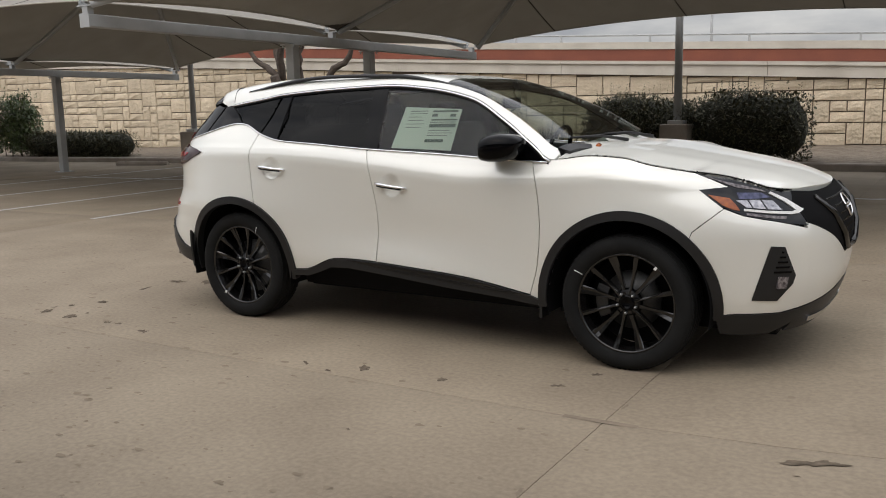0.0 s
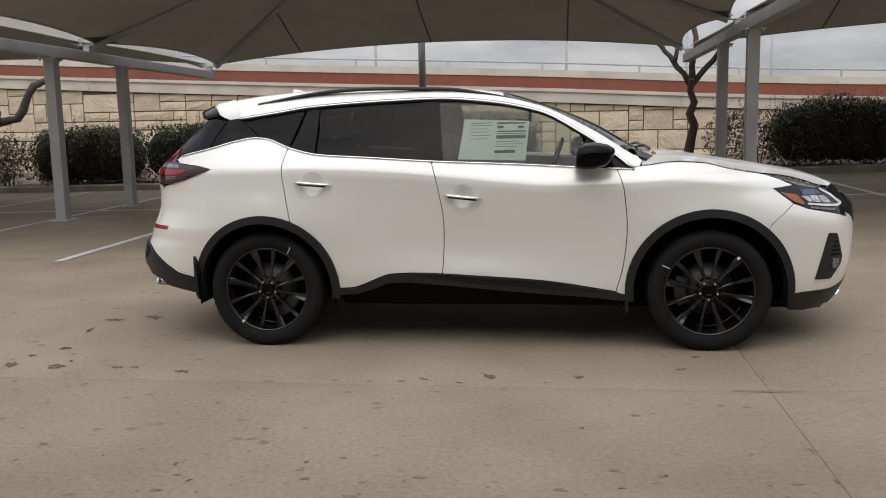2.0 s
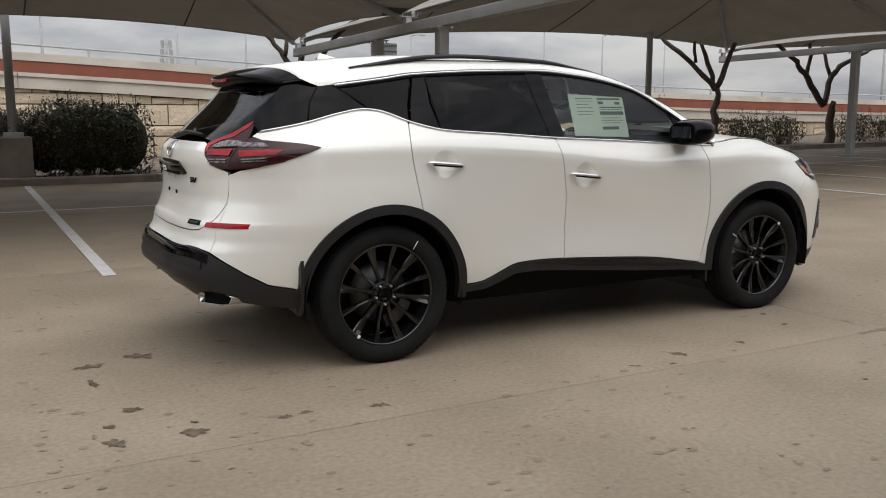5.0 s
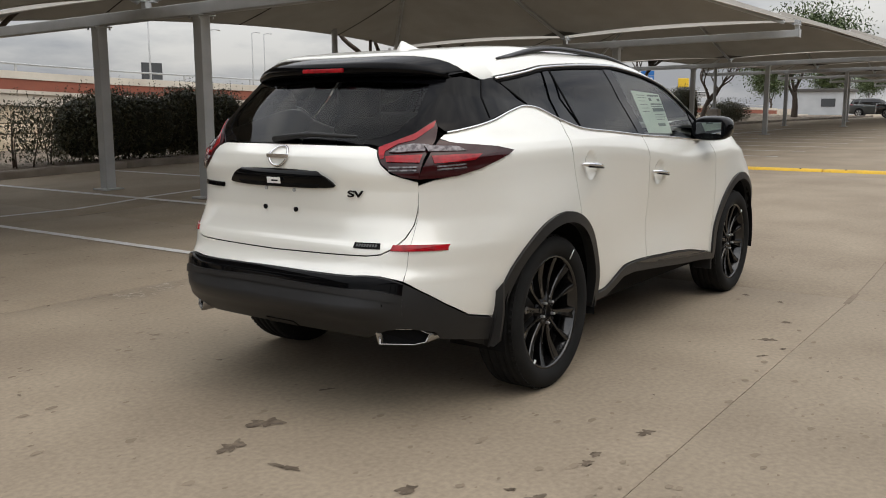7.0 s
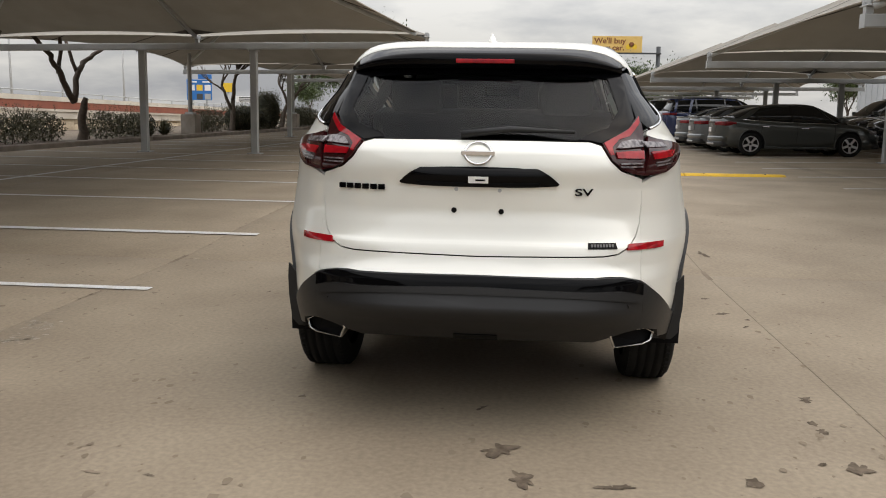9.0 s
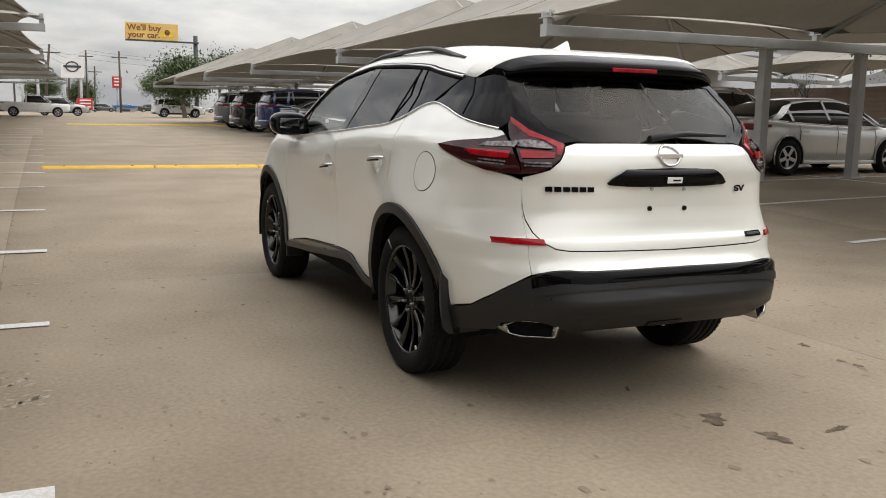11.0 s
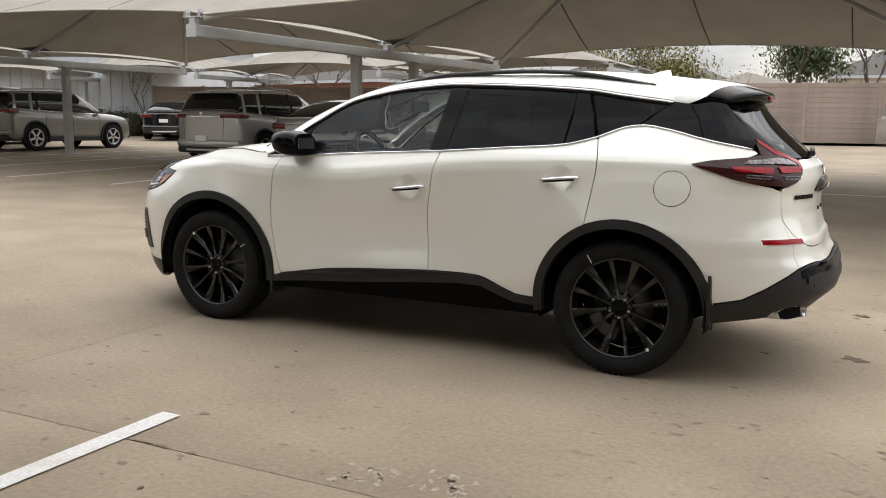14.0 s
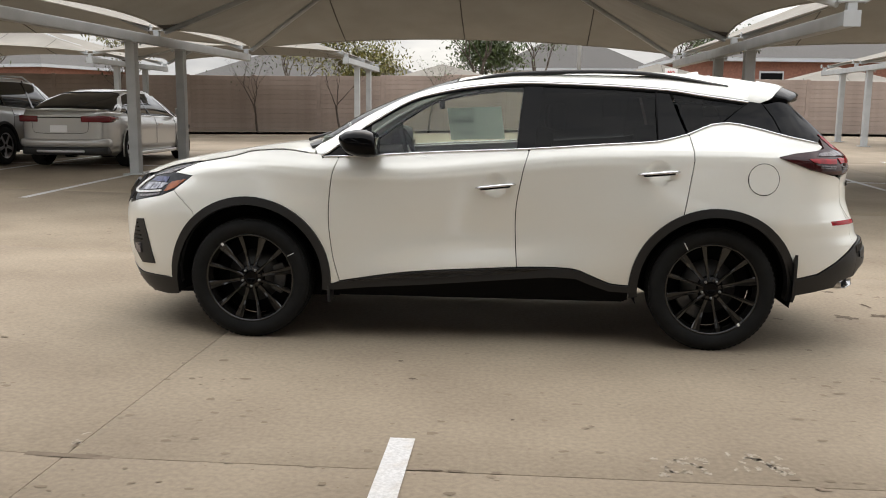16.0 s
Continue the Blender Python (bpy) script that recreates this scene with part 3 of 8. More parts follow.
M_paper = woven("sticker_paper", (0.86, 0.92, 0.86), (0.84, 0.90, 0.84), (0.85, 0.92, 0.86), 0.25)
M_ink = material("sticker_ink", (0.10, 0.13, 0.12), 0.7)
M_white = material("white_plastic", (0.8, 0.8, 0.78), 0.4)

half_width = curve([(.15, .86), (.3, .882), (.42, .893), (.6, .884), (.75, .883), (.9, .890), (1.0, .8985), (1.045, .9020), (1.075, .8995), (1.105, .8905), (1.15, .869), (1.2, .846), (1.3, .795), (1.4, .742), (1.5, .69), (1.6, .625), (1.7, .55)])
nose = curve([(.18, 2.22), (.3, 2.33), (.42, 2.38), (.55, 2.41), (.7, 2.415), (.82, 2.40), (.92, 2.345), (1.0, 2.27), (1.05, 2.17), (1.1, 2.0), (1.3, 1.9)])
tail = curve([(.2, 2.25), (.33, 2.36), (.45, 2.42), (.55, 2.44), (.63, 2.43), (.70, 2.385), (.775, 2.364), (.80, 2.349), (.85, 2.336), (.92, 2.325), (1.0, 2.325), (1.08, 2.335), (1.144, 2.325), (1.19, 2.285), (1.25, 2.22), (1.4, 2.06), (1.55, 1.94), (1.65, 1.85)])
nose_power = curve([(.3, 4.5), (.75, 4.8), (.9, 3.8), (1.0, 3.1), (1.1, 3.0)])
XF, QF, XR, PR = .9, 3.05, .9, 4.0
tail_power = curve([(.3, 4.2), (.62, 4.2), (.76, 4.6), (.9, 3.8), (1.19, 3.3), (1.3, 4.8), (1.4, 5.5), (1.7, 5.5)])


def bulge(x, z):
    b = sum(a * math.exp(-((x - c) / w) ** 2) * math.exp(-((z - q) / .27) ** 2) for c, a, w, q in ((1.41, .052, .55, .72), (-1.50, .078, .62, .79)))
    # the hollow of the doors
    b -= 0.016 * math.exp(-((x - 0.1 + 0.9 * (z - .6)) / .55) ** 2) * math.exp(-((z - .66) / .13) ** 2)
    return b


shoulder = curve([(-2.1, .05), (-1.76, .085), (-1.6, .09), (-1.27, .088), (-.64, .06), (.17, -.02), (.43, -.04), (.9, -.03), (1.3, 0.0)])   # height of the crease above 1.08


def side(x, z):
    w = half_width(z - shoulder(x) * (1 - min(max((z - 1.2) / .2, 0), 1)))
    if x > XF:
        w *= (1 - min((x - XF) / (nose(z) - XF), 1) ** nose_power(z)) ** (1 / QF)
    elif x < -XR:
        w *= (1 - min((-x - XR) / (tail(z) - XR), 1) ** PR) ** (1 / tail_power(z))
    return w + bulge(x, z) * (1 if abs(x) < 1.8 else max(0, 1 - (abs(x) - 1.8) / .45))


def front(y, z):
    return XF + (nose(z) - XF) * (1 - min(abs(y) / half_width(z), 1) ** QF) ** (1 / nose_power(z))


def rear(y, z):
    return -(XR + (tail(z) - XR) * (1 - min(abs(y) / half_width(z), 1) ** tail_power(z)) ** (1 / PR))


belt = curve([(-2.1, 1.235), (-1.82, 1.29), (-1.60, 1.345), (-1.482, 1.363), (-1.408, 1.357), (-1.222, 1.291), (-1.04, 1.25), (-.717, 1.228), (-.289, 1.198), (.243, 1.172), (.77, 1.141), (.96, 1.135)])
roofline = curve([(-1.75, 1.478), (-1.653, 1.493), (-1.312, 1.54), (-1.148, 1.565), (-.653, 1.595), (-.286, 1.604), (.006, 1.582), (.366, 1.512), (.643, 1.365), (.845, 1.227), (.965, 1.152), (1.2, 1.175), (1.37, 1.165), (1.51, 1.13), (1.745, 1.087)])
centre = curve([(-2.15, 1.545), (-1.84, 1.60), (-1.45, 1.652), (-1.0, 1.676), (-.29, 1.672), (.08, 1.638), (.36, 1.56), (.71, 1.42), (1.05, 1.232), (1.12, 1.21), (1.25, 1.20), (1.64, 1.145), (1.9, 1.10), (2.06, 1.07), (2.2, 1.03), (2.3, .985)])
door_mid = curve([(.30, -.26), (.42, -.249), (.78, -.23), (1.06, -.269), (1.2, -.307)])
door_front = curve([(.30, .82), (.371, .843), (.553, .89), (.768, .909), (1.012, .888), (1.15, .841)])
door_rear = curve([(.83, -1.218), (1.006, -1.248), (1.163, -1.269), (1.30, -1.244)])
sill_top = curve([(-.97, .385), (-.838, .39), (-.72, .43), (-.656, .458), (-.584, .482), (-.441, .488), (.059, .464), (.415, .438), (.86, .371)])
hood_edge = curve([(1.745, 1.089), (1.87, 1.071), (2.0, 1.038), (2.1, 1.004), (2.185, .990)])
rail_top = curve([(-1.62, 1.588), (-1.5, 1.618), (-1.15, 1.660), (-.73, 1.681), (-.23, 1.667), (.14, 1.612), (.30, 1.555)])
AXLE, HUB, RF, RR = 1.4125, .374, .515, .495


def arc(cx, r, a0, a1, n=18, cz=HUB):
    return [(cx + r * math.cos(radians(a0 + (a1 - a0) * i / n)), cz + r * math.sin(radians(a0 + (a1 - a0) * i / n))) for i in range(n + 1)]


def along(f, x0, x1, n=16, off=0.0):
    return [(x0 + (x1 - x0) * i / n, f(x0 + (x1 - x0) * i / n) + off) for i in range(n + 1)]


def up(f, z0, z1, n=12, off=0.0):
    return [(f(z0 + (z1 - z0) * i / n) + off, z0 + (z1 - z0) * i / n) for i in range(n + 1)]


def patch(name, outline, fn, mat, parent, s=1, step=0.05, thick=0.02, lift=0.0, label="", rim=True, fine=None):
    """A panel: the outline (in the plane of fn's two numbers) laid on the surface fn, with its edges turned in by thick."""
    bm = bmesh.new()
    pts = []
    for p in outline:
        if not pts or (Vector(p) - Vector(pts[-1])).length > 1e-4:
            pts.append(p)
    if (Vector(pts[0]) - Vector(pts[-1])).length < 1e-4:
        pts.pop()
    vs = [bm.verts.new((a, b, 0)) for a, b in pts]
    for tri in tessellate_polygon([[Vector((a, b, 0)) for a, b in pts]]):
        try:
            bm.faces.new([vs[k] for k in tri])
        except ValueError:
            pass
    for ax in (0, 1):
        lo, hi = min(p[ax] for p in pts), max(p[ax] for p in pts)
        gap = fine if fine and ax == 1 else step
        k = math.floor(lo / gap) * gap + gap
        while k < hi - 1e-4:
            bmesh.ops.bisect_plane(bm, geom=bm.verts[:] + bm.edges[:] + bm.faces[:], dist=1e-5, plane_co=(k, k, 0), plane_no=(1, 0, 0) if ax == 0 else (0, 1, 0))
            k += gap
    h = 2e-3
    nor = {}

    def normal(a, b):
        n = (fn(a + h, b) - fn(a - h, b)).cross(fn(a, b + h) - fn(a, b - h))
        n = n.normalized() if n.length > 1e-12 else Vector((0, 0, 1))
        return n
    flat = [(v, v.co.x, v.co.y) for v in bm.verts]
    for v, a, b in flat:
        p, n = fn(a, b), normal(a, b)
        d = p - Vector((max(min(p.x, 1.2), -1.2), 0, 0.75))
        if n.dot(d) < 0:
            n = -n
        p = p + n * lift
        v.co, nor[v] = Vector((p.x, p.y * s, p.z)), Vector((n.x, n.y * s, n.z))
    bm.normal_update()
    for f in bm.faces:
        if f.normal.dot(nor[f.verts[0]]) < 0:
            f.normal_flip()
    for f in bm.faces:
        f.smooth = True
    if rim:
        edges = [e for e in bm.edges if len(e.link_faces) == 1]
        top, low = {}, {}
        for e in edges:
            for v in e.verts:
                if v not in top:
                    top[v] = bm.verts.new(v.co)
                    low[v] = bm.verts.new(v.co - nor[v] * thick)
        for e in edges:
            loop = e.link_loops[0]
            a, b = loop.vert, loop.link_loop_next.vert
            bm.faces.new((top[b], top[a], low[a], low[b]))
    bm.verts.index_update()
    n_list = [nor.get(v, Vector((0, 0, 0))) for v in bm.verts]
    me = bpy.data.meshes.new(name)
    bm.to_mesh(me)
    bm.free()
    me.materials.append(mat)
    me.normals_split_custom_set_from_vertices([tuple(n) for n in n_list])
    ob = new(name, me)
    ob.parent = parent
    if label:
        ob["label"] = label
    return ob


def on_side(x, z):
    return Vector((x, side(x, z), z))


def on_door(x, z):
    """The side with a round hollow pressed in behind each handle."""
    y = side(x, z)
    for cx, cz in ((-1.065, 1.070), (-0.106, 0.979)):
        q = ((x - cx) ** 2 + (z - cz) ** 2) / 0.074 ** 2
        if q < 1:
            y -= 0.026 * (1 - q) ** 1.2
    return Vector((x, y, z))


def on_rear(y, z):
    return Vector((rear(y, z), y, z))


def on_glass(y, z):
    k = min(abs(y) / 0.60, 1)
    e = 0.60 if abs(y) < 0.60 else abs(y)
    return Vector((rear(0, z) + (rear(e, z) - rear(0, z)) * k ** 2.2, y, z))


def on_cover(y, z):
    """Lower rear bumper: hollow above, a soft ridge, tucked under below it."""
    p = on_rear(y, z)
    p.x += (0.9 * max(0.0, 0.50 - z) ** 1.1 - 0.020 * math.exp(-((z - 0.525) / 0.035) ** 2)) * max(0.0, 1 - (abs(y) / 0.66) ** 5)
    return p


def on_front(y, z):
    return Vector((front(y, z), y, z))


def on_top(x, v):
    z1 = roofline(x)
    zc = centre(x)
    return Vector((x, v * side(x, z1), zc - (zc - z1) * abs(v) ** 9))


def trim(pts, s, r, name, mat, parent, lift=0.004, label=""):
    return part(name, tube([Vector((x, (side(x, z) + lift) * s, z)) for x, z in pts], r, 6), mat, parent, label)


def wheel(parent, cx, s):
    y0 = 0.93
    w = new("wheel")
    w.parent = parent
    w.matrix_basis = pose(cx, -s * 0.028, HUB)
    prof = [(0.274, 0.905), (0.279, 0.918), (0.290, 0.928), (0.31, 0.936), (0.335, 0.938), (0.355, 0.930), (0.366, 0.918), (0.3725, 0.900)]
    for g in (0.885, 0.845, 0.805, 0.765):
        prof += [(0.377, g + 0.012), (0.367, g + 0.008), (0.367, g - 0.001), (0.3775, g - 0.004)]
    prof += [(0.3725, 0.735), (0.36, 0.712), (0.33, 0.700), (0.268, 0.715)]
    # tyre with tread blocks on its shoulders
    tb = lathe([(r, h * s) for r, h in prof], 72)
    for k in range(72):
        m = Matrix.Rotation(2 * math.pi * k / 72, 4, 'Y')
        bm_box(tb, 0.355, 0.3738, s * 0.905 - 0.008, s * 0.905 + 0.011, -0.010, 0.010, 0, m)
        bm_box(tb, 0.355, 0.3738, s * 0.735 - 0.010, s * 0.735 + 0.008, -0.010, 0.010, 0, m)
    part("tyre", tb, M_rubber, w, "black all-season tyre")
    part("rim", lathe([(r, h * s) for r, h in [(0.274, 0.906), (0.281, 0.914), (0.276, 0.919), (0.268, 0.917), (0.264, 0.908), (0.262, 0.895), (0.252, 0.880), (0.246, 0.80), (0.262, 0.72)]], 72), M_rim, w, "gloss black alloy rim")
    part("brake_disc", lathe([(r, h * s) for r, h in [(0.02, 0.80), (0.165, 0.80), (0.165, 0.78), (0.02, 0.78)]], 40), M_disc, w, "grey steel brake disc")
    part("wheel_back", lathe([(r, h * s) for r, h in [(0.0, 0.74), (0.255, 0.74)]], 32), M_inside, w)
    # tapered spokes, every other one broad with a dished face
    for broad in (0, 1):
        sp = bmesh.new()
        rows = []
        for i in range(9):
            t = i / 8
            r = 0.045 + t * 0.222
            wd = (0.0145 - 0.0045 * math.sin(math.pi * min(t * 1.3, 1)) + 0.013 * t ** 1.8) if broad else (0.0125 - 0.0050 * math.sin(math.pi * min(t * 1.3, 1)) + 0.004 * t ** 2)
            dep = 0.889 + 0.020 * t - 0.016 * math.sin(math.pi * t)
            dish = (0.010 * t ** 1.5) if broad else -0.003
            rows.append([sp.verts.new((r, y * s, z)) for y, z in ((dep - 0.005, -wd), (dep, -wd * 0.80), (dep - dish, -wd * 0.05), (dep, wd * 0.80), (dep - 0.005, wd), (dep - 0.042, wd * 0.45), (dep - 0.042, -wd * 0.45))])
        for r0, r1 in zip(rows, rows[1:]):
            for k in range(7):
                sp.faces.new((r0[k], r0[(k + 1) % 7], r1[(k + 1) % 7], r1[k]))
        sp.faces.new(rows[-1])
        bmesh.ops.recalc_face_normals(sp, faces=sp.faces[:])
        me = bpy.data.meshes.new("spoke")
        sp.to_mesh(me)
        sp.free()
        me.materials.append(M_rim)
        for k in range(6):
            shared("spoke", me, Matrix.Rotation(radians(-18 - 60 * k - 30 * broad), 4, 'Y'), w)
    cal = bmesh.new()
    for a0 in (0.5, 0.75, 1.0, 1.25):
        bm_box(cal, 0.13, 0.205, 0.80 * s - 0.03, 0.80 * s + 0.03, -0.028, 0.028, 0.008, Matrix.Rotation(a0 + (2.2 if cx > 0 else 0), 4, 'Y'))
    part("brake_caliper", cal, M_disc, w, "grey cast brake caliper")
    part("hub_cap", lathe([(r, h * s) for r, h in [(0.0, 0.886), (0.026, 0.887), (0.031, 0.893), (0.036, 0.893), (0.040, 0.888), (0.072, 0.886), (0.080, 0.86)]], 32), M_gloss, w)
    nut = lathe([(0.0, 0.909 * s), (0.006, 0.908 * s), (0.0075, 0.902 * s), (0.0075, 0.885 * s)], 8)
    nm = bpy.data.meshes.new("lug_nut")
    nut.to_mesh(nm)
    nut.free()
    nm.materials.append(M_nut)
    for k in range(5):
        a = 2 * math.pi * k / 5 + 0.9
        shared("lug_nut", nm, pose(0.055 * math.cos(a), 0, 0.055 * math.sin(a)), w, "bright steel lug nut" if k == 0 else "")
    part("balance_weight", box(-0.009, 0.009, 0.922 * s - 0.002, 0.922 * s + 0.002, -0.007, 0.007, 0, Matrix.Rotation(-0.9 if cx > 0 else 2.25, 4, 'Y') @ Matrix.Translation((0.268, 0, 0))), M_white, w, "white inspection sticker")
    mark = bmesh.new()
    bm_tube(mark, [(0.285, 0.931 * s, 0.0), (0.335, 0.940 * s, 0.004)], 0.0022, 5)
    bmesh.ops.rotate(mark, verts=mark.verts, matrix=Matrix.Rotation(-1.0 if cx < 0 else -2.6, 3, 'Y'))
    part("chalk_mark", mark, M_white, w, "short white chalk mark")
    return w


suv = thing("suv", "pearl white crossover SUV with gloss black wheels and trim", "car", at=(0, 0, 0))

# inner structure that closes the shell
part("floor_pan", box(-0.93, 0.90, -0.72, 0.72, 0.245, 1.02, 0.03), M_inside, suv, "black underbody and floor")
part("engine_bay", box(0.905, 2.15, -0.60, 0.60, 0.22, 1.0), M_inside, suv)
part("boot_floor", box(-1.96, -0.935, -0.60, 0.60, 0.32, 1.06), M_inside, suv)
part("rear_crash_beam", box(-2.2, -1.97, -0.60, 0.60, 0.44, 1.1), M_inside, suv)
for cx in (AXLE, -AXLE):
    for s in (-1, 1):
        well = bmesh.new()
        prev = None
        for x, z in arc(cx, 0.462, -12, 192, 20):
            col = [well.verts.new((x, y * s, z)) for y in (0.60, 0.90)]
            if prev:
                well.faces.new((prev[0], prev[1], col[1], col[0]))
            prev = col
        part("wheel_well", well, M_inside, suv)

for s in (-1, 1):
    wheel(suv, AXLE, s)
    wheel(suv, -AXLE, s)
    g = 0.0028
    # front fender
    out = up(door_front, 0.36, 1.13, 14, g) + [(0.90, 1.137), (0.985, 1.150)] + along(roofline, 1.0, 1.745, 16, -0.004)
    out += [(1.83, 1.053), (1.912, 1.017), (1.78, 1.004), (1.83, 0.965), (1.905, 0.91), (1.765, 0.79)]
    out += arc(AXLE, RF, 48.4, 180, 22) + [(0.90, 0.36)]
    fender = patch("front_fender", out, on_side, M_paint, suv, s, step=0.04, fine=0.01)
    # front bumper side
    out = [(1.7685, 0.7875), (1.909, 0.9075), (2.001, 0.872), (2.164, 0.839), (2.215, 0.826)] + [(front(0.60, z), z) for z in np.linspace(0.80, 0.385, 10)]
    out += [(2.177, 0.365), (1.978, 0.362), (1.895, 0.350)] + arc(AXLE, RF, 0, 48, 10)
    bside = patch("bumper_corner", out, on_side, M_paint, suv, s, step=0.03)
    # fog lamp vent
    vent = patch("fog_vent", [(2.055, 0.437), (2.135, 0.72), (2.195, 0.715), (2.243, 0.565), (2.232, 0.52), (2.166, 0.432)], on_side, M_plastic, suv, s, step=0.03, lift=0.006, label="black fog lamp recess")
    patch("fog_lamp", [(2.16, 0.50), (2.17, 0.56), (2.21, 0.56), (2.20, 0.50)], on_side, M_clearlens, vent, s, step=0.03, lift=0.016)
    for k in range(5):
        z = 0.58 + 0.026 * k
        patch("vent_fin", [(2.15 + 0.008 * k, z), (2.15 + 0.008 * k, z + 0.009), (2.18 + (0.715 - z) * 0.32, z + 0.009), (2.18 + (0.715 - z) * 0.32, z)], on_side, M_gloss, vent, s, step=0.03, lift=0.010, thick=0.004)
    # headlight
    hl = patch("headlight", [(1.745, 1.087), (1.83, 1.056), (1.917, 1.019), (1.779, 1.004), (1.83, 0.967), (1.877, 0.93), (2.001, 0.877), (2.164, 0.844), (2.215, 0.83), (2.285, 0.818), (2.262, 0.93)] + [(x, hood_edge(x) - 0.010) for x in np.linspace(2.185, 1.77, 16)], on_side, M_lampback, suv, s, step=0.03, label="angular headlight with smoked housing")
    patch("amber_reflector", [(1.826, 0.979), (1.926, 0.961), (1.955, 0.935), (1.982, 0.900), (1.955, 0.903), (1.90, 0.926)], on_side, M_amber, hl, s, step=0.03, lift=0.004, label="amber side reflector")
    patch("light_strip", [(1.999, 0.908), (2.11, 0.895), (2.205, 0.887), (2.222, 0.893), (2.164, 0.938), (2.093, 0.978), (2.096, 0.987), (2.170, 0.950), (2.252, 0.893), (2.237, 0.878), (2.207, 0.874), (2.11, 0.883), (2.001, 0.897)], on_side, M_daylamp, hl, s, step=0.03, lift=0.006, label="white angled daytime light strip")
    patch("turn_lamp", [(2.012, 0.889), (2.113, 0.873), (2.19, 0.865), (2.188, 0.853), (2.113, 0.861), (2.016, 0.877)], on_side, M_clearlens, hl, s, step=0.03, lift=0.004, label="ribbed clear turn lamp")
    patch("bright_wing", [(1.80, 1.066), (1.86, 1.050), (1.95, 1.028), (2.06, 0.999), (2.085, 0.984), (2.03, 0.999), (1.95, 1.012), (1.925, 1.021), (1.86, 1.046)], on_side, M_clearlens, hl, s, step=0.03, lift=0.003, label="silver upper wing of the lamp")
    patch("tinted_reflector", [(1.955, 0.988), (2.06, 0.984), (2.105, 0.960), (2.07, 0.956), (1.97, 0.955)], on_side, M_bluelens, hl, s, step=0.03, lift=0.003, label="blue tinted reflector")
    for cell in ([(1.958, 0.949), (2.005, 0.951), (2.035, 0.912), (2.008, 0.915)], [(2.012, 0.951), (2.062, 0.949), (2.098, 0.904), (2.042, 0.911)], [(2.070, 0.948), (2.118, 0.944), (2.165, 0.898), (2.105, 0.903)]):
        patch("lens_unit", cell, on_side, M_lens, hl, s, step=0.03, lift=0.004, label="silver projector lens")
    # doors
    out = up(door_mid, 0.44, 1.185, 14, g) + along(belt, -0.295, 0.845, 18, -0.006) + up(door_front, 1.13, 0.375, 14, -g) + along(sill_top, 0.842, -0.24, 16, 0.004)
    fdoor = patch("front_door", out, on_door, M_paint, suv, s, step=0.02, fine=0.01)
    arc_r = [p for p in arc(-AXLE, RR, 2, 66.5, 14)]
    out = along(sill_top, -0.25, -0.905, 14, 0.004) + arc_r[0:] + up(door_rear, 0.835, 1.285, 10, g) + along(belt, -1.236, -0.312, 18, -0.006) + up(door_mid, 1.18, 0.49, 14, -g)
    rdoor = patch("rear_door", out, on_door, M_paint, suv, s, step=0.02, fine=0.01)
    # quarter panel
    out = arc(-AXLE, RR, 67.5, 180, 20) + [(-1.904, 0.449), (-2.04, 0.477), (-2.152, 0.539), (-2.248, 0.604)] + [(rear(0.665, z), z) for z in np.linspace(0.642, 0.74, 5)]
    out += [(rear(0.665, z), z) for z in np.linspace(0.77, 1.03, 8)] + [(-2.14, 1.052), (-1.956, 1.095), (-1.765, 1.165), (-1.845, 1.188), (-2.02, 1.205), (-2.06, 1.225)]
    out += along(belt, -2.04, -1.25, 22, -0.006) + up(door_rear, 1.285, 0.84, 10, -g)
    quarter = patch("quarter_panel", out, on_side, M_paint, suv, s, step=0.04, fine=0.01)
    if s > 0:
        ring = arc(-1.672, 0.090, 0, 360, 28, 1.040)
        patch("fuel_door", ring[:-1], on_side, M_paint, quarter, s, lift=0.002, thick=0.004, step=0.03)
        part("fuel_door_gap", tube([Vector((x, (side(x, z) + 0.0005) * s, z)) for x, z in arc(-1.672, 0.092, 0, 360, 40, 1.040)], 0.0018, 5), M_inside, quarter)
    # wheel arch cladding
    for nm, cx, r, a0, a1 in (("arch_cladding", AXLE, RF, -6, 187), ("arch_cladding", -AXLE, RR, -7, 188)):
        inner = r - 0.052
        patch(nm, arc(cx, r - 0.002, a0, a1, 30) + arc(cx, inner, a1, a0, 30), on_side, M_plastic, suv, s, lift=0.014, thick=0.05, label="matt black wheel arch cladding")
    # sill cladding: upper band, gloss insert with a bright lower edge, dark tuck-under
    band = [(-0.93, 0.345), (-0.80, 0.352), (-0.70, 0.385), (-0.60, 0.425), (-0.45, 0.430), (-0.18, 0.408), (0.3, 0.366), (0.68, 0.340), (0.90, 0.318)]
    sill = patch("sill_cladding", along(sill_top, -0.93, 0.86, 30, -0.002) + [(0.905, 0.350)] + band[::-1], on_side, M_plastic, suv, s, lift=0.014, thick=0.07, label="matt black sill cladding")
    low = curve([(-.46, .483), (-.19, .447), (.17, .418), (.51, .392), (.80, .378)])
    patch("sill_insert", along(sill_top, -0.46, 0.79, 24, -0.008) + along(low, 0.79, -0.44, 24, 0.0), on_side, M_rim, sill, s, lift=0.019, thick=0.012, label="gloss black sill insert")
    patch("sill_strip", along(low, -0.10, 0.76, 20, 0.008) + along(low, 0.76, -0.10, 20, 0.0), on_side, M_strip, sill, s, lift=0.023, thick=0.006, label="satin bright sill edge")
    tuck = lambda a, b: Vector((a, side(a, 0.40) - 0.05 - 0.5 * (0.44 - b), b))
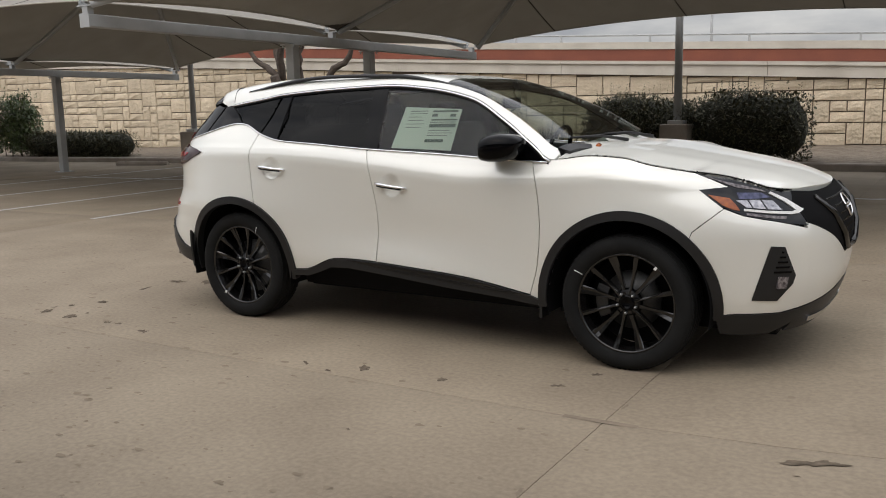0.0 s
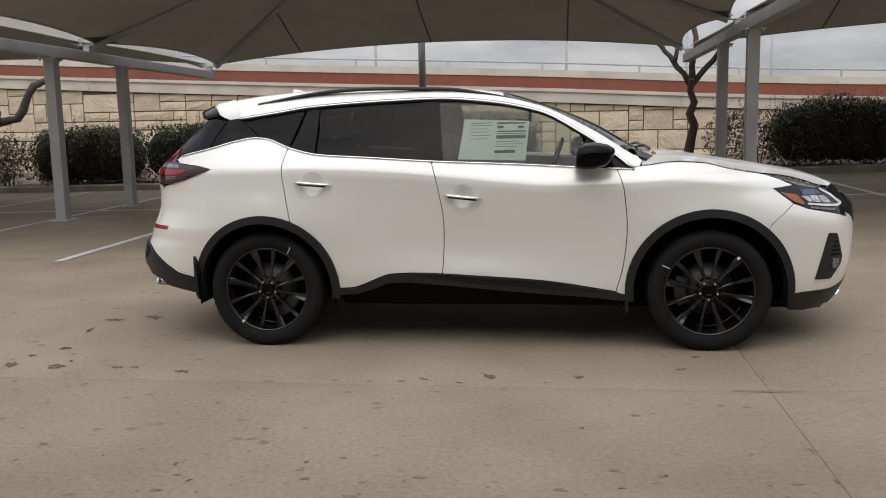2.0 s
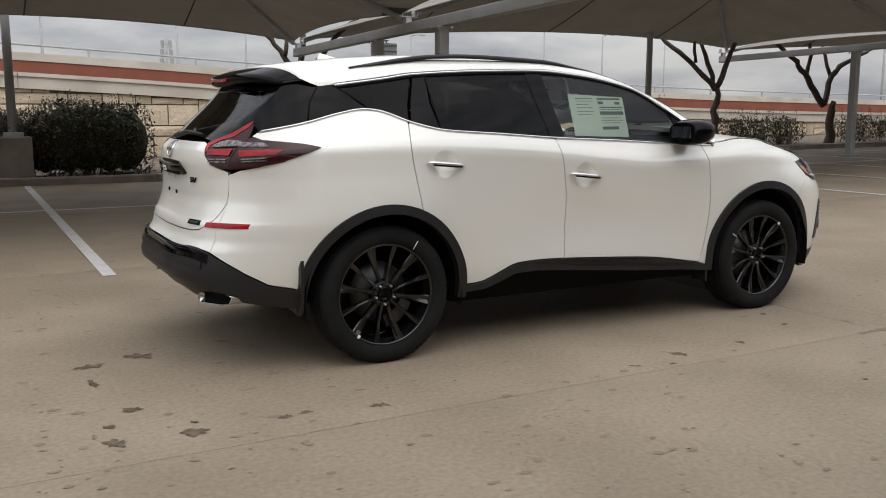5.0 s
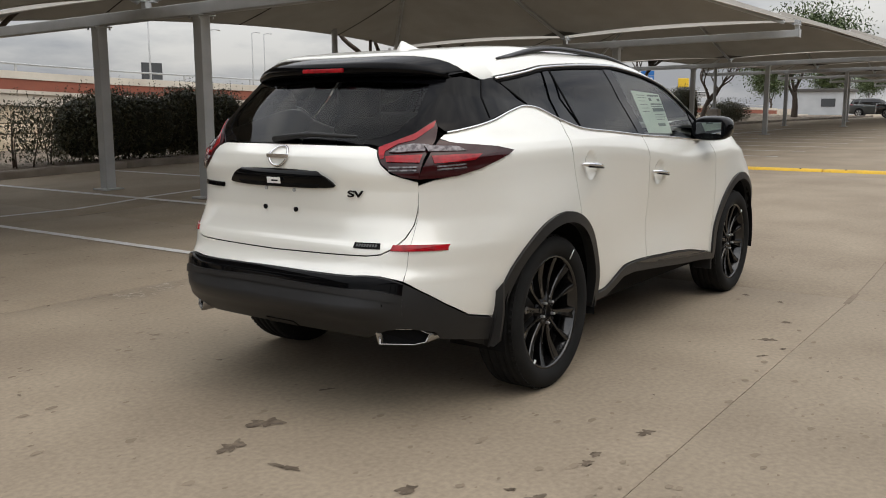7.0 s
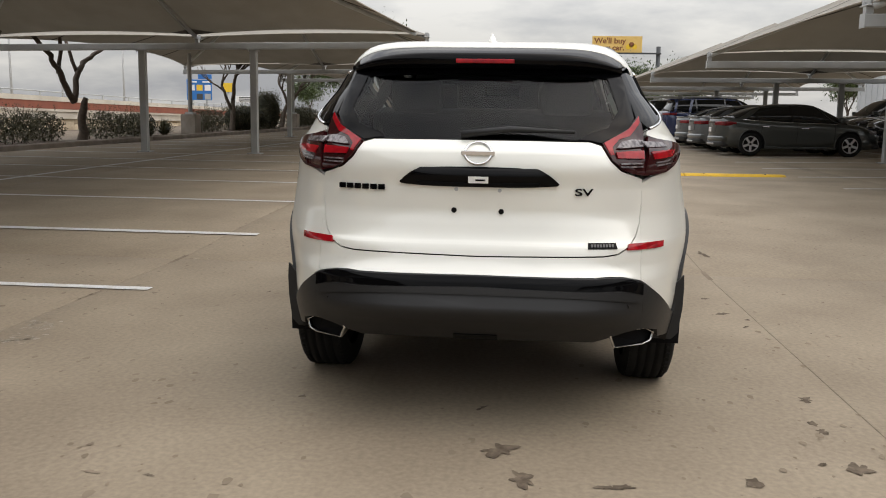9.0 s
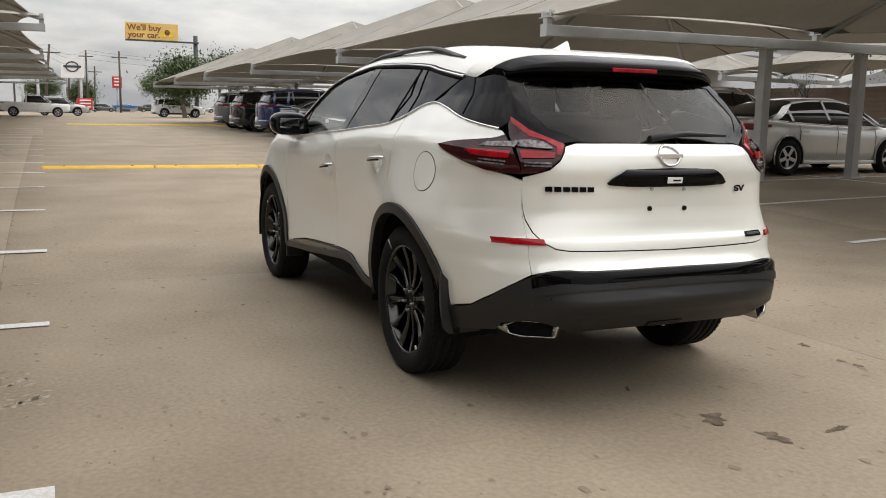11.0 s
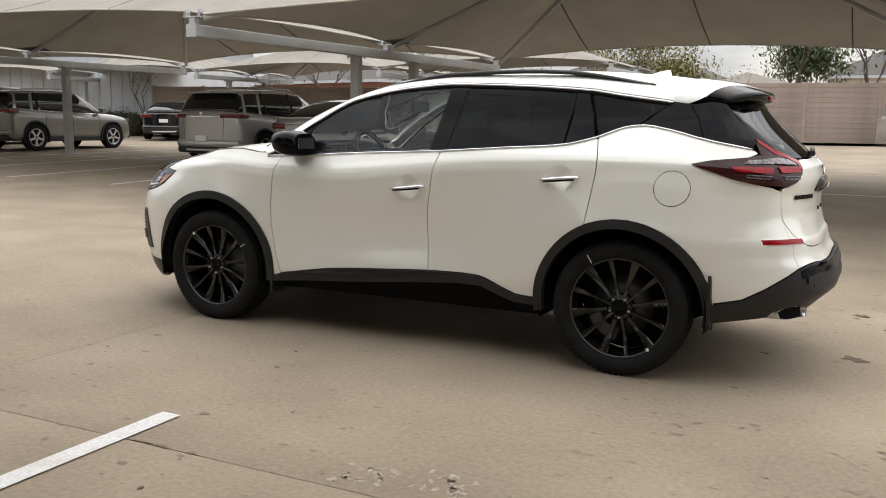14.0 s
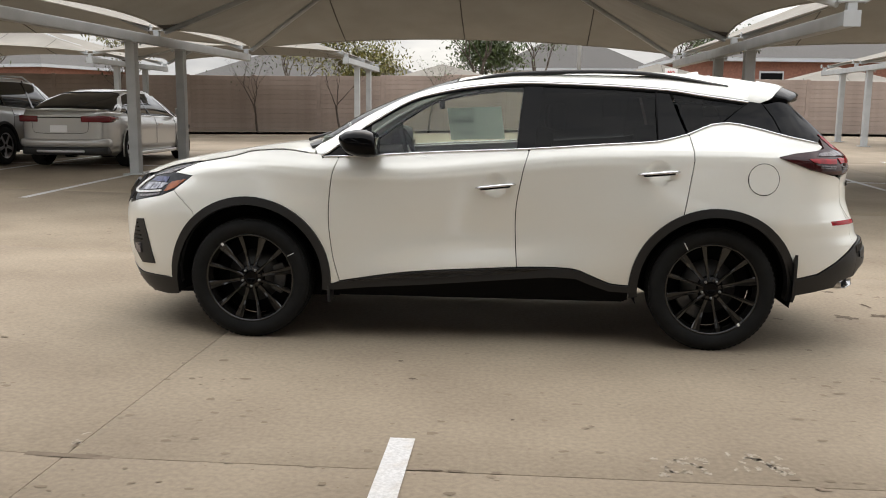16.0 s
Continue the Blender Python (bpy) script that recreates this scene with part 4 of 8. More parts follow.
    patch("sill_underside", band + [(0.90, 0.27), (0.3, 0.275), (-0.3, 0.275), (-0.93, 0.27)], tuck, M_inside, sill, s, step=0.06, rim=False)
    # mud flaps
    fl = bmesh.new()
    rows_ = [[fl.verts.new((xx, s * yy, zz)) for yy, zz in ((0.70, 0.31), (0.86, 0.305), (0.890, 0.335), (0.905, 0.45), (0.908, 0.54), (0.905, 0.60), (0.87, 0.56), (0.70, 0.50))] for xx in (-AXLE - 0.485, -AXLE - 0.468)]
    fl.faces.new(rows_[0])
    fl.faces.new(rows_[1][::-1])
    for k in range(8):
        fl.faces.new((rows_[0][k], rows_[0][(k + 1) % 8], rows_[1][(k + 1) % 8], rows_[1][k]))
    bmesh.ops.recalc_face_normals(fl, faces=fl.faces[:])
    part("mud_flap", fl, M_plastic, suv)
    part("mud_flap", box(AXLE - 0.51, AXLE - 0.492, s * 0.84 - 0.06, s * 0.84 + 0.07, 0.24, 0.44, 0.006), M_plastic, suv)
    # side windows and pillars
    out = along(belt, -0.23, 0.70, 14, 0.006) + [(0.66, 1.30)] + along(roofline, 0.60, -0.272, 18, -0.028)
    win = patch("door_window", out, on_side, M_glass, fdoor, s, lift=-0.004, rim=False, label="clear front door glass")
    out = along(belt, 0.70, 0.955, 6, 0.004) + along(roofline, 0.94, 0.66, 8, -0.016) + [(0.66, 1.30)]
    patch("mirror_sail", out, on_side, M_gloss, fdoor, s, lift=0.0, thick=0.01)
    out = along(belt, -1.06, -0.335, 12, 0.006) + along(roofline, -0.385, -1.065, 12, -0.026)
    patch("door_window", out, on_side, M_privacy, rdoor, s, lift=-0.004, rim=False, label="dark privacy glass")
    out = along(belt, -0.335, -0.23, 5, 0.006) + along(roofline, -0.272, -0.385, 5, -0.022)
    trim([(-1.06, belt(-1.06) + 0.008), (-1.064, roofline(-1.064) - 0.030)], s, 0.005, "window_seal", M_inside, rdoor, lift=-0.001)
    patch("b_pillar", out, on_side, M_gloss, suv, s, lift=-0.001, thick=0.03)
    out = along(belt, -1.225, -1.06, 5, 0.006) + along(roofline, -1.065, -1.14, 4, -0.022)
    patch("rear_door_pillar", out, on_side, M_gloss, rdoor, s, lift=-0.001, thick=0.03)
    out = along(belt, -1.45, -1.243, 8, 0.006) + along(roofline, -1.16, -1.60, 12, -0.020) 
    patch("quarter_window", out, on_side, M_privacy, suv, s, lift=-0.003, rim=False, label="dark triangular quarter glass")
    out = along(belt, -2.03, -1.455, 12, 0.006) + along(roofline, -1.605, -1.72, 4, -0.006) + [(-1.80, 1.492), (-1.868, 1.483), (-1.93, 1.418), (-2.03, 1.32), (-2.055, 1.292)]
    patch("d_pillar", out, on_side, M_gloss, suv, s, lift=0.0, thick=0.03, label="gloss black rear pillar")
    trim([(-1.455, 1.372), (-1.53, 1.43), (-1.612, 1.488)], s, 0.004, "pillar_seam", M_inside, suv, lift=0.001)
    trim([(-1.79, 1.31), (-1.755, 1.40), (-1.70, 1.48)], s, 0.004, "pillar_seam", M_inside, suv, lift=0.001)
    # bright trim round the windows
    trim(along(belt, -2.03, 0.945, 60, 0.0), s, 0.006, "window_trim", M_chrome, suv, label="chrome window line trim")
    trim(along(roofline, 0.955, -1.61, 60, -0.012), s, 0.008, "window_trim", M_chrome, suv)
    trim(along(roofline, 0.95, -1.60, 60, -0.026), s, 0.006, "window_seal", M_inside, suv, lift=0.0)
    # door handles
    for door, x0, x1, z0, z1 in ((rdoor, -1.184, -0.946, 1.079, 1.058), (fdoor, -0.225, 0.012, 0.988, 0.962)):
        pts = []
        for i in range(9):
            t = i / 8
            x, z = x0 + (x1 - x0) * t, z0 + (z1 - z0) * t
            pts.append(Vector((x, (side(x, z) + 0.006 + 0.028 * math.sin(math.pi * t) ** 0.6) * s, z)))
        hb = bm_tube(bmesh.new(), pts, [0.007, 0.012, 0.0135, 0.0135, 0.013, 0.0125, 0.012, 0.011, 0.006], 8)
        grip = part("door_handle", hb, M_chrome, door, "chrome door handle")
        part("handle_slot", bm_tube(bmesh.new(), [p + Vector((0, s * 0.0075, -0.0085)) for p in pts[1:-1]], 0.0065, 6), M_gloss, grip, "dark lower edge of the handle")
    # door mirror
    mb = bmesh.new()
    secs = []
    for x, hw, hh, zc in ((0.598, 0.112, 0.066, 1.216), (0.613, 0.124, 0.073, 1.217), (0.655, 0.132, 0.081, 1.220), (0.715, 0.129, 0.080, 1.222), (0.775, 0.110, 0.066, 1.224), (0.812, 0.073, 0.042, 1.226), (0.822, 0.03, 0.018, 1.227)):
        secs.append([mb.verts.new((x + 0.01 * math.sin(a), s * (0.945 + hw * abs(math.cos(a)) ** 0.7 * (1 if math.cos(a) > 0 else -1)), zc + hh * abs(math.sin(a)) ** 0.7 * (1 if math.sin(a) > 0 else -1))) for a in [2 * math.pi * k / 20 for k in range(20)]])
    for a, b in zip(secs, secs[1:]):
        for k in range(20):
            mb.faces.new((a[k], a[(k + 1) % 20], b[(k + 1) % 20], b[k])).smooth = True
    mb.faces.new(secs[0])
    mb.faces.new(secs[-1])
    bm_box(mb, 0.67, 0.76, min(s * 0.80, s * 0.90), max(s * 0.80, s * 0.90), 1.150, 1.195, 0.01)
    bmesh.ops.recalc_face_normals(mb, faces=mb.faces[:])
    mir = part("door_mirror", mb, M_gloss, fdoor, "gloss black door mirror")
    part("mirror_glass", box(0.594, 0.5975, min(s * 0.862, s * 1.028), max(s * 0.862, s * 1.028), 1.172, 1.258, 0.001), M_mirror, mir)
    # roof rail
    pts = []
    for i in range(19):
        t = i / 18
        x = 0.30 - 1.80 * t
        y = (side(x, roofline(x)) - 0.06)
        pts.append(Vector((x, y * s, rail_top(x) - 0.016)))
    rb_ = bmesh.new()
    last = None
    for i, p in enumerate(pts):
        e = min(1.0, 0.12 + 3.5 * min(i, 18 - i) / 18)
        base = on_top(p.x, (abs(p.y)) / max(side(p.x, roofline(p.x)), 0.1)).z - 0.006
        top = base + (max(p.z + 0.014, base + 0.02) - base) * e
        low = max(base, top - 0.024) if 2 < i < 16 else base
        col = [rb_.verts.new((p.x, p.y + s * a, zz)) for a, zz in ((0.016, low), (0.015, top - 0.008), (0.006, top), (-0.006, top), (-0.015, top - 0.008), (-0.016, low))]
        if last:
            for k in range(6):
                rb_.faces.new((last[k], last[(k + 1) % 6], col[(k + 1) % 6], col[k])).smooth = True
        else:
            rb_.faces.new(col)
        last = col
    rb_.faces.new(last[::-1])
    bmesh.ops.recalc_face_normals(rb_, faces=rb_.faces[:])
    part("roof_rail", rb_, M_plastic, suv, "black roof rail")
    # tail lamp, outer half on the quarter panel
    tl = patch("tail_light", [(rear(0.6665, z), z) for z in np.linspace(1.059, 1.215, 7)] + [(-2.02, 1.202), (-1.845, 1.185), (-1.760, 1.168), (-1.80, 1.150), (-1.956, 1.098), (-2.06, 1.070)], on_side, M_darklens, suv, s, step=0.03, lift=0.010, label="smoked red boomerang tail light")
    patch("red_strip", [(-2.135, 1.122), (-2.135, 1.150), (-2.02, 1.155), (-1.94, 1.155), (-1.98, 1.132)], on_side, M_redlens, tl, s, step=0.03, lift=0.014, thick=0.006)
    patch("clear_strip", [(-2.135, 1.166), (-2.13, 1.190), (-2.02, 1.186), (-2.0, 1.168)], on_side, M_clearlens, tl, s, step=0.03, lift=0.014, thick=0.006)
    # inner half on the liftgate
    il = patch("tail_light_inner", [(0.49, 1.182), (0.53, 1.12), (0.575, 1.085), (0.615, 1.067), (0.667, 1.059), (0.667, 1.215), (0.660, 1.265), (0.642, 1.297), (0.60, 1.245)], on_rear, M_darklens, suv, s, step=0.03, lift=0.010, label="smoked inner tail light")
    patch("red_fin", [(0.495, 1.182), (0.522, 1.138), (0.535, 1.142), (0.528, 1.166), (0.558, 1.197), (0.605, 1.214), (0.648, 1.268), (0.646, 1.294), (0.60, 1.243)], on_rear, M_redlens, il, s, step=0.03, lift=0.013, thick=0.006, label="red light fin")
    patch("clear_strip", [(0.545, 1.162), (0.566, 1.186), (0.61, 1.196), (0.658, 1.192), (0.658, 1.166), (0.56, 1.160)], on_rear, M_clearlens, il, s, step=0.03, lift=0.017, thick=0.006)
    patch("red_band", [(0.540, 1.148), (0.548, 1.126), (0.658, 1.122), (0.658, 1.152)], on_rear, M_redlens, il, s, step=0.03, lift=0.018, thick=0.006)
    for z in (1.102, 1.090):
        patch("clear_line", [(0.562, z), (0.560, z + 0.006), (0.655, z + 0.006), (0.655, z)], on_rear, M_clearlens, il, s, step=0.03, lift=0.016, thick=0.004)
        patch("clear_line", [(-2.13, z + 0.004), (-2.13, z + 0.010), (-2.02, z + 0.018), (-2.02, z + 0.012)], on_side, M_clearlens, tl, s, step=0.03, lift=0.013, thick=0.004)
    # reflector in the bumper
    patch("bumper_reflector", [(0.602, 0.764), (0.606, 0.786), (0.66, 0.787), (0.73, 0.786), (0.812, 0.782), (0.810, 0.760), (0.73, 0.762)], on_rear, M_redlens, suv, s, step=0.03, lift=0.008, label="red bumper reflector")
    # rear bumper, side part
    out = [(rear(0.663, z), z) for z in np.linspace(0.448, 0.634, 8)] + [(-2.248, 0.596), (-2.152, 0.531), (-2.04, 0.469), (-1.904, 0.441), (-1.885, 0.34), (-2.052, 0.368), (-2.157, 0.386), (-2.185, 0.42)]
    patch("bumper_side", out, on_side, M_plastic, suv, s, step=0.03, lift=0.010, thick=0.04)
    # exhaust tip
    loop = [(0.560, 0.366), (0.543, 0.412), (0.557, 0.432), (0.66, 0.437), (0.705, 0.434), (0.740, 0.410), (0.728, 0.376), (0.69, 0.366)]
    ex_x = lambda y: -2.335 + 0.90 * max(y - 0.60, 0)
    eb = bmesh.new()
    rings = [[eb.verts.new((ex_x(y) + dx, s * (0.64 + (y - 0.64) * k), 0.401 + (z - 0.401) * k)) for y, z in loop] for dx, k in ((0.16, 1.0), (0.0, 1.0), (-0.003, 0.95), (0.004, 0.88), (0.03, 0.86))]
    for r0, r1 in zip(rings, rings[1:]):
        for k in range(8):
            eb.faces.new((r0[k], r0[(k + 1) % 8], r1[(k + 1) % 8], r1[k])).smooth = True
    bmesh.ops.recalc_face_normals(eb, faces=eb.faces[:])
    ex = part("exhaust_tip", eb, M_exhaust, suv, "chrome trapezoid exhaust tip")
    hb_ = bmesh.new()
    hb_.faces.new([hb_.verts.new((ex_x(y) + 0.028, s * (0.64 + (y - 0.64) * 0.87), 0.401 + (z - 0.401) * 0.87)) for y, z in loop])
    part("exhaust_hole", hb_, M_inside, ex)

# hood


def on_hood(u, v):
    xc = 1.02 + (2.30 - 1.02) * u
    xe = 1.0 + (1.745 - 1.0) * min(u / 0.60, 1)
    if u <= 0.60:
        e = Vector((xe, side(xe, roofline(xe)) - 0.006, roofline(xe)))
    else:
        x = 1.745 + (2.185 - 1.745) * (u - 0.60) / 0.40
        z = hood_edge(x)
        e = Vector((x, side(x, z) - 0.006, z))
    c = Vector((xc, 0, centre(xc)))
    k = abs(v)
    crease = 0.006 * math.exp(-((k - 0.62) / 0.15) ** 2) * (1 - 0.5 * u)
    return Vector((c.x + (e.x - c.x) * k ** 2.0, v * e.y, c.z + (e.z - c.z) * k ** 2.1 + crease))


patch("hood", [(0.0, -1), (0.0, 1)] + [(u, 1) for u in np.linspace(0.03, 1, 44)] + [(1, v) for v in np.linspace(0.9, -0.9, 16)] + [(u, -1) for u in np.linspace(1, 0.03, 44)], on_hood, M_paint, suv, step=0.04, thick=0.03, lift=0.006)
for s in (-1, 1):
    part("hood_gap", tube([on_hood(u, s * 1.0) + Vector((0, s * 0.007, 0.0)) for u in np.linspace(0.03, 1, 60)], [0.002] * 34 + [0.0032] * 26, 6), M_inside, suv)
# roof with the windscreen pillars
out = [(-1.77 + 0.15 * abs(v) ** 3, v) for v in np.linspace(-1, 1, 21)] + [(x, 1) for x in np.linspace(-1.58, 0.98, 40)] + [(1.0, 0.96)] + [(x, 0.925) for x in np.linspace(0.97, 0.14, 14)]
out += [(0.11 + 0.03 * (v / 0.925) ** 2, v) for v in np.linspace(0.88, -0.88, 16)] + [(x, -0.925) for x in np.linspace(0.14, 0.97, 14)] + [(1.0, -0.96)] + [(x, -1) for x in np.linspace(0.98, -1.58, 40)]
patch("roof", out, on_top, M_paint, suv, step=0.05, thick=0.02)
out = [(0.12 + 0.03 * (v / 0.87) ** 2, v) for v in np.linspace(-0.918, 0.918, 16)] + [(x, 0.918) for x in np.linspace(0.18, 0.92, 10)] + [(1.09 - 0.16 * (v / 0.87) ** 2, v) for v in np.linspace(0.91, -0.91, 16)] + [(x, -0.918) for x in np.linspace(0.92, 0.18, 10)]
patch("windscreen", out, on_top, M_screen, suv, lift=0.001, rim=False, label="clear curved windscreen")
out = [(1.10 - 0.16 * v * v, v) for v in np.linspace(-0.90, 0.90, 18)] + [(1.17 - 0.16 * v * v, v) for v in np.linspace(0.90, -0.90, 18)]
patch("cowl", out, on_top, M_plastic, suv, lift=-0.012, thick=0.02)
for y0, y1 in ((-0.05, -0.62), (0.45, -0.12)):
    part("wiper_arm", tube([(1.12, y0, 1.225), (1.05, (y0 + y1) / 2, 1.262), (0.98, y1, 1.262)], [0.012, 0.009, 0.006], 6), M_plastic, suv)
part("wiper_cap", tube([(1.10, -0.50, 1.205), (1.11, -0.50, 1.222)], [0.018, 0.012], 8), M_amber, suv, "small orange cap")

# front face
grille = patch("grille", [(-0.545, 0.985), (-0.42, 0.972), (0, 0.975), (0.42, 0.972), (0.545, 0.985), (0.60, 0.93), (0.60, 0.83), (0.54, 0.806), (0.32, 0.704), (0.16, 0.625), (-0.16, 0.625), (-0.32, 0.704), (-0.54, 0.806), (-0.60, 0.83), (-0.60, 0.93)], on_front, M_inside, suv, step=0.04, lift=0.002, label="gloss black mesh grille")
gm = bmesh.new()
for i in range(-7, 8):
    for j in range(7):
        y, z = 0.045 * i + (0.022 if j % 2 else 0), 0.67 + 0.042 * j
        if abs(y) < 0.09 + (z - 0.62) * 0.75:
            p = on_front(y, z)
            bmesh.ops.create_icosphere(gm, subdivisions=1, radius=0.013, matrix=Matrix.Translation((p.x + 0.001, y, z)) @ Matrix.Diagonal((0.5, 1.0, 0.7, 1)))
part("grille_mesh", gm, M_rim, grille)
for s in (-1, 1):
    pts = [Vector((front(y, z) + 0.012, y * s, z)) for y, z in ((0.44, 0.95), (0.36, 0.86), (0.26, 0.745), (0.17, 0.655), (0.0, 0.650))]
    part("grille_blade", tube(pts, [0.014, 0.018, 0.02, 0.02, 0.02], 6), M_rim, grille)
ring = [Vector((front(0.075 * math.cos(a), 0.865 + 0.06 * math.sin(a)) + 0.016, 0.075 * math.cos(a), 0.865 + 0.06 * math.sin(a))) for a in [2 * math.pi * k / 24 for k in range(25)]]
part("front_emblem", tube(ring, 0.007, 6), M_chrome, grille, "chrome round emblem with crossbar")
part("emblem_bar", box(front(0, .865) + 0.008, front(0, .865) + 0.02, -0.09, 0.09, 0.853, 0.877, 0.003), M_chrome, grille)
out = [(y, 0.832 - 0.215 * max(0, 1 - (abs(y) - 0.16) / 0.42) if abs(y) > 0.16 else 0.617) for y in np.linspace(-0.605, 0.605, 30)]
out += [(y, 0.385 + 0.06 * (1 - (y / 0.6) ** 2)) for y in np.linspace(0.605, -0.605, 20)]
patch("front_bumper", out, on_front, M_paint, suv, step=0.04)
# lower lip of the front bumper
for s in (-1, 1):
    out = [(1.885, 0.345), (1.978, 0.358), (2.177, 0.361)] + [(front(0.60, 0.38), 0.38), (front(0.60, 0.30), 0.30), (2.12, 0.245), (1.98, 0.24), (1.90, 0.25)]
    patch("lip_side", out, on_side, M_plastic, suv, s, step=0.03, lift=0.006, thick=0.03)
out = [(y, 0.380 + 0.06 * (1 - (y / 0.6) ** 2)) for y in np.linspace(-0.60, 0.60, 20)] + [(y, 0.25) for y in np.linspace(0.60, -0.60, 12)]
patch("front_lip", out, on_front, M_plastic, suv, step=0.04, lift=0.004, thick=0.03, label="black lower front lip")
out = [(y, 0.318 + 0.01 * (1 - (y / 0.5) ** 2)) for y in np.linspace(-0.5, 0.5, 16)] + [(y, 0.288) for y in np.linspace(0.48, -0.48, 10)]
patch("skid_strip", out, on_front, M_chrome, suv, step=0.04, lift=0.012, thick=0.02, label="silver skid strip")

# liftgate and tail
gate = [(0.6605, 0.92), (0.655, 0.866), (0.6375, 0.816), (0.6065, 0.776), (0.565, 0.752), (0.51, 0.7445), (0.0, 0.7355)]
out = [(-y, z) for y, z in gate] + gate[::-1][1:] + [(0.663, 0.95), (0.663, 1.045), (0.57, 1.078), (0.525, 1.118), (0.488, 1.178), (0.44, 1.192), (0.2, 1.194), (-0.2, 1.194), (-0.44, 1.192), (-0.488, 1.178), (-0.525, 1.118), (-0.57, 1.078), (-0.663, 1.045), (-0.663, 0.95)]
lg = patch("liftgate", out, on_rear, M_paint, suv, step=0.04, fine=0.01)
out = [(-0.655, 1.30), (-0.60, 1.242), (-0.49, 1.188), (-0.44, 1.198), (0, 1.200), (0.44, 1.198), (0.49, 1.188), (0.60, 1.242), (0.637, 1.30), (0.630, 1.32), (0.605, 1.418), (0.585, 1.482), (0.56, 1.54), (0, 1.56), (-0.56, 1.54), (-0.585, 1.482), (-0.605, 1.418), (-0.630, 1.32), (-0.637, 1.30)]
patch("rear_window", out, on_glass, M_reartint, lg, step=0.04, rim=False, label="dark tinted rear window")
for s in (-1, 1):
    patch("window_border", [(0.49, 1.188), (0.60, 1.242), (0.637, 1.30), (0.630, 1.32), (0.605, 1.418), (0.585, 1.482), (0.56, 1.54), (0.50, 1.54), (0.53, 1.45), (0.565, 1.32), (0.52, 1.25), (0.42, 1.215), (0.40, 1.199), (0.44, 1.198)], on_glass, M_gloss, lg, s, step=0.04, lift=0.003, thick=0.006)


spb = bmesh.new()
rows = []
for i in range(41):
    v = -1 + 2 * i / 40
    k = abs(v)
    y = 0.632 * v
    root = on_top(-1.765 + 0.155 * k ** 3, 0.995 * v) + Vector((0, 0, 0.003))
    tip_x, tip_z = -2.035 + 0.165 * k ** 3, 1.556 - 0.052 * k ** 5
    y_tip = 0.594 * v
    rows.append([spb.verts.new(p) for p in ((root.x, root.y, root.z), ((root.x + tip_x) / 2, (root.y + y_tip) / 2, (root.z + tip_z) / 2 + 0.012), (tip_x + 0.02, y_tip, tip_z + 0.004), (tip_x, y_tip, tip_z - 0.008), (tip_x + 0.006, y_tip, tip_z - 0.050 + 0.028 * k ** 4), (tip_x + 0.03, y_tip, tip_z - 0.062 + 0.033 * k ** 4), (-1.93 + 0.16 * k ** 3, y_tip * 0.99, 1.497 - 0.02 * k ** 3), (-1.80 + 0.16 * k ** 3, y_tip * 0.97, 1.515 - 0.045 * k ** 3))])
for a, b in zip(rows, rows[1:]):
    for k in range(8):
        spb.faces.new((a[k], a[(k + 1) % 8], b[(k + 1) % 8], b[k])).smooth = True
rows_top = [[v.co.copy() for v in r[:3]] for r in rows]
spb.faces.new(rows[0])
spb.faces.new(rows[-1][::-1])
bmesh.ops.recalc_face_normals(spb, faces=spb.faces[:])
sp = part("spoiler", spb, M_spoiler, suv, "gloss black roof spoiler")
# body-coloured front half of the spoiler, laid over its top and turned down at both ends
cap = bmesh.new()
strips = []
for i in range(41):
    a, b, c = (rows_top[i][k] for k in range(3))
    k = abs(-1 + 2 * i / 40)
    up_ = Vector((0, 0, 0.004))
    strips.append([cap.verts.new(p) for p in (a + up_, a.lerp(b, 0.5) + up_ * 1.4, b + up_, b.lerp(c, 0.25) + up_, b.lerp(c, 0.255) - up_ * 0.5)])
for a, b in zip(strips, strips[1:]):
    for k in range(4):
        cap.faces.new((a[k], a[k + 1], b[k + 1], b[k])).smooth = True
for col, w in ((strips[0], -1), (strips[-1], 1)):
    low_ = [cap.verts.new(v.co + Vector((0.012, w * 0.010, d))) for v, d in zip(col[:4], (-0.062, -0.045, -0.024, -0.008))]
    for k in range(3):
        cap.faces.new((col[k], col[k + 1], low_[k + 1], low_[k])).smooth = True
bmesh.ops.recalc_face_normals(cap, faces=cap.faces[:])
part("spoiler_cap", cap, M_paint, sp, "white painted front half of the spoiler")
part("brake_light", box(-2.040, -2.020, -0.125, 0.125, 1.514, 1.533, 0.004), M_redlens, sp, "red high brake light")
out = [(y, 1.472 - 0.02 * (y / 0.6) ** 2) for y in np.linspace(-0.585, 0.585, 20)] + [(y, 1.54) for y in np.linspace(0.56, -0.56, 12)]
patch("window_border", out, on_glass, M_gloss, lg, step=0.04, lift=0.003, thick=0.006)
# rear glass wiper, garnish, badges
part("rear_wiper", tube([(rear(0.1, 1.215) - 0.02, 0.08, 1.215), (rear(0, 1.235) - 0.025, -0.12, 1.240), (rear(.38, 1.232) - 0.02, -0.38, 1.232)], [0.016, 0.013, 0.006], 8), M_plastic, lg, "black rear wiper")
gar_top = curve([(0, 1.090), (.14, 1.088), (.23, 1.080), (.285, 1.058), (.322, 1.026)])
out = [(y, gar_top(abs(y))) for y in np.linspace(-0.322, 0.322, 31)] + [(y, 1.020 - 0.004 * (1 - (y / 0.32) ** 2)) for y in np.linspace(0.315, -0.315, 21)]


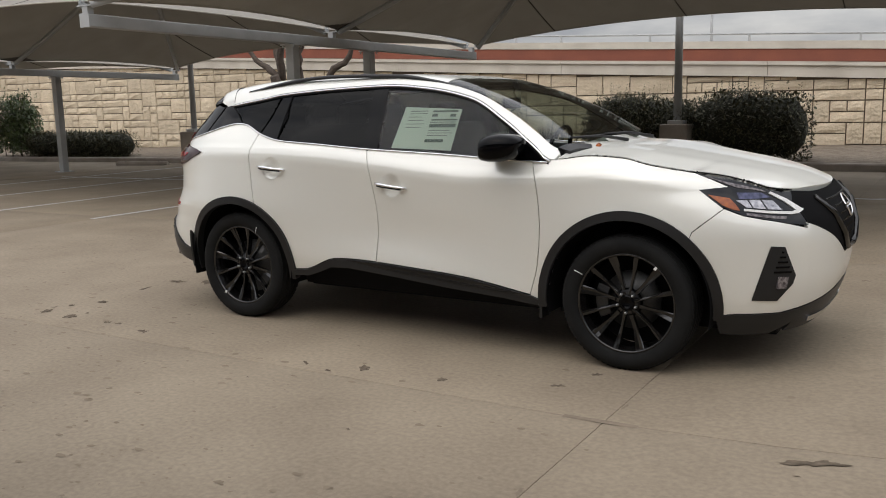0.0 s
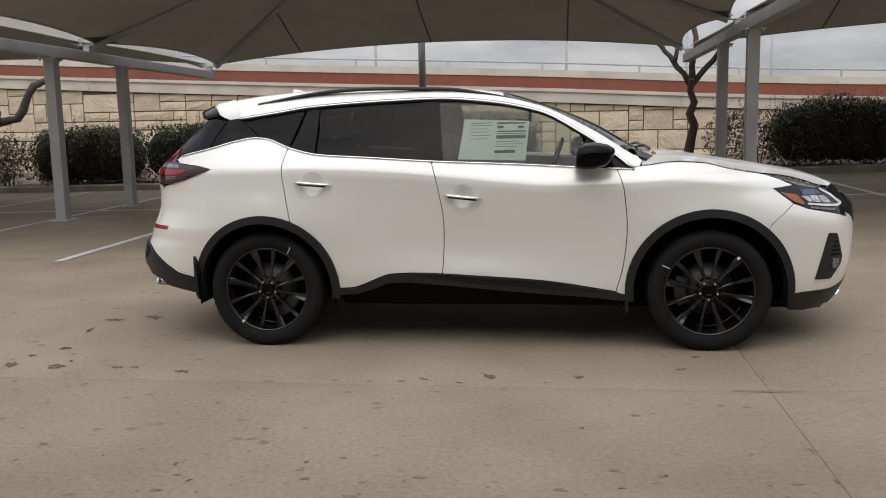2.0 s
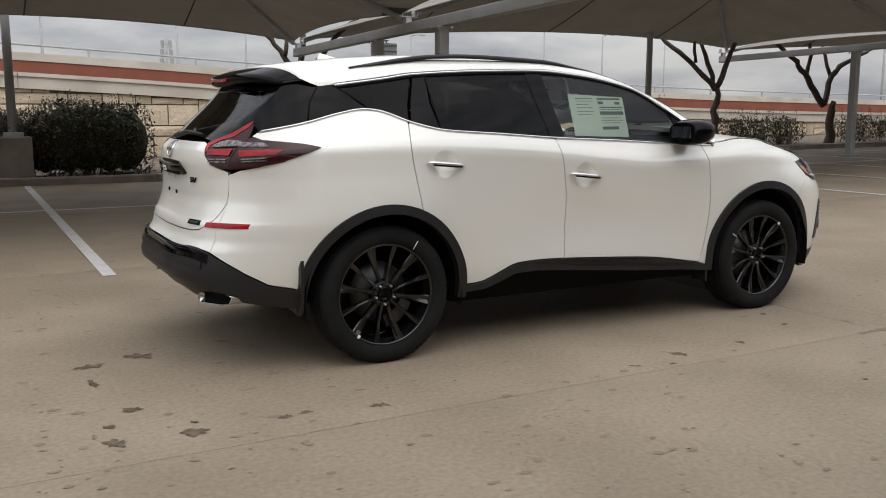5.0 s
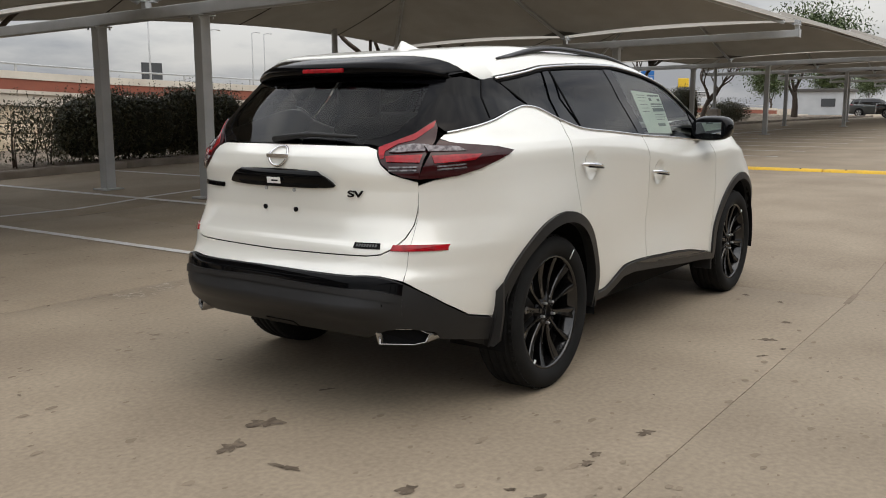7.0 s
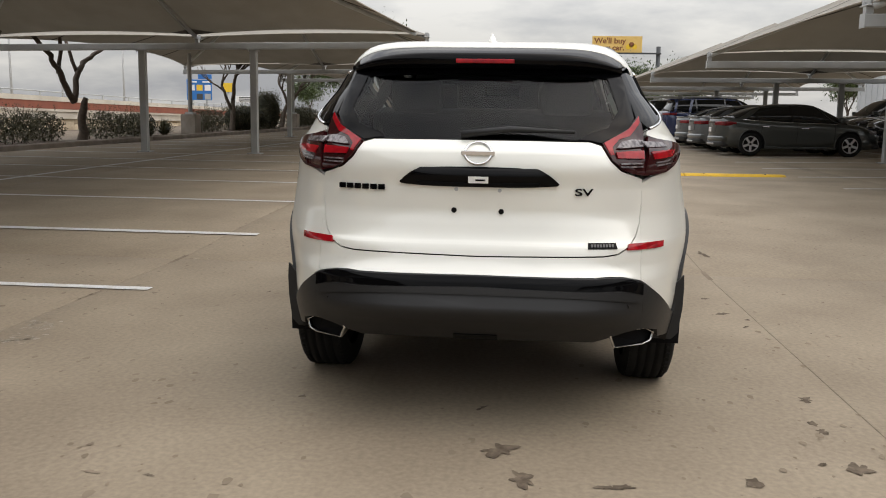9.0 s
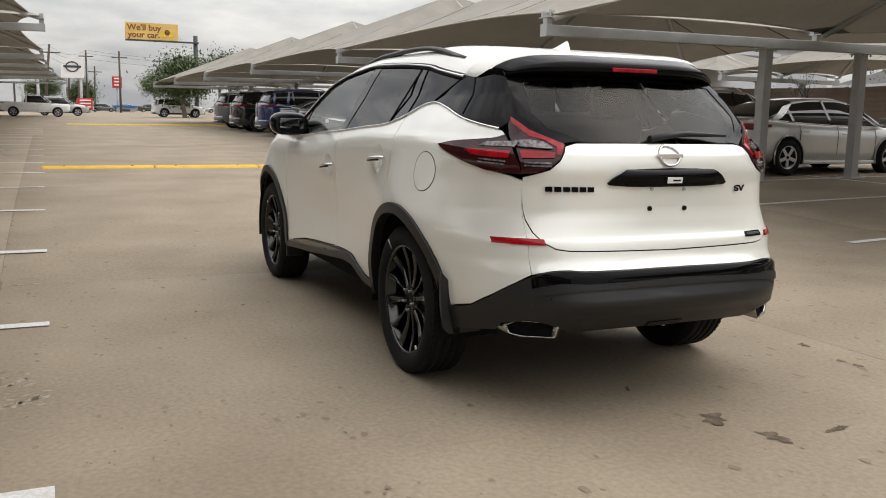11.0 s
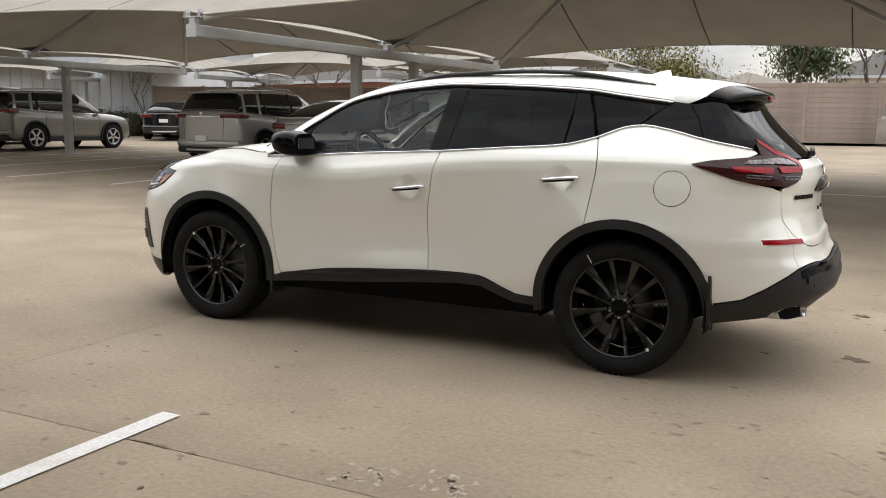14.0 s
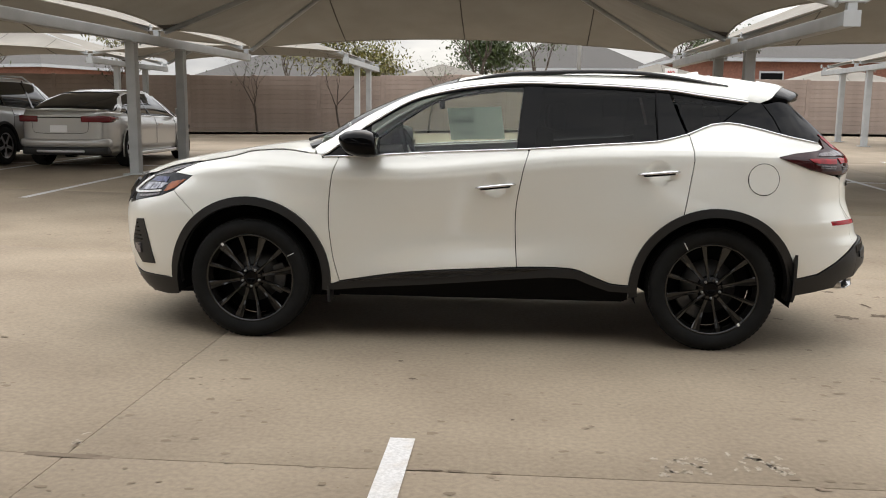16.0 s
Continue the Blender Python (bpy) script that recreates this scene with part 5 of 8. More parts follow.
def on_garnish(y, z):
    k = min(max((z - 1.016) / 0.074, 0), 1)
    return on_rear(y, z) - Vector((0.020 * math.sin(math.pi * min(k * 1.15, 1)) ** 0.6 * max(0, 1 - (abs(y) / 0.325) ** 4), 0, 0))


gar = patch("gate_garnish", out, on_garnish, M_spoiler, lg, step=0.02, lift=0.008, thick=0.012, label="gloss black gate garnish")
patch("handle_recess", [(y, 1.034 - 0.003 * (1 - (y / 0.24) ** 2)) for y in np.linspace(-0.25, 0.25, 13)] + [(0.235, 1.019), (0.0, 1.015), (-0.235, 1.019)], on_garnish, M_inside, gar, step=0.03, lift=0.010, thick=0.003)
patch("handle_sticker", [(-0.04, 1.033), (-0.04, 1.058), (0.04, 1.058), (0.04, 1.033)], on_rear, M_white, gar, step=0.03, lift=0.040, thick=0.003)
patch("sticker_arrow", [(-0.028, 1.043), (-0.028, 1.049), (0.012, 1.049), (0.012, 1.043)], on_rear, M_inside, gar, step=0.03, lift=0.042, thick=0.001)
ring = [Vector((rear(0.054 * math.cos(a), 1.144 + 0.043 * math.sin(a)) - 0.007, 0.005 + 0.054 * math.cos(a), 1.144 + 0.043 * math.sin(a))) for a in [2 * math.pi * k / 24 for k in range(25)]]
part("rear_emblem", tube(ring, 0.006, 6), M_chrome, lg, "chrome round emblem with crossbar")
part("emblem_bar", box(rear(0, 1.144) - 0.014, rear(0, 1.144) - 0.004, -0.062, 0.072, 1.135, 1.153, 0.002), M_chrome, lg)
for y, z, r in ((0.098, 0.913, 0.011), (-0.093, 0.911, 0.011), (0.09, 0.998, 0.008), (-0.085, 0.996, 0.008)):
    part("plate_bolt", tube([(rear(y, z) + 0.004, y, z), (rear(y, z) - 0.007, y, z)], r, 10), M_inside if r > 0.01 else M_steel, lg)


def lettering(name, text, size, y, z, mat, parent, squash=1.0, depth=0.004, label="", lift=0.008):
    """Raised letters on the tail, reading from +y to -y."""
    cu = bpy.data.curves.new(name, 'FONT')
    cu.body, cu.size, cu.extrude, cu.offset = text, size, depth / 2, size * 0.022
    tmp = new(name, cu)
    me = bpy.data.meshes.new_from_object(tmp.evaluated_get(bpy.context.evaluated_depsgraph_get()))
    bpy.data.objects.remove(tmp)
    for v in me.vertices:
        yy, zz = y - v.co.x * squash, z + v.co.y
        v.co = Vector((rear(yy, zz) - lift - v.co.z, yy, zz))
    me.materials.clear()
    me.materials.append(mat)
    ob = new(name, me)
    ob.parent = parent
    if label:
        ob["label"] = label
    return ob


for k in range(6):
    y = 0.583 - 0.0345 * k
    patch("model_badge_block", [(y, 0.988), (y, 1.010), (y - 0.027, 1.010), (y - 0.027, 0.988)], on_rear, M_gloss, lg, step=0.05, lift=0.009, thick=0.006)
lettering("grade_letters", "SV", 0.039, -0.385, 0.981, M_gloss, lg, 1.75, label="black raised grade letters")
badge = patch("edition_badge", [(-0.443, 0.770), (-0.443, 0.793), (-0.555, 0.793), (-0.562, 0.770)], on_rear, M_gloss, lg, step=0.03, lift=0.004, thick=0.004)
for k in range(8):
    y = -0.455 - 0.0118 * k
    patch("badge_block", [(y, 0.777), (y, 0.787), (y - 0.008, 0.787), (y - 0.008, 0.777)], on_rear, M_disc, badge, step=0.05, lift=0.006, thick=0.001)
# bumper: white upper part, black lower part
lip_curve = curve([(0, .657), (.47, .655), (.54, .659), (.61, .652), (.664, .634)])


def lip_z(y):
    return lip_curve(abs(y))


out = [(y, lip_z(y) + 0.007) for y in np.linspace(-0.64, 0.64, 24)] + [(0.6635, 0.642), (0.6635, 0.93), (0.659, 0.865), (0.6415, 0.812), (0.610, 0.771), (0.567, 0.7465), (0.51, 0.739), (0, 0.730), (-0.51, 0.739), (-0.567, 0.7465), (-0.610, 0.771), (-0.6415, 0.812), (-0.659, 0.865), (-0.6635, 0.93), (-0.6635, 0.642)]
patch("rear_bumper", out, on_rear, M_paint, suv, step=0.03)
out = [(y, lip_z(y)) for y in np.linspace(-0.664, 0.664, 28)] + [(0.664, 0.448), (0.60, 0.438), (0.54, 0.415)] + [(y, 0.390) for y in np.linspace(0.48, -0.48, 14)] + [(-0.54, 0.415), (-0.60, 0.438), (-0.664, 0.448)]
rb = patch("bumper_cover", out, on_cover, M_plastic, suv, step=0.03, lift=0.012, thick=0.05, label="matt black lower rear bumper")
out = [(y, lip_z(y) - 0.004) for y in np.linspace(-0.664, 0.664, 28)] + [(y, lip_z(y) - 0.036 - 0.02 * abs(y)) for y in np.linspace(0.664, -0.664, 28)]
patch("bumper_strip", out, on_rear, M_gloss, rb, step=0.03, lift=0.015, thick=0.004)
out = [(y, lip_z(y) - 0.040 - 0.02 * abs(y)) for y in np.linspace(-0.64, 0.64, 24)] + [(y, 0.588 - 0.03 * (y / 0.64) ** 4) for y in np.linspace(0.64, -0.64, 24)]
patch("bumper_ledge", out, on_rear, M_plastic, rb, step=0.03, lift=0.021, thick=0.010)
out = [(-0.09, 0.392), (-0.09, 0.418), (0.09, 0.418), (0.09, 0.392)]
patch("tow_cover", out, on_cover, M_gloss, rb, step=0.03, lift=0.016, thick=0.004)
for y in (-0.33, 0.33, -0.60, 0.60):
    part("parking_sensor", tube([(rear(y, 0.545) - 0.008, y, 0.545), (rear(y, 0.545) - 0.014, y, 0.545)], 0.012, 10), M_gloss, rb)
part("muffler", tube([(-1.98, -0.42, 0.41), (-1.98, -0.36, 0.41), (-1.98, 0.36, 0.41), (-1.98, 0.42, 0.41)], [0.05, 0.085, 0.085, 0.05], 14), M_inside, suv)
# shark fin
fin = bmesh.new()
fs = []
for x, h, w in ((-1.27, 0.003, 0.012), (-1.32, 0.014, 0.026), (-1.37, 0.030, 0.028), (-1.42, 0.046, 0.025), (-1.437, 0.047, 0.021), (-1.452, 0.0, 0.02)):
    z = centre(x) - 0.004
    fs.append([fin.verts.new((x, -w, z)), fin.verts.new((x, -w * 0.35, z + h * 0.75)), fin.verts.new((x, 0, z + h)), fin.verts.new((x, w * 0.35, z + h * 0.75)), fin.verts.new((x, w, z))])
for a, b in zip(fs, fs[1:]):
    for k in range(4):
        fin.faces.new((a[k], a[k + 1], b[k + 1], b[k])).smooth = True
part("shark_fin", fin, M_paint, suv, "white shark fin antenna")


# seats, wheel and dash
def seat(x, y, w, name="seat"):
    b = box(x - 0.10, x + 0.10, y - w, y + w, 0.95, 1.33, 0.05, Matrix.Translation((x, 0, 1)) @ Matrix.Rotation(-0.22, 4, 'Y') @ Matrix.Translation((-x, 0, -1)))
    ob = part(name, b, M_seat, suv, "charcoal cloth seat back", True)
    for yy in ([y] if w < 0.4 else [y - 0.38, y + 0.38]):
        part("head_rest", box(x - 0.24, x - 0.13, yy - 0.13, yy + 0.13, 1.30, 1.48, 0.04), M_seat, ob, "", True)


seat(-0.30, -0.37, 0.26)
seat(-0.30, 0.37, 0.26)
seat(-1.15, 0.0, 0.62, "rear_bench")
part("dashboard", box(0.62, 1.05, -0.74, 0.74, 0.95, 1.15, 0.06), M_inside, suv, "black dashboard", True)
part("steering_wheel", tube([Vector((0.46 + 0.06 * math.sin(a), 0.37 + 0.185 * math.cos(a), 1.12 + 0.17 * math.sin(a))) for a in [2 * math.pi * k / 28 for k in range(29)]], 0.016, 8), M_inside, suv, "black steering wheel")
part("inner_mirror", box(0.28, 0.30, -0.12, 0.12, 1.43, 1.50, 0.01), M_inside, suv)
part("headliner", box(-1.45, 0.05, -0.52, 0.52, 1.56, 1.585, 0.01), M_seat, suv)

# price sticker inside the front window
st = patch("price_sticker", [(-0.138, 1.212), (-0.106, 1.462), (0.309, 1.443), (0.286, 1.198)], on_side, M_paper, suv, -1, lift=-0.012, thick=0.001, label="pale green paper price sheet taped to the glass")


def sheet_bar(x0, x1, z0, z1):
    patch("print_block", [(x0, z0), (x0, z1), (x1, z1), (x1, z0)], on_side, M_ink, st, -1, lift=-0.0105, thick=0.0004, rim=False)
BARS = ((0.105, 0.285, 1.427, 1.437), (0.105, 0.145, 1.400, 1.417), (0.235, 0.275, 1.398, 1.414), (0.105, 0.29, 1.376, 1.384), (0.10, 0.285, 1.335, 1.356), (0.10, 0.285, 1.364, 1.368), (0.09, 0.22, 1.246, 1.264), (-0.06, 0.07, 1.432, 1.436), (-0.06, 0.07, 1.417, 1.420), (-0.065, 0.03, 1.397, 1.400), (-0.065, 0.05, 1.377, 1.380), (-0.07, 0.06, 1.355, 1.358), (-0.07, 0.04, 1.335, 1.338), (0.10, 0.25, 1.315, 1.318), (0.10, 0.27, 1.300, 1.303), (0.095, 0.24, 1.285, 1.288))
for x0, x1, z0, z1 in BARS:
    sheet_bar(x0, x1, z0, z1)
# ---- stains, chalk marks and joint filler ----
STAINS = [(-2.85, -0.21, .06, .10, -1.1), (-2.58, -0.12, .10, .09, -.9), (-2.87, -.56, .05, .035, -1.2), (-2.9, -1.44, .06, .07, -.2), (-2.89, -1.23, .045, .03, -.2),
          (-2.58, -1.47, .09, .055, -.4), (-2.18, -1.46, .045, .035, -.7), (-1.745, -1.52, .055, .05, -.6), (-.27, -1.59, .045, .02, -.6), (-.06, -1.65, .025, .03, .5),
          (.10, -1.52, .075, .045, -.5), (.60, -1.5, .05, .035, -.2), (1.31, -1.04, .045, .03, 0), (1.20, -1.31, .045, .035, 0), (-2.08, -.02, .045, .02, -.5),
          (-2.88, -.5, .045, .025, -1.3), (1.79, -2.13, .06, .03, -1.2), (-2.03, .81, .03, .02, -2.7), (3.57, 1.16, .05, .02, -2.2), (1.72, -2.01, .045, .02, .6),
          (2.53, -1.85, .14, .05, .2), (1.96, -1.54, .06, .03, .6), (-2.08, -1.45, .04, .03, .5), (-2.77, -1.04, .07, .04, -2.9)]
for i, (x, y, rx, ry, a) in enumerate(STAINS):
    tagged(part("oil_stain", drape(blob(x, y, rx, ry, a, i), 0.0015 if -2.4 < x < 1.6 else 0.003, 0.3), M_stain), "dark oil drip stain soaked into the concrete", "stain", "oil stains")
rnd = random.Random(5)
for i in range(90):
    x, y = rnd.uniform(-6, 6), rnd.choice((-1, 1)) * rnd.uniform(1.2, 5.5)
    r = rnd.uniform(0.008, 0.022)
    part_ob = part("speck", drape(blob(x, y, r * rnd.uniform(.8, 2), r, rnd.uniform(0, 3), i), 0.003, 0.3), M_stain if i % 3 else M_joint)
    tagged(part_ob, "small dark speck on the concrete", "stain", "concrete specks")
M_wornline = material("worn_paint", (0.385, 0.335, 0.27), 0.9, rgb2=(0.315, 0.265, 0.20), scale=40, spread=(.42, .58))
for i, (x, y) in enumerate(tuple((cx + rnd.uniform(-.11, .11), cy + rnd.uniform(-.10, .10)) for cx, cy in ((-.92, 2.72), (-1.24, 2.66), (1.72, 2.68), (-3.8, 2.58), (-3.5, 2.62)) for q in range(26))):
    w = 0.012 + 0.008 * (i % 4)
    tagged(part("worn_mark", drape(blob(x, y, w, 0.014 + 0.004 * (i % 3), 1.5 + 0.4 * (i % 5), i + 40), 0.0014, 0.3), M_wornline), "worn remnant of a white painted stall mark", "line marking", "worn stall marks")
# fine pits and grit over the worn surface
pit_v, pit_f = [], []
for i in range(3000):
    cx, cy = rnd.choice(((-3.5, -1.6), (0.5, -3.2), (-3.2, 2.0), (0, 4.6), (4, -3.5), (-6, 0), (1, 2.6), (-2.5, -3)))
    x, y = rnd.gauss(cx, 1.6), rnd.gauss(cy, 1.1)
    r = rnd.uniform(0.003, 0.009) if i % 4 else rnd.uniform(0.009, 0.020)
    k, n = len(pit_v), 7
    for q in range(n):
        a = 2 * math.pi * q / n
        rr = r * rnd.uniform(.6, 1.3)
        px, py = x + 1.6 * rr * math.cos(a), y + rr * math.sin(a)
        pit_v.append((px, py, G(px, py) + 0.0022))
    pit_f.append(tuple(range(k, k + n)))
pit_me = bpy.data.meshes.new("concrete_pits")
pit_me.from_pydata(pit_v, [], pit_f)
pit_me.materials.append(M_fleck)
tagged(new("concrete_pits", pit_me), "small dark pits and grit in the worn concrete", "pits", kind="stuff")
jb = bmesh.new()
for x in SX:
    pts = [(x, y) for y in np.arange(SY[0], SY[-1] + 0.1, 1.0)]
    for (a, b), (c, d) in zip(pts, pts[1:]):
        jb.faces.new([jb.verts.new((px, py, G(px, py) - 0.0035)) for px, py in ((a - .02, b), (a + .02, b), (c + .02, d), (c - .02, d))])
for y in SY:
    pts = [(x, y) for x in np.arange(SX[0], SX[-1] + 0.1, 1.0)]
    for (a, b), (c, d) in zip(pts, pts[1:]):
        jb.faces.new([jb.verts.new((px, py, G(px, py) - 0.0035)) for px, py in ((a, b - .02), (c, d - .02), (c, d + .02), (a, b + .02))])
part("joint_filler", jb, M_joint, pavement, "dark dirt packed in the slab joints")
# chipped spots along the joints
for i in range(46):
    if i % 2:
        x, y = rnd.uniform(-4, 5), 2.87
        rx, ry = rnd.uniform(.02, .07), rnd.uniform(.008, .02)
    else:
        x, y = rnd.choice((1.6, 1.6, -2.97)), rnd.uniform(-4, 6)
        rx, ry = rnd.uniform(.006, .016), rnd.uniform(.02, .06)
    tagged(part("joint_chip", drape(blob(x + rnd.uniform(-.02, .02), y + rnd.uniform(-.02, .02), rx, ry, 0, i + 80), 0.003, 0.3), M_joint), "chipped dark edge along a slab joint", "chip", "joint chips")


# ---- planting ----
def leaf_quad(verts, faces, p, size, rnd):
    a, b = rnd.uniform(0, 6.283), rnd.uniform(-1.2, 1.2)
    u = Vector((math.cos(a) * math.cos(b), math.sin(a) * math.cos(b), math.sin(b)))
    w = Vector((-math.sin(a), math.cos(a), rnd.uniform(-.8, .8))).normalized()
    k = len(verts)
    verts += [p - u * size, p + w * size * .42, p + u * size, p - w * size * .42]
    faces.append((k, k + 1, k + 2, k + 3))


def mesh_part(name, verts, faces, mat, parent, label=""):
    me = bpy.data.meshes.new(name)
    me.from_pydata([tuple(v) for v in verts], [], faces)
    me.materials.append(mat)
    ob = new(name, me)
    ob.parent = parent
    if label:
        ob["label"] = label
    return ob


def bush(x0, x1, y, h, mat, label, seed, dense=1.0, boxy=False, depth=0.8, leaf=0.045, group="planting bed shrubs"):
    rnd = random.Random(seed)
    cx, w = (x0 + x1) / 2, (x1 - x0) / 2
    t = thing("bush", label, "bush", group, at=(cx, y, G(cx, 14) + 0.10))
    lumps = []
    n = max(3, int(w * 5))
    for i in range(n):
        f = (i + .5) / n * 2 - 1
        if boxy:
            lumps.append((f * w * .9, rnd.uniform(-.1, .1), h * .5, w / n * 1.5 + .12, depth * .75, h * .5))
        else:
            hh = h * (0.86 + 0.12 * math.sqrt(max(0, 1 - f * f)) + rnd.uniform(-.05, .05))
            lumps.append((f * w * .85, rnd.uniform(-.3, .3) * depth, hh * .5, w / n * 1.6 + .16, depth * rnd.uniform(.6, .85), hh * .5))
    q = 5 if dense >= 1 else 2.8
    verts, faces = [], []
    area = w * 2 * (h + depth)
    for i in range(int((3600 if .9 < dense < 1 else 1500) * area ** .85 * dense)):
        lx, ly, lz, ax, ay, az = rnd.choice(lumps)
        while True:
            d = Vector((rnd.gauss(0, 1), rnd.gauss(0, 1), rnd.gauss(0, 1))).normalized()
            if d.z > -.9:
                break
        r = rnd.uniform(.78, 1.06) if rnd.random() < .8 else rnd.uniform(.3, .8)
        if boxy:
            d = d / (abs(d.x) ** 6 + abs(d.y) ** 6 + abs(d.z) ** 6) ** (1 / 6)
        elif dense >= .9:
            d = d / (abs(d.x) ** q + abs(d.y) ** q + abs(d.z) ** q) ** (1 / q)
        leaf_quad(verts, faces, Vector((lx + d.x * ax * r, ly + d.y * ay * r, max(lz + d.z * az * r, .03))), leaf * rnd.uniform(.6, 1.4), rnd)
    # stray sprigs break the outline
    for i in range(int(26 * w)):
        lx, ly, lz, ax, ay, az = rnd.choice(lumps)
        p = Vector((lx + rnd.uniform(-ax, ax) * .7, ly + rnd.uniform(-ay, ay), lz + az * rnd.uniform(.9, 1.02)))
        d = Vector((rnd.uniform(-.3, .3), rnd.uniform(-.3, .3), 1)).normalized()
        for k in range(5):
            leaf_quad(verts, faces, p + d * (.03 * k) * (2.0 if not boxy else .7), leaf * .8, rnd)
    mesh_part("foliage", verts, faces, mat, t)
    tw = bmesh.new()
    for i in range(max(5, int(7 * w))):
        bx, by = rnd.uniform(-w, w) * .8, rnd.uniform(-.3, .3) * depth
        bm_tube(tw, [(bx, by, -0.12), (bx + rnd.uniform(-.1, .1), by + rnd.uniform(-.1, .1), h * .35), (bx + rnd.uniform(-.25, .25), by + rnd.uniform(-.2, .2), h * .8)], [.018, .012, .004], 5)
    part("branchwork", tw, M_trunk, t)
    # solid dark lumps stand in for the shade deep between the leaves
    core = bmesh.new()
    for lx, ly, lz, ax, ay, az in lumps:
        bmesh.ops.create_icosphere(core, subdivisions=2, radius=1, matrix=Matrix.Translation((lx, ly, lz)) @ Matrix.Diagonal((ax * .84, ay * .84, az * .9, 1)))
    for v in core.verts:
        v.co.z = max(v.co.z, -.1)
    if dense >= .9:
        part("inner_shade", core, M_leafshade, t)
    else:
        core.free()
    return t


# leaf colour darkened to pass for the shaded inside of a shrub
M_leafshade = material("inner_leaf_shade", (0.020, 0.022, 0.012), 0.9, rgb2=(0.034, 0.034, 0.02), scale=20, bump=1.0, bump_scale=25, bump_dist=0.05)


def yucca(x, y, h, seed):
    rnd = random.Random(seed)
    t = thing("yucca", "spiky dark green yucca clump in the planting bed", "yucca", "yuccas", at=(x, y, G(x, 14) + 0.10))
    verts, faces = [], []
    for i in range(90):
        a, e = rnd.uniform(0, 6.283), rnd.uniform(.15, 1.45)
        L = h * rnd.uniform(.75, 1.1)
        d = Vector((math.cos(a) * math.cos(e), math.sin(a) * math.cos(e), math.sin(e)))
        s = Vector((-math.sin(a), math.cos(a), 0)) * .018
        b = Vector((rnd.uniform(-.06, .06), rnd.uniform(-.06, .06), .05))
        m, q = b + d * L * .55, b + d * L + Vector((0, 0, -.10 * L * math.cos(e)))
        k = len(verts)
        verts += [b - s, b + s, m + s, m - s, q]
        faces += [(k, k + 1, k + 2, k + 3), (k + 3, k + 2, k + 4)]
    mesh_part("leaves", verts, faces, M_leaf, t)
    part("stump", tube([(0, 0, -.12), (0, 0, .12)], [.07, .06], 8), M_trunk, t)
    return t


def grow(bm, p, d, r, length, level, rnd, tips, bend=.35, split=3, thick=.78):
    pts, rr = [p], [r]
    n = 4
    for i in range(n):
        d = (d + Vector((rnd.uniform(-bend, bend), rnd.uniform(-bend, bend), rnd.uniform(-bend * .4, bend * .6)))).normalized()
        p = p + d * length / n
        pts.append(p)
        rr.append(r * (1 - .42 * (i + 1) / n))
    bm_tube(bm, pts, rr, 8 if level > 3 else 6 if level > 1 else 4)
    tips.append((p, level))
    if level > 0:
        for k in range(split if level > 1 else 2):
            a = rnd.uniform(0, 6.283)
            nd = (d + Vector((math.cos(a), math.sin(a), rnd.uniform(.1, .7))) * rnd.uniform(.5, .9)).normalized()
            grow(bm, pts[-1] if k < 2 else pts[-2], nd, rr[-1] * thick, length * rnd.uniform(.6, .85), level - 1, rnd, tips, bend, split, thick)


def tree(x, y, z, height, seed, label, levels=5, leaves=0, mat=None, trunk=.13, leaf=.05, spread=.35, limbs=3, group="lot trees", thick=.78):
    rnd = random.Random(seed)
    t = thing("tree", label, "tree", group, at=(x, y, z))
    bm = bmesh.new()
    tips = []
    grow(bm, Vector((0, 0, -.15)), Vector((rnd.uniform(-.1, .1), rnd.uniform(-.1, .1), 1)), trunk, height * .33, levels, rnd, tips, .26 if thick > .8 else .16, limbs, thick)
    part("trunk", bm, M_trunk, t)
    if leaves:
        verts, faces = [], []
        ends = [p for p, lv in tips if lv <= 1]
        for i in range(leaves):
            p = rnd.choice(ends)
            q = p + Vector((rnd.gauss(0, 1), rnd.gauss(0, 1), rnd.gauss(0, .8))) * spread
            leaf_quad(verts, faces, q, leaf * rnd.uniform(.6, 1.5), rnd)
        mesh_part("crown", verts, faces, mat or M_leaf2, t)
    return t


DENSE = "dense dark green clipped shrub in the planting bed"
OPEN = "loose open dark green shrub in the planting bed"
bush(-27.73, -25.34, 13.95, 2.20, M_leaf2, "tall bright green leafy shrub in the planting bed", 1, .8, leaf=.07)
bush(-25.96, -20.37, 13.95, 0.82, M_leaf, "low clipped boxwood hedge in the planting bed", 2, 1.2, True, .6)
bush(-14.94, -14.44, 13.40, 0.43, M_leaf, "small round clipped shrub in the planting bed", 3, 1.2, False, .3)
bush(-14.30, -13.71, 13.40, 0.43, M_leaf, "small round clipped shrub in the planting bed", 4, 1.2, False, .3)
bush(-13.50, -12.42, 13.70, 1.27, M_leaf, OPEN, 5, .8)
bush(-12.27, -9.44, 14.00, 1.40, M_leaf, DENSE, 6, .98, leaf=.038)
bush(-9.15, -6.80, 13.95, 1.44, M_leaf, DENSE, 7, 1.2)
for i, x in enumerate((-6.45, -5.82, -5.28)):
    yucca(x, 13.7 + .2 * (i % 2), .85, 10 + i)
bush(-4.84, -2.18, 14.00, 1.44, M_leaf, DENSE, 8, .98, leaf=.038)
bush(-2.30, -0.05, 13.90, 1.45, M_leaf, DENSE, 9, 1.2)
bush(3.87, 5.65, 13.80, 1.31, M_leaf, OPEN, 20, .75, leaf=.04)
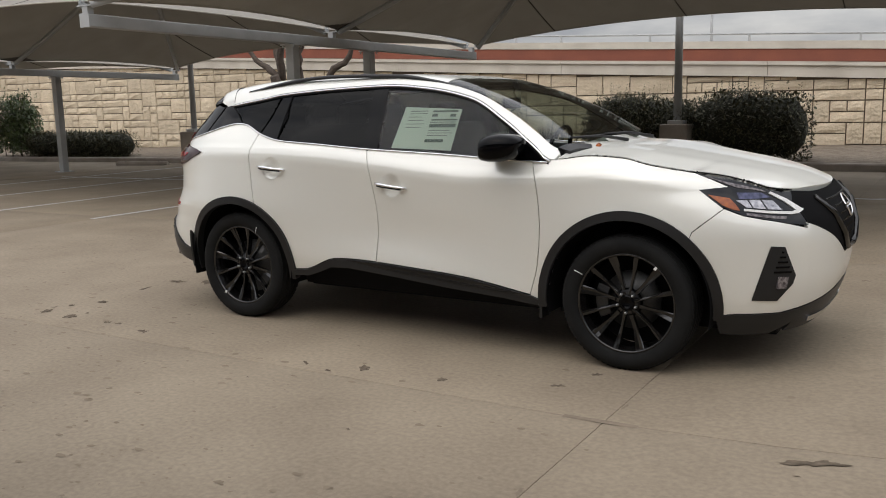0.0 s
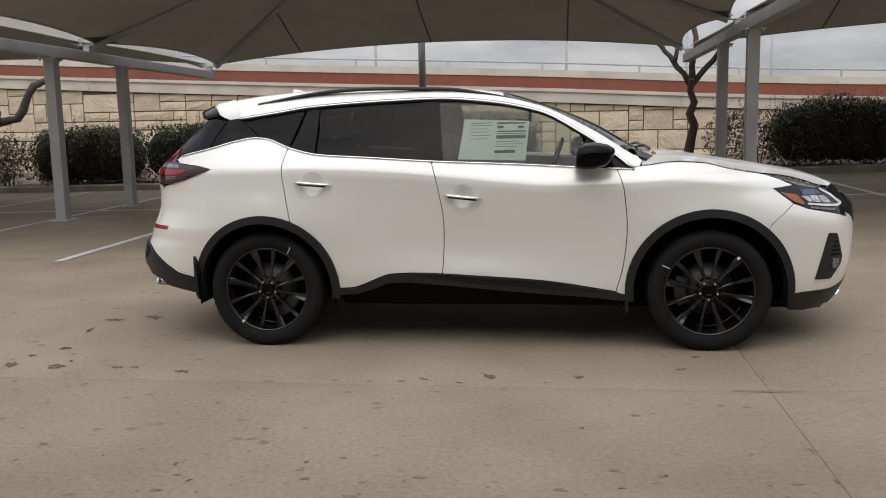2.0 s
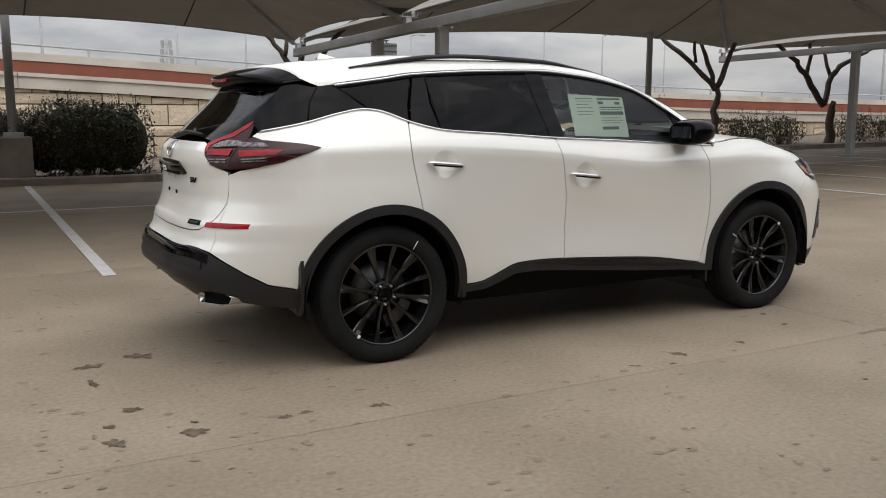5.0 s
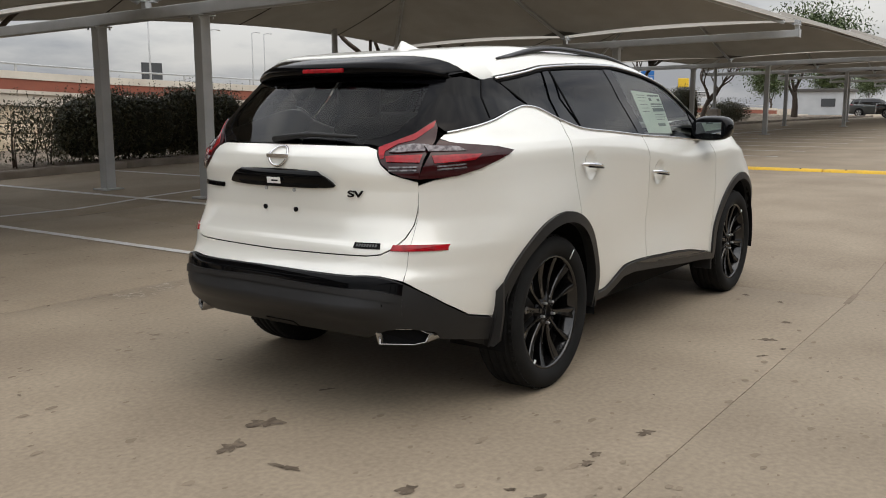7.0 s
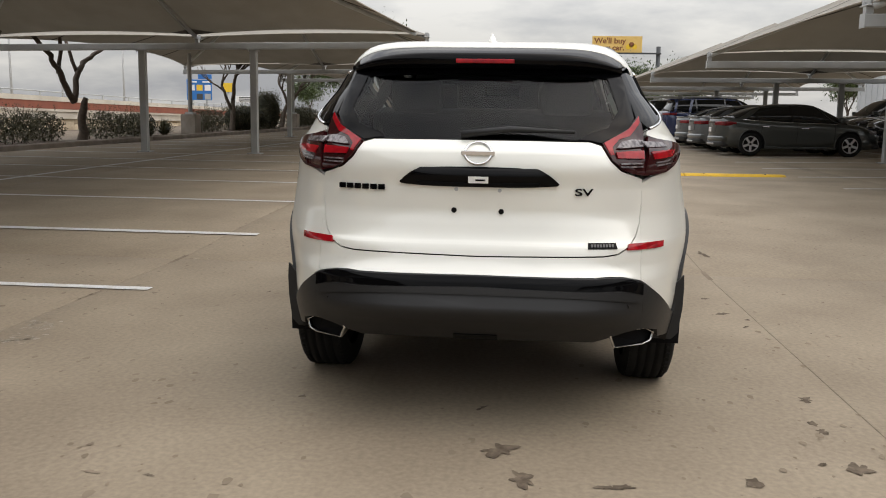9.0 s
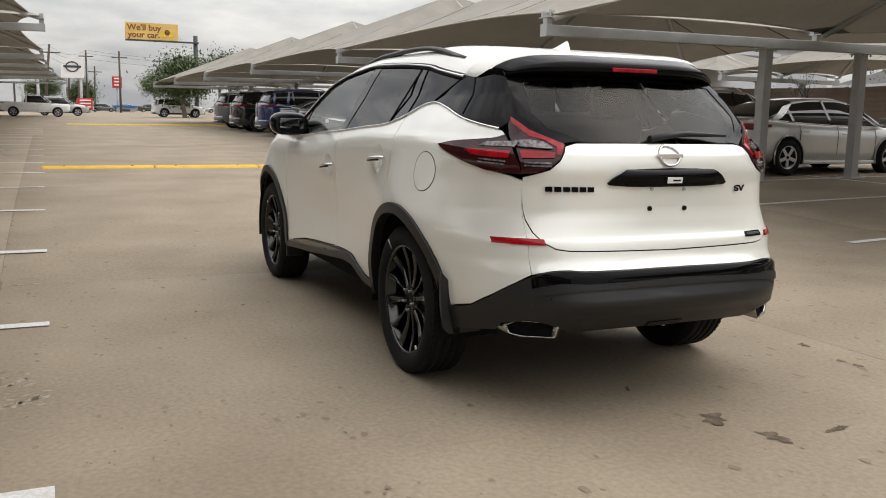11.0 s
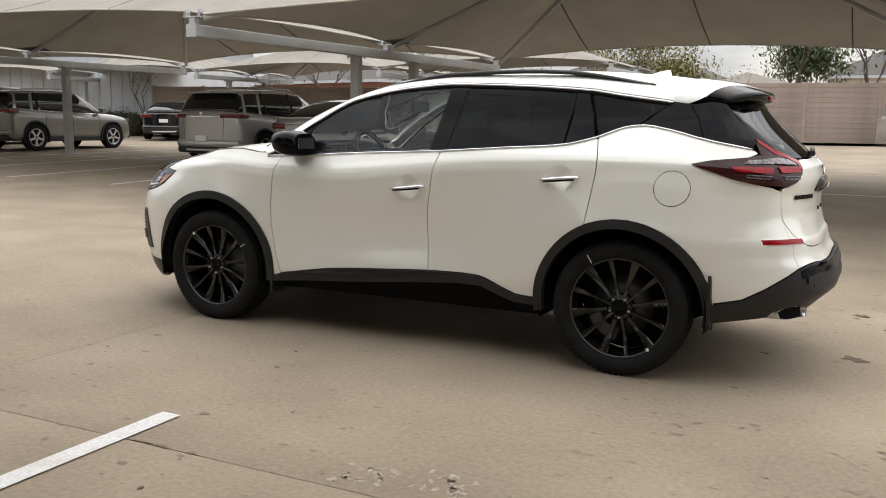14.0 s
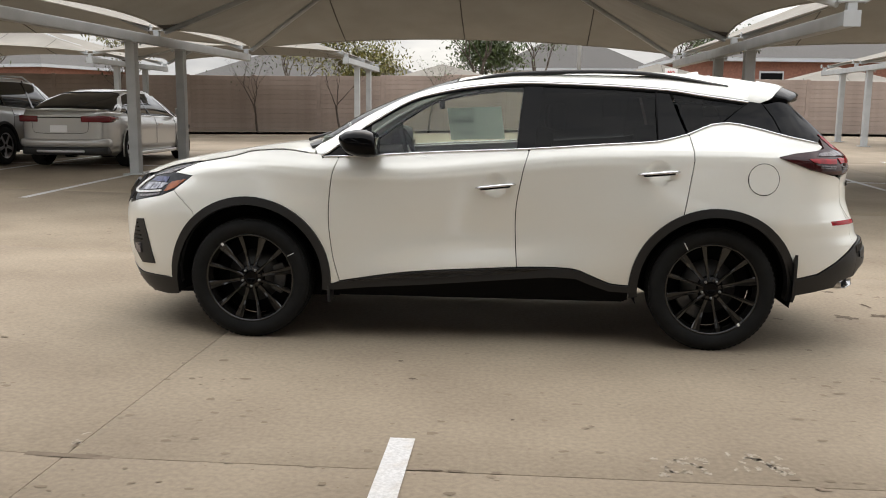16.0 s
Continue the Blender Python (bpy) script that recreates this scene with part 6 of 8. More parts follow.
bush(5.27, 7.66, 13.95, 1.50, M_leaf, DENSE, 21, .97, leaf=.038)
bush(7.49, 10.06, 13.95, 1.54, M_leaf, DENSE, 22, .97, leaf=.038)
for i, x in enumerate((10.50, 11.03, 11.55, 26.04, 26.74, 27.44)):
    yucca(x, 13.7 + .2 * (i % 2), .65, 30 + i)
bush(11.90, 13.97, 13.90, 1.31, M_leaf2, OPEN, 23, .5)
bush(16.14, 17.71, 13.80, 0.87, M_leaf, OPEN, 24, .7)
bush(18.05, 19.44, 13.80, 0.92, M_leaf, OPEN, 25, .7)
bush(21.18, 22.57, 13.80, 0.92, M_leaf, OPEN, 26, .7)
bush(23.09, 25.26, 13.80, 0.92, M_leaf, OPEN, 28, .7)
bush(30.12, 33.24, 13.85, 1.02, M_leaf, OPEN, 29, .7)
bush(35.23, 38.27, 13.85, 1.22, M_leaf, DENSE, 40, 1.0)
bush(39.13, 42.16, 13.85, 1.92, M_leaf, DENSE, 41, 1.0)
bush(44.33, 51.26, 13.85, 1.22, M_leaf, DENSE, 42, .8)
BARE = "bare grey-brown tree with spreading limbs in the planting bed"


def limb_tree(x, y, limbs, seed, trunk):
    """A pollarded tree: limbs are (radius at the foot, then x and z of each bend); shoots grow from their ends."""
    rnd = random.Random(seed)
    z0 = G(x, 13) + 0.10
    t = thing("tree", BARE, "tree", "lot trees", at=(x, y, z0))
    bm = bmesh.new()
    for rad, *bends in limbs:
        n = len(bends)
        depth = rnd.uniform(-.5, .5)
        # the limb wanders and swells at old pruning knots
        pts, rr = [], []
        for i, ((xa, za), (xb, zb)) in enumerate(zip(bends, bends[1:])):
            for k in range(4):
                u = (i + k / 4) / (n - 1)
                wob = rad * .45 if 0 < u else 0
                pts.append(Vector((xa + (xb - xa) * k / 4 + rnd.uniform(-wob, wob), depth * u + rnd.uniform(-wob, wob), za + (zb - za) * k / 4)))
                rr.append(rad * (1 - .42 * u) * rnd.uniform(.9, 1.12))
        pts.append(Vector((bends[-1][0], depth, bends[-1][1])))
        rr.append(rad * .5)
        bm_tube(bm, pts, rr, 10)
        if rad < trunk:
            d = (pts[-1] - pts[-3]).normalized()
            tips = []
            for k in range(4):
                a = rnd.uniform(0, 6.283)
                grow(bm, pts[-1], (d + Vector((math.cos(a), math.sin(a), .5)) * .5).normalized(), rr[-1] * .62, rnd.uniform(.5, .95), 2, rnd, tips, .3, 2, .75)
    part("trunk", bm, M_trunk, t)
    return t


limb_tree(-14.1, 14.1, [(.25, (0, -.15), (.02, .6), (.1, 1.1), (-.02, 2.3)), (.15, (.12, .9), (.75, 1.55), (.85, 2.05), (.95, 2.7), (1.0, 3.4)), (.11, (.78, 1.55), (1.3, 1.65), (1.8, 2.45), (2.1, 2.62), (2.5, 3.2)),
                        (.10, (-.02, 2.25), (-.7, 2.65), (-1.2, 3.1)), (.13, (0, 2.2), (.12, 2.9), (.4, 3.6)), (.11, (-.02, 2.2), (-.12, 2.9), (-.5, 3.7))], 3, .25)
limb_tree(3.4, 14.0, [(.13, (0, -.15), (.03, 1.0), (-.02, 2.0)), (.07, (-.02, 1.9), (-.35, 2.4), (-.75, 2.85), (-.9, 3.5)), (.08, (0, 1.9), (.1, 2.7), (.0, 3.6)), (.07, (0, 1.85), (.45, 2.4), (.8, 2.9), (1.5, 3.5)), (.05, (-.35, 2.4), (-.3, 3.0), (-.55, 3.6))], 8, .13)
limb_tree(15.9, 13.9, [(.14, (0, -.15), (.03, .8), (0, 1.75)), (.08, (0, 1.65), (-.8, 2.4), (-1.7, 2.95), (-2.3, 3.4)), (.08, (0, 1.65), (-.3, 2.4), (-.75, 3.3)), (.09, (0, 1.65), (.2, 2.4), (.4, 3.5)), (.05, (-.8, 2.4), (-1.0, 3.0), (-1.5, 3.6))], 12, .14)
limb_tree(20.9, 13.9, [(.16, (0, -.15), (-.15, .7), (-.35, 1.3)), (.10, (-.33, 1.2), (-1.2, 2.0), (-1.8, 2.5), (-2.8, 3.0)), (.10, (-.33, 1.2), (-.1, 2.1), (.5, 2.5), (1.6, 2.9)), (.07, (-1.2, 2.0), (-1.2, 2.7), (-1.6, 3.5)), (.06, (-.1, 2.1), (-.3, 3.4))], 14, .16)
tree(35.0, 13.9, .3, 5.4, 17, BARE, 4, 10, M_leaf2, .17, thick=.95)
tree(44, 14.0, .3, 5.4, 19, BARE, 4, 10, M_leaf2, .17, thick=.95)


# ---- lamp posts on pedestals ----
def lamp_post(x, y, h=8.5):
    z = G(x, 14 if y > 0 else y) + .05
    t = thing("street_lamp", "grey steel lot lamp on a square concrete pedestal", "street lamp", "lot lamps", at=(x, y, z))
    part("pedestal", box(-.30, .30, -.30, .30, -.1, .85, .025), M_kerb, t, "rough concrete pedestal")
    part("base_cover", box(-.17, .17, -.17, .17, .85, .93, .01), M_steel, t)
    part("pole", tube([(0, 0, .85), (0, 0, h)], [.085, .06], 12), M_steel, t)
    hd = part("lamp_head", box(-.55, .55, -.16, .16, h, h + .14, .03), M_steel, t)
    part("lens", box(-.45, .45, -.12, .12, h - .015, h - .002), M_whitewall, hd)
    return t


for x in (-16.9, -2.5, 12.9, 28.6, 44):
    lamp_post(x, 13.35)
lamp_post(-2.55, -27.9)

# ---- beyond the retaining wall: highway lamps, gantry, board, mast ----
def highway_lamp(x, y, top):
    z0 = wall_top(min(x, 90)) - .6
    t = thing("highway_lamp", "slender grey highway lamp post", "street lamp", "highway lamps", at=(x, y, z0))
    part("pole", tube([(0, 0, 0), (0, 0, top - z0)], [.11, .06], 8), M_steel, t)
    part("lamp_arm", tube([(0, 0, top - z0), (.6, 0, top - z0 + .15), (1.3, 0, top - z0 + .12)], [.05, .045, .06], 6), M_steel, t)


for x, y, top in ((-22, 45, 6.2), (-10, 45, 7.0), (1, 50, 7.2), (8, 48, 6.6), (15.5, 60, 7.8), (30, 62, 7.6), (42, 60, 8.6), (50, 62, 8.4), (72, 80, 10.5), (74, 80, 10.5), (60, 40, 9.0), (75, 38, 9.0), (95, 55, 10)):
    highway_lamp(x, y, top)
M_gantry = material("weathered_galvanised_steel", (0.17, 0.175, 0.18), 0.6, rgb2=(0.12, 0.125, 0.13), scale=1.5)
t = thing("sign_gantry", "grey overhead highway sign gantry seen from behind", "sign gantry", at=(54.7, 121.4, 0))
part("column", tube([(-1.6, 0, 0), (-1.6, 0, 10.5)], .3, 8), M_gantry, t)
part("column", tube([(1.8, 0, 0), (1.8, 0, 10.5)], .3, 8), M_gantry, t)
part("sign_back", box(-2.0, 2.3, -.2, .1, 8.8, 11.9, .05), M_gantry, t)
for k in range(4):
    part("stiffener", box(-2.0, 2.3, -.32, -.2, 8.9 + .85 * k, 9.05 + .85 * k), M_dark, t)
t = thing("dark_billboard", "dark billboard seen from behind on a steel post", "billboard", at=(78.7, 108.6, 0))
part("post", tube([(0, 0, 0), (0, 0, 6.2)], .25, 8), M_dark, t)
part("panel", box(-1.7, 1.7, -.2, .2, 5.7, 8.1, .03), M_dark, t)
t = thing("phone_mast", "grey lattice phone mast with antennas", "mast", at=(26.2, 141, 0))
part("mast", tube([(0, 0, 0), (0, 0, 12.8)], [.35, .2], 6), M_steel, t)
for k in range(3):
    for a in range(4):
        part("antenna", box(-.15, .15, -.1, .1, 8.6 + 1.4 * k, 9.8 + 1.4 * k, 0, Matrix.Rotation(a * 1.57 + .4, 4, 'Z') @ Matrix.Translation((1.1 - .15 * k, 0, 0))), M_steel, t)


# ---- the road side to the east ----
def text_mesh(name, text, size, m, mat, parent, wide=1.0):
    cu = bpy.data.curves.new(name, 'FONT')
    cu.body, cu.size, cu.extrude, cu.offset = text, size, .01, size * .022
    tmp = new(name, cu)
    me = bpy.data.meshes.new_from_object(tmp.evaluated_get(bpy.context.evaluated_depsgraph_get()))
    bpy.data.objects.remove(tmp)
    for v in me.vertices:
        v.co = m @ Vector((v.co.x * wide, v.co.y, v.co.z))
    me.materials.clear()
    me.materials.append(mat)
    ob = new(name, me)
    ob.parent = parent
    return ob


M_ad = material("billboard_yellow", (0.72, 0.50, 0.16), 0.6, rgb2=(0.66, 0.44, 0.13), scale=.4)
M_adtext = material("billboard_brown", (0.22, 0.08, 0.03), 0.6)
M_blue = material("sign_blue", (0.02, 0.16, 0.48), 0.5, rgb2=(0.02, 0.13, 0.42), scale=.5)
M_signwhite = material("sign_white", (0.78, 0.78, 0.78), 0.5)
M_signred = material("sign_red", (0.50, 0.03, 0.03), 0.5)
M_signyellow = material("sign_yellow", (0.75, 0.5, 0.03), 0.5)
west = Matrix(((0, 0, -1, 0), (-1, 0, 0, 0), (0, 1, 0, 0), (0, 0, 0, 1)))   # text plane that faces -x
t = thing("billboard", "yellow advertising billboard with brown lettering on a dark post", "billboard", at=(143.5, -13.6, 0.05))
part("panel", box(-.2, .2, -4.1, 3.9, 12.0, 14.6, .03), M_ad, t)
part("catwalk", box(-.5, .2, -7.2, 3.9, 11.75, 11.98), M_dark, t)
part("post", tube([(.2, -6.8, 0), (.2, -6.8, 13.0)], .35, 8), M_dark, t)
text_mesh("slogan", "We'll buy", 1.25, Matrix.Translation((-.23, 3.6, 13.45)) @ west, M_adtext, t, 1.05)
text_mesh("slogan", "your car.", 1.25, Matrix.Translation((-.23, 3.5, 12.35)) @ west, M_adtext, t, 1.05)
for k in range(3):
    part("printed_flower", tube([(-.22, -2.9 + .5 * k, 12.9 + .35 * (k % 2)), (-.26, -2.9 + .5 * k, 12.9 + .35 * (k % 2))], .42, 12), M_adtext if k % 2 else M_signyellow, t)
t = thing("road_sign", "blue roadside service sign with small white and yellow panels", "road sign", at=(78.2, 31.9, 0))
part("post", tube([(.1, -.7, 0), (.1, -.7, 4.2)], .08, 6), M_steel, t)
part("post", tube([(.1, .7, 0), (.1, .7, 4.2)], .08, 6), M_steel, t)
part("panel", box(-.05, .05, -1.25, 1.25, 2.5, 4.45, .02), M_blue, t)
part("top_panel", box(-.05, .05, -1.25, .1, 4.5, 4.95, .02), M_blue, t)
for y, z, m in ((.75, 3.65, M_signwhite), (-.05, 3.65, M_signyellow), (-.85, 3.65, M_signwhite), (-.05, 2.8, M_dark), (-.85, 2.8, M_steel)):
    part("logo_panel", box(-.07, -.05, y - .3, y + .3, z - .25, z + .3), m, t)
for y in (.6, -.7):
    part("lettering_bar", box(-.07, -.05, y - .4, y + .35, 4.16, 4.3), M_signwhite, t)


def pylon(x, y, w, z0, z1, mat, label, posts=2, mark=None):
    t = thing("pylon_sign", label, "sign", "roadside signs", at=(x, y, 0))
    part("panel", box(-.3, .3, -w / 2, w / 2, z0, z1, .05), mat, t)
    for s in ((-1, 1) if posts == 2 else (0,)):
        part("post", tube([(0, s * w * .36, 0), (0, s * w * .36, z0)], .2, 8), M_steel, t)
    zc = (z0 + z1) / 2
    if mark == "ring":
        part("ring_mark", tube([(-.34, w * .27 * math.cos(a), zc + .15 + w * .22 * math.sin(a)) for a in [2 * math.pi * k / 20 for k in range(21)]], .1, 6), M_dark, t)
        part("bar_mark", box(-.36, -.31, -w * .38, w * .38, zc, zc + .35), M_dark, t)
    if mark == "bars":
        for k in range(3):
            part("lettering_bar", box(-.36, -.31, -w * .4, w * .3, z0 + (z1 - z0) * (.2 + .28 * k), z0 + (z1 - z0) * (.32 + .28 * k)), M_dark if mat != M_signred else M_signwhite, t)
    return t


pylon(150, -2.06, 3.4, 5.96, 9.2, M_signwhite, "white square dealer sign with a ring mark on two posts", 2, "ring")
pylon(140, 4.05, 2.9, 5.5, 7.6, M_signwhite, "white lettered dealer sign on two posts", 2, "bars")
pylon(170, -10.2, 1.7, 5.0, 7.1, M_signred, "red square roadside sign on a post", 1, "bars")
pylon(150, -3.7, 2.4, 1.0, 2.8, M_signred, "red and white price sign on low posts", 2, "bars")
pylon(150, 54, 1.8, 5.0, 6.6, M_signyellow, "yellow fuel station sign on a post", 1)
pylon(150, 51, 3.0, 3.2, 4.3, M_signwhite, "white fuel price sign on a post", 1, "bars")
for x, y, h, lean in ((120, 2.3, 9.2, .9), (160, -4.6, 11, 0), (165, -1.8, 9, .2), (175, -6.5, 9, .2), (150, -9.2, 10.5, 0), (158, -3.2, 6, 0)):
    t = thing("utility_pole", "weathered wooden utility pole with crossarm", "utility pole", "utility poles", at=(x, y, 0))
    part("pole", tube([(0, 0, 0), (0, -lean, h)], [.2, .14], 6), M_trunk, t)
    part("crossarm", box(-.1, .1, -1.2 - lean, 1.2 - lean, h - 1.1, h - .95), M_trunk, t)
wires = bmesh.new()
for dz in (0, .5, -.9):
    for a, b in (((120, 1.5, 8.6), (160, -4.6, 10.5)), ((160, -4.6, 10.5), (150, -40, 10.0)), ((120, 1.5, 8.6), (110, 40, 9.4))):
        pts = []
        for k in range(13):
            u = k / 12
            pts.append((a[0] + (b[0] - a[0]) * u, a[1] + (b[1] - a[1]) * u, a[2] + (b[2] - a[2]) * u + dz - 1.0 * 4 * u * (1 - u)))
        bm_tube(wires, pts, .02, 4)
tagged(part("overhead_wires", wires, M_dark), "thin black overhead power wires between poles", "wires", kind="stuff")


# a distant line of low buildings and woods that closes the view
def far_block(x, y, w, d, h, mat, label, turn=0.0, roof=None):
    t = thing("building", label, "building", "distant buildings", at=(x, y, G(x, y) if abs(x) < 80 else .3), turn=turn)
    part("wall", box(-w / 2, w / 2, -d / 2, d / 2, -.5, h, .03), mat, t)
    part("roof", box(-w / 2 - .3, w / 2 + .3, -d / 2 - .3, d / 2 + .3, h, h + .35, .05), roof or M_shingle, t)
    for k in range(int(w // 3)):
        part("window", box(-w / 2 + 1 + 3 * k, -w / 2 + 2.6 + 3 * k, -d / 2 - .06, d / 2 + .06, h * .4, h * .72), M_dark, t)
    return t


far_block(112, 22.0, 5.5, 6, 3.0, M_whitewall, "low pale roadside building with dark windows", 90)
far_block(170, -11.4, 3.4, 5, 1.2, M_whitewall, "low roadside stall under a bright blue roof", 90, M_blue)
far_block(48, -40, 30, 8, 4.6, M_whitewall, "pale grey metal-sided warehouse beside the lot", -20)
FAR = "distant round green tree along the road"
for i, (x, y, h) in enumerate(((120, -22, 9), (128, -29, 9), (112, -40, 8), (165, -3.5, 5), (190, 22, 8), (185, 30, 8), (170, 44, 8), (200, -20, 8), (205, 2, 7), (140, 26, 7), (95, -50, 9))):
    tree(x, y, .3, h, 60 + i, FAR, 4, 7000, M_leaf2, .25, .19, 1.0, 3, "distant trees")


# ---- south edge: fence, gate, houses ----
FENCE_A, FENCE_B = Vector((26.2, -23.87)), Vector((-26.0, -33.0))
fence = tagged(new("fence_south"), "brown precast plank fence along the south edge of the lot", "fence", kind="structure")
board = bpy.data.meshes.new("fence_board")
bb = box(-1.16, 1.16, -.035, .035, 0, .172, .012)
bb.to_mesh(board)
bb.free()
board.materials.append(M_fence)
fd = (FENCE_B - FENCE_A)
count = int(fd.length / 2.4)
fang = math.degrees(math.atan2(fd.y, fd.x))
for i in range(count + 1):
    p = FENCE_A + fd * (i / count)
    z = G(p.x, p.y)
    shared("fence_post", bpy.data.meshes.get("fence_post_mesh") or (lambda b, m: (b.to_mesh(m), b.free(), m.materials.append(M_fence), m)[3])(box(-.07, .07, -.055, .055, -.3, 2.15, .015), bpy.data.meshes.new("fence_post_mesh")), pose(p.x, p.y, z, 0, 0, fang), fence)
    if i < count:
        q = FENCE_A + fd * ((i + .5) / count)
        for k in range(12):
            shared("fence_board", board, pose(q.x, q.y, G(q.x, q.y) + .02 + .175 * k, random.Random(i * 20 + k).uniform(-1.5, 1.5), 0, fang), fence)
for i in range(count):
    a_, b_ = FENCE_A + fd * ((i + .02) / count), FENCE_A + fd * ((i + .98) / count)
    core = bmesh.new()
    nrm = Vector((-fd.y, fd.x)).normalized() * .012
    za, zb = G(a_.x, a_.y), G(b_.x, b_.y)
    lo = [core.verts.new((p.x + w * nrm.x, p.y + w * nrm.y, z + dz)) for p, z in ((a_, za), (b_, zb)) for w in (-1, 1) for dz in (-.1, 2.06)]
    for f in ((0, 1, 5, 4), (2, 3, 7, 6), (1, 3, 7, 5), (0, 2, 6, 4), (0, 1, 3, 2), (4, 5, 7, 6)):
        core.faces.new([lo[k] for k in f])
    bmesh.ops.recalc_face_normals(core, faces=core.faces[:])
    part("tongue_core", core, M_soil, fence)
bed2 = bmesh.new()
prev = None
for i in range(30):
    p = FENCE_A + fd * (i / 29)
    n = Vector((-fd.y, fd.x)).normalized() * -1
    if n.y < 0:
        n = -n
    col = [bed2.verts.new((p.x + n.x * k, p.y + n.y * k, G(p.x, p.y) + .06)) for k in (-.2, .8, 1.6)]
    if prev:
        for k in range(2):
            bed2.faces.new((prev[k], prev[k + 1], col[k + 1], col[k]))
    prev = col
bmesh.ops.recalc_face_normals(bed2, faces=bed2.faces[:])
tagged(part("fence_bed", bed2, M_soil), "strip of brown mulch along the fence", "planting bed", kind="structure")


def house(x, y, w, d, h, rh, turn, brick=True):
    z = G(x, y)
    t = thing("house", "brick house with a dark shingled hip roof behind the fence" if brick else "tan house with a dark shingled hip roof behind the fence", "house", "houses behind the fence", at=(x, y, z), turn=turn)
    wl_ = part("wall", box(-w / 2, w / 2, -d / 2, d / 2, -.5, h), M_brick if brick else M_coping, t)
    bm = bmesh.new()
    o = .5
    c = [bm.verts.new(p) for p in ((-w / 2 - o, -d / 2 - o, h), (w / 2 + o, -d / 2 - o, h), (w / 2 + o, d / 2 + o, h), (-w / 2 - o, d / 2 + o, h), (-w / 2 + d / 2, 0, h + rh), (w / 2 - d / 2, 0, h + rh))]
    for f in ((0, 1, 5, 4), (2, 3, 4, 5), (1, 2, 5), (3, 0, 4), (3, 2, 1, 0)):
        bm.faces.new([c[k] for k in f])
    part("roof", bm, M_shingle, t)
    part("eaves_board", box(-w / 2 - o, w / 2 + o, -d / 2 - o, d / 2 + o, h - .2, h - .002), M_whitewall, t)
    for k in range(int(w // 4)):
        wn_ = part("window", box(-w / 2 + 1.5 + 4 * k, -w / 2 + 2.9 + 4 * k, d / 2, d / 2 + .05, h * .35, h * .8), M_whitewall, t)
        part("pane", box(-w / 2 + 1.58 + 4 * k, -w / 2 + 2.82 + 4 * k, d / 2 + .05, d / 2 + .07, h * .38, h * .77), M_gloss, wn_)
    return t


def metal_building(x, y, w, d, h, turn):
    """A plain shed wall of ribbed sheet metal."""
    t = thing("warehouse", "pale grey ribbed metal warehouse at the end of the fence", "warehouse", at=(x, y, G(x, y)), turn=turn)
    wall_ = part("wall", box(-w / 2, w / 2, -d / 2, d / 2, -.5, h, .02), M_whitewall, t)
    rib = bpy.data.meshes.new("wall_rib")
    rb_ = box(-.03, .03, -.02, .02, 0, h - .1, .006)
    rb_.to_mesh(rib)
    rb_.free()
    rib.materials.append(M_whitewall)
    for k in range(int(w / .6)):
        shared("wall_rib", rib, pose(-w / 2 + .3 + .6 * k, d / 2 + .015, 0), wall_)
    part("eaves_trim", box(-w / 2 - .1, w / 2 + .1, -d / 2 - .1, d / 2 + .1, h, h + .18, .02), M_whitewall, t)
    return t


metal_building(38.6, -24.6, 24, 6, 3.7, 10)
house(-19, -52, 19, 10, 3.6, 2.2, 5)
house(-4.5, -70, 12, 9, 3.6, 2.6, 0, False)
house(16, -66, 16, 9, 3.2, 2.3, -10)
house(-42, -50, 16, 10, 3.4, 2.4, 10)
house(38, -58, 16, 9, 3.4, 2.2, -15)
for i, (x, y, h, mat) in enumerate(((9, -44, 6.5, M_leaf3), (12.5, -45, 6.0, M_leaf3), (1.5, -43, 6.8, M_leaf2), (-1.5, -48, 7.0, M_leaf2), (-7.5, -40, 6.4, M_leaf2), (21, -42, 6.0, M_leaf3), (31, -44, 6.5, M_leaf2), (-14, -58, 7.5, M_leaf2), (-32, -45, 7, M_leaf2))):
    tree(x, y, G(x, y), h, 90 + i, "leafy tree with thinning autumn crown behind the fence", 4, 1700, mat, .16, .10, .45, 3, "trees behind the fence")
for i, (x, y) in enumerate(((9.2, -25.9), (6.2, -26.4), (13.8, -25.2), (3.0, -26.8), (20.0, -24.2), (26.0, -23.0))):
    tree(x, y, G(x, y), 3.6, 110 + i, "small bare multi-stemmed tree beside the fence", 4, 120, M_leaf2, .05, .05, .3, 3, "small fence trees")
bush(26.0, 28.0, -22.6, 1.2, M_leaf, "rounded dark shrub beside the fence", 50, .9, group="fence shrubs")
S2 = [-19.1, -11.05, 4.9, 12.9, 20.9, 28.9, 36.9]
for x in S2:
    canopy_frame(x, -23.6, 3.0, "fence-side canopy frames")
for a, b in zip(S2, S2[1:]):
    if b - a < 9:
        canopy(a, b, -23.6, 3.0, "fence-side shade canopies")
# neighbour's canopies behind the fence
for a, b in ((-19.4, -11.4), (-11.0, -3.0), (-0.5, 7.3)):
    canopy_frame(a, -38.0, 3.0, "neighbouring canopy frames", drop=0.9)
    canopy_frame(b, -38.0, 3.0, "neighbouring canopy frames", drop=0.9)
    canopy(a, b, -38.0, 3.0, "neighbouring shade canopies", drop=0.9)
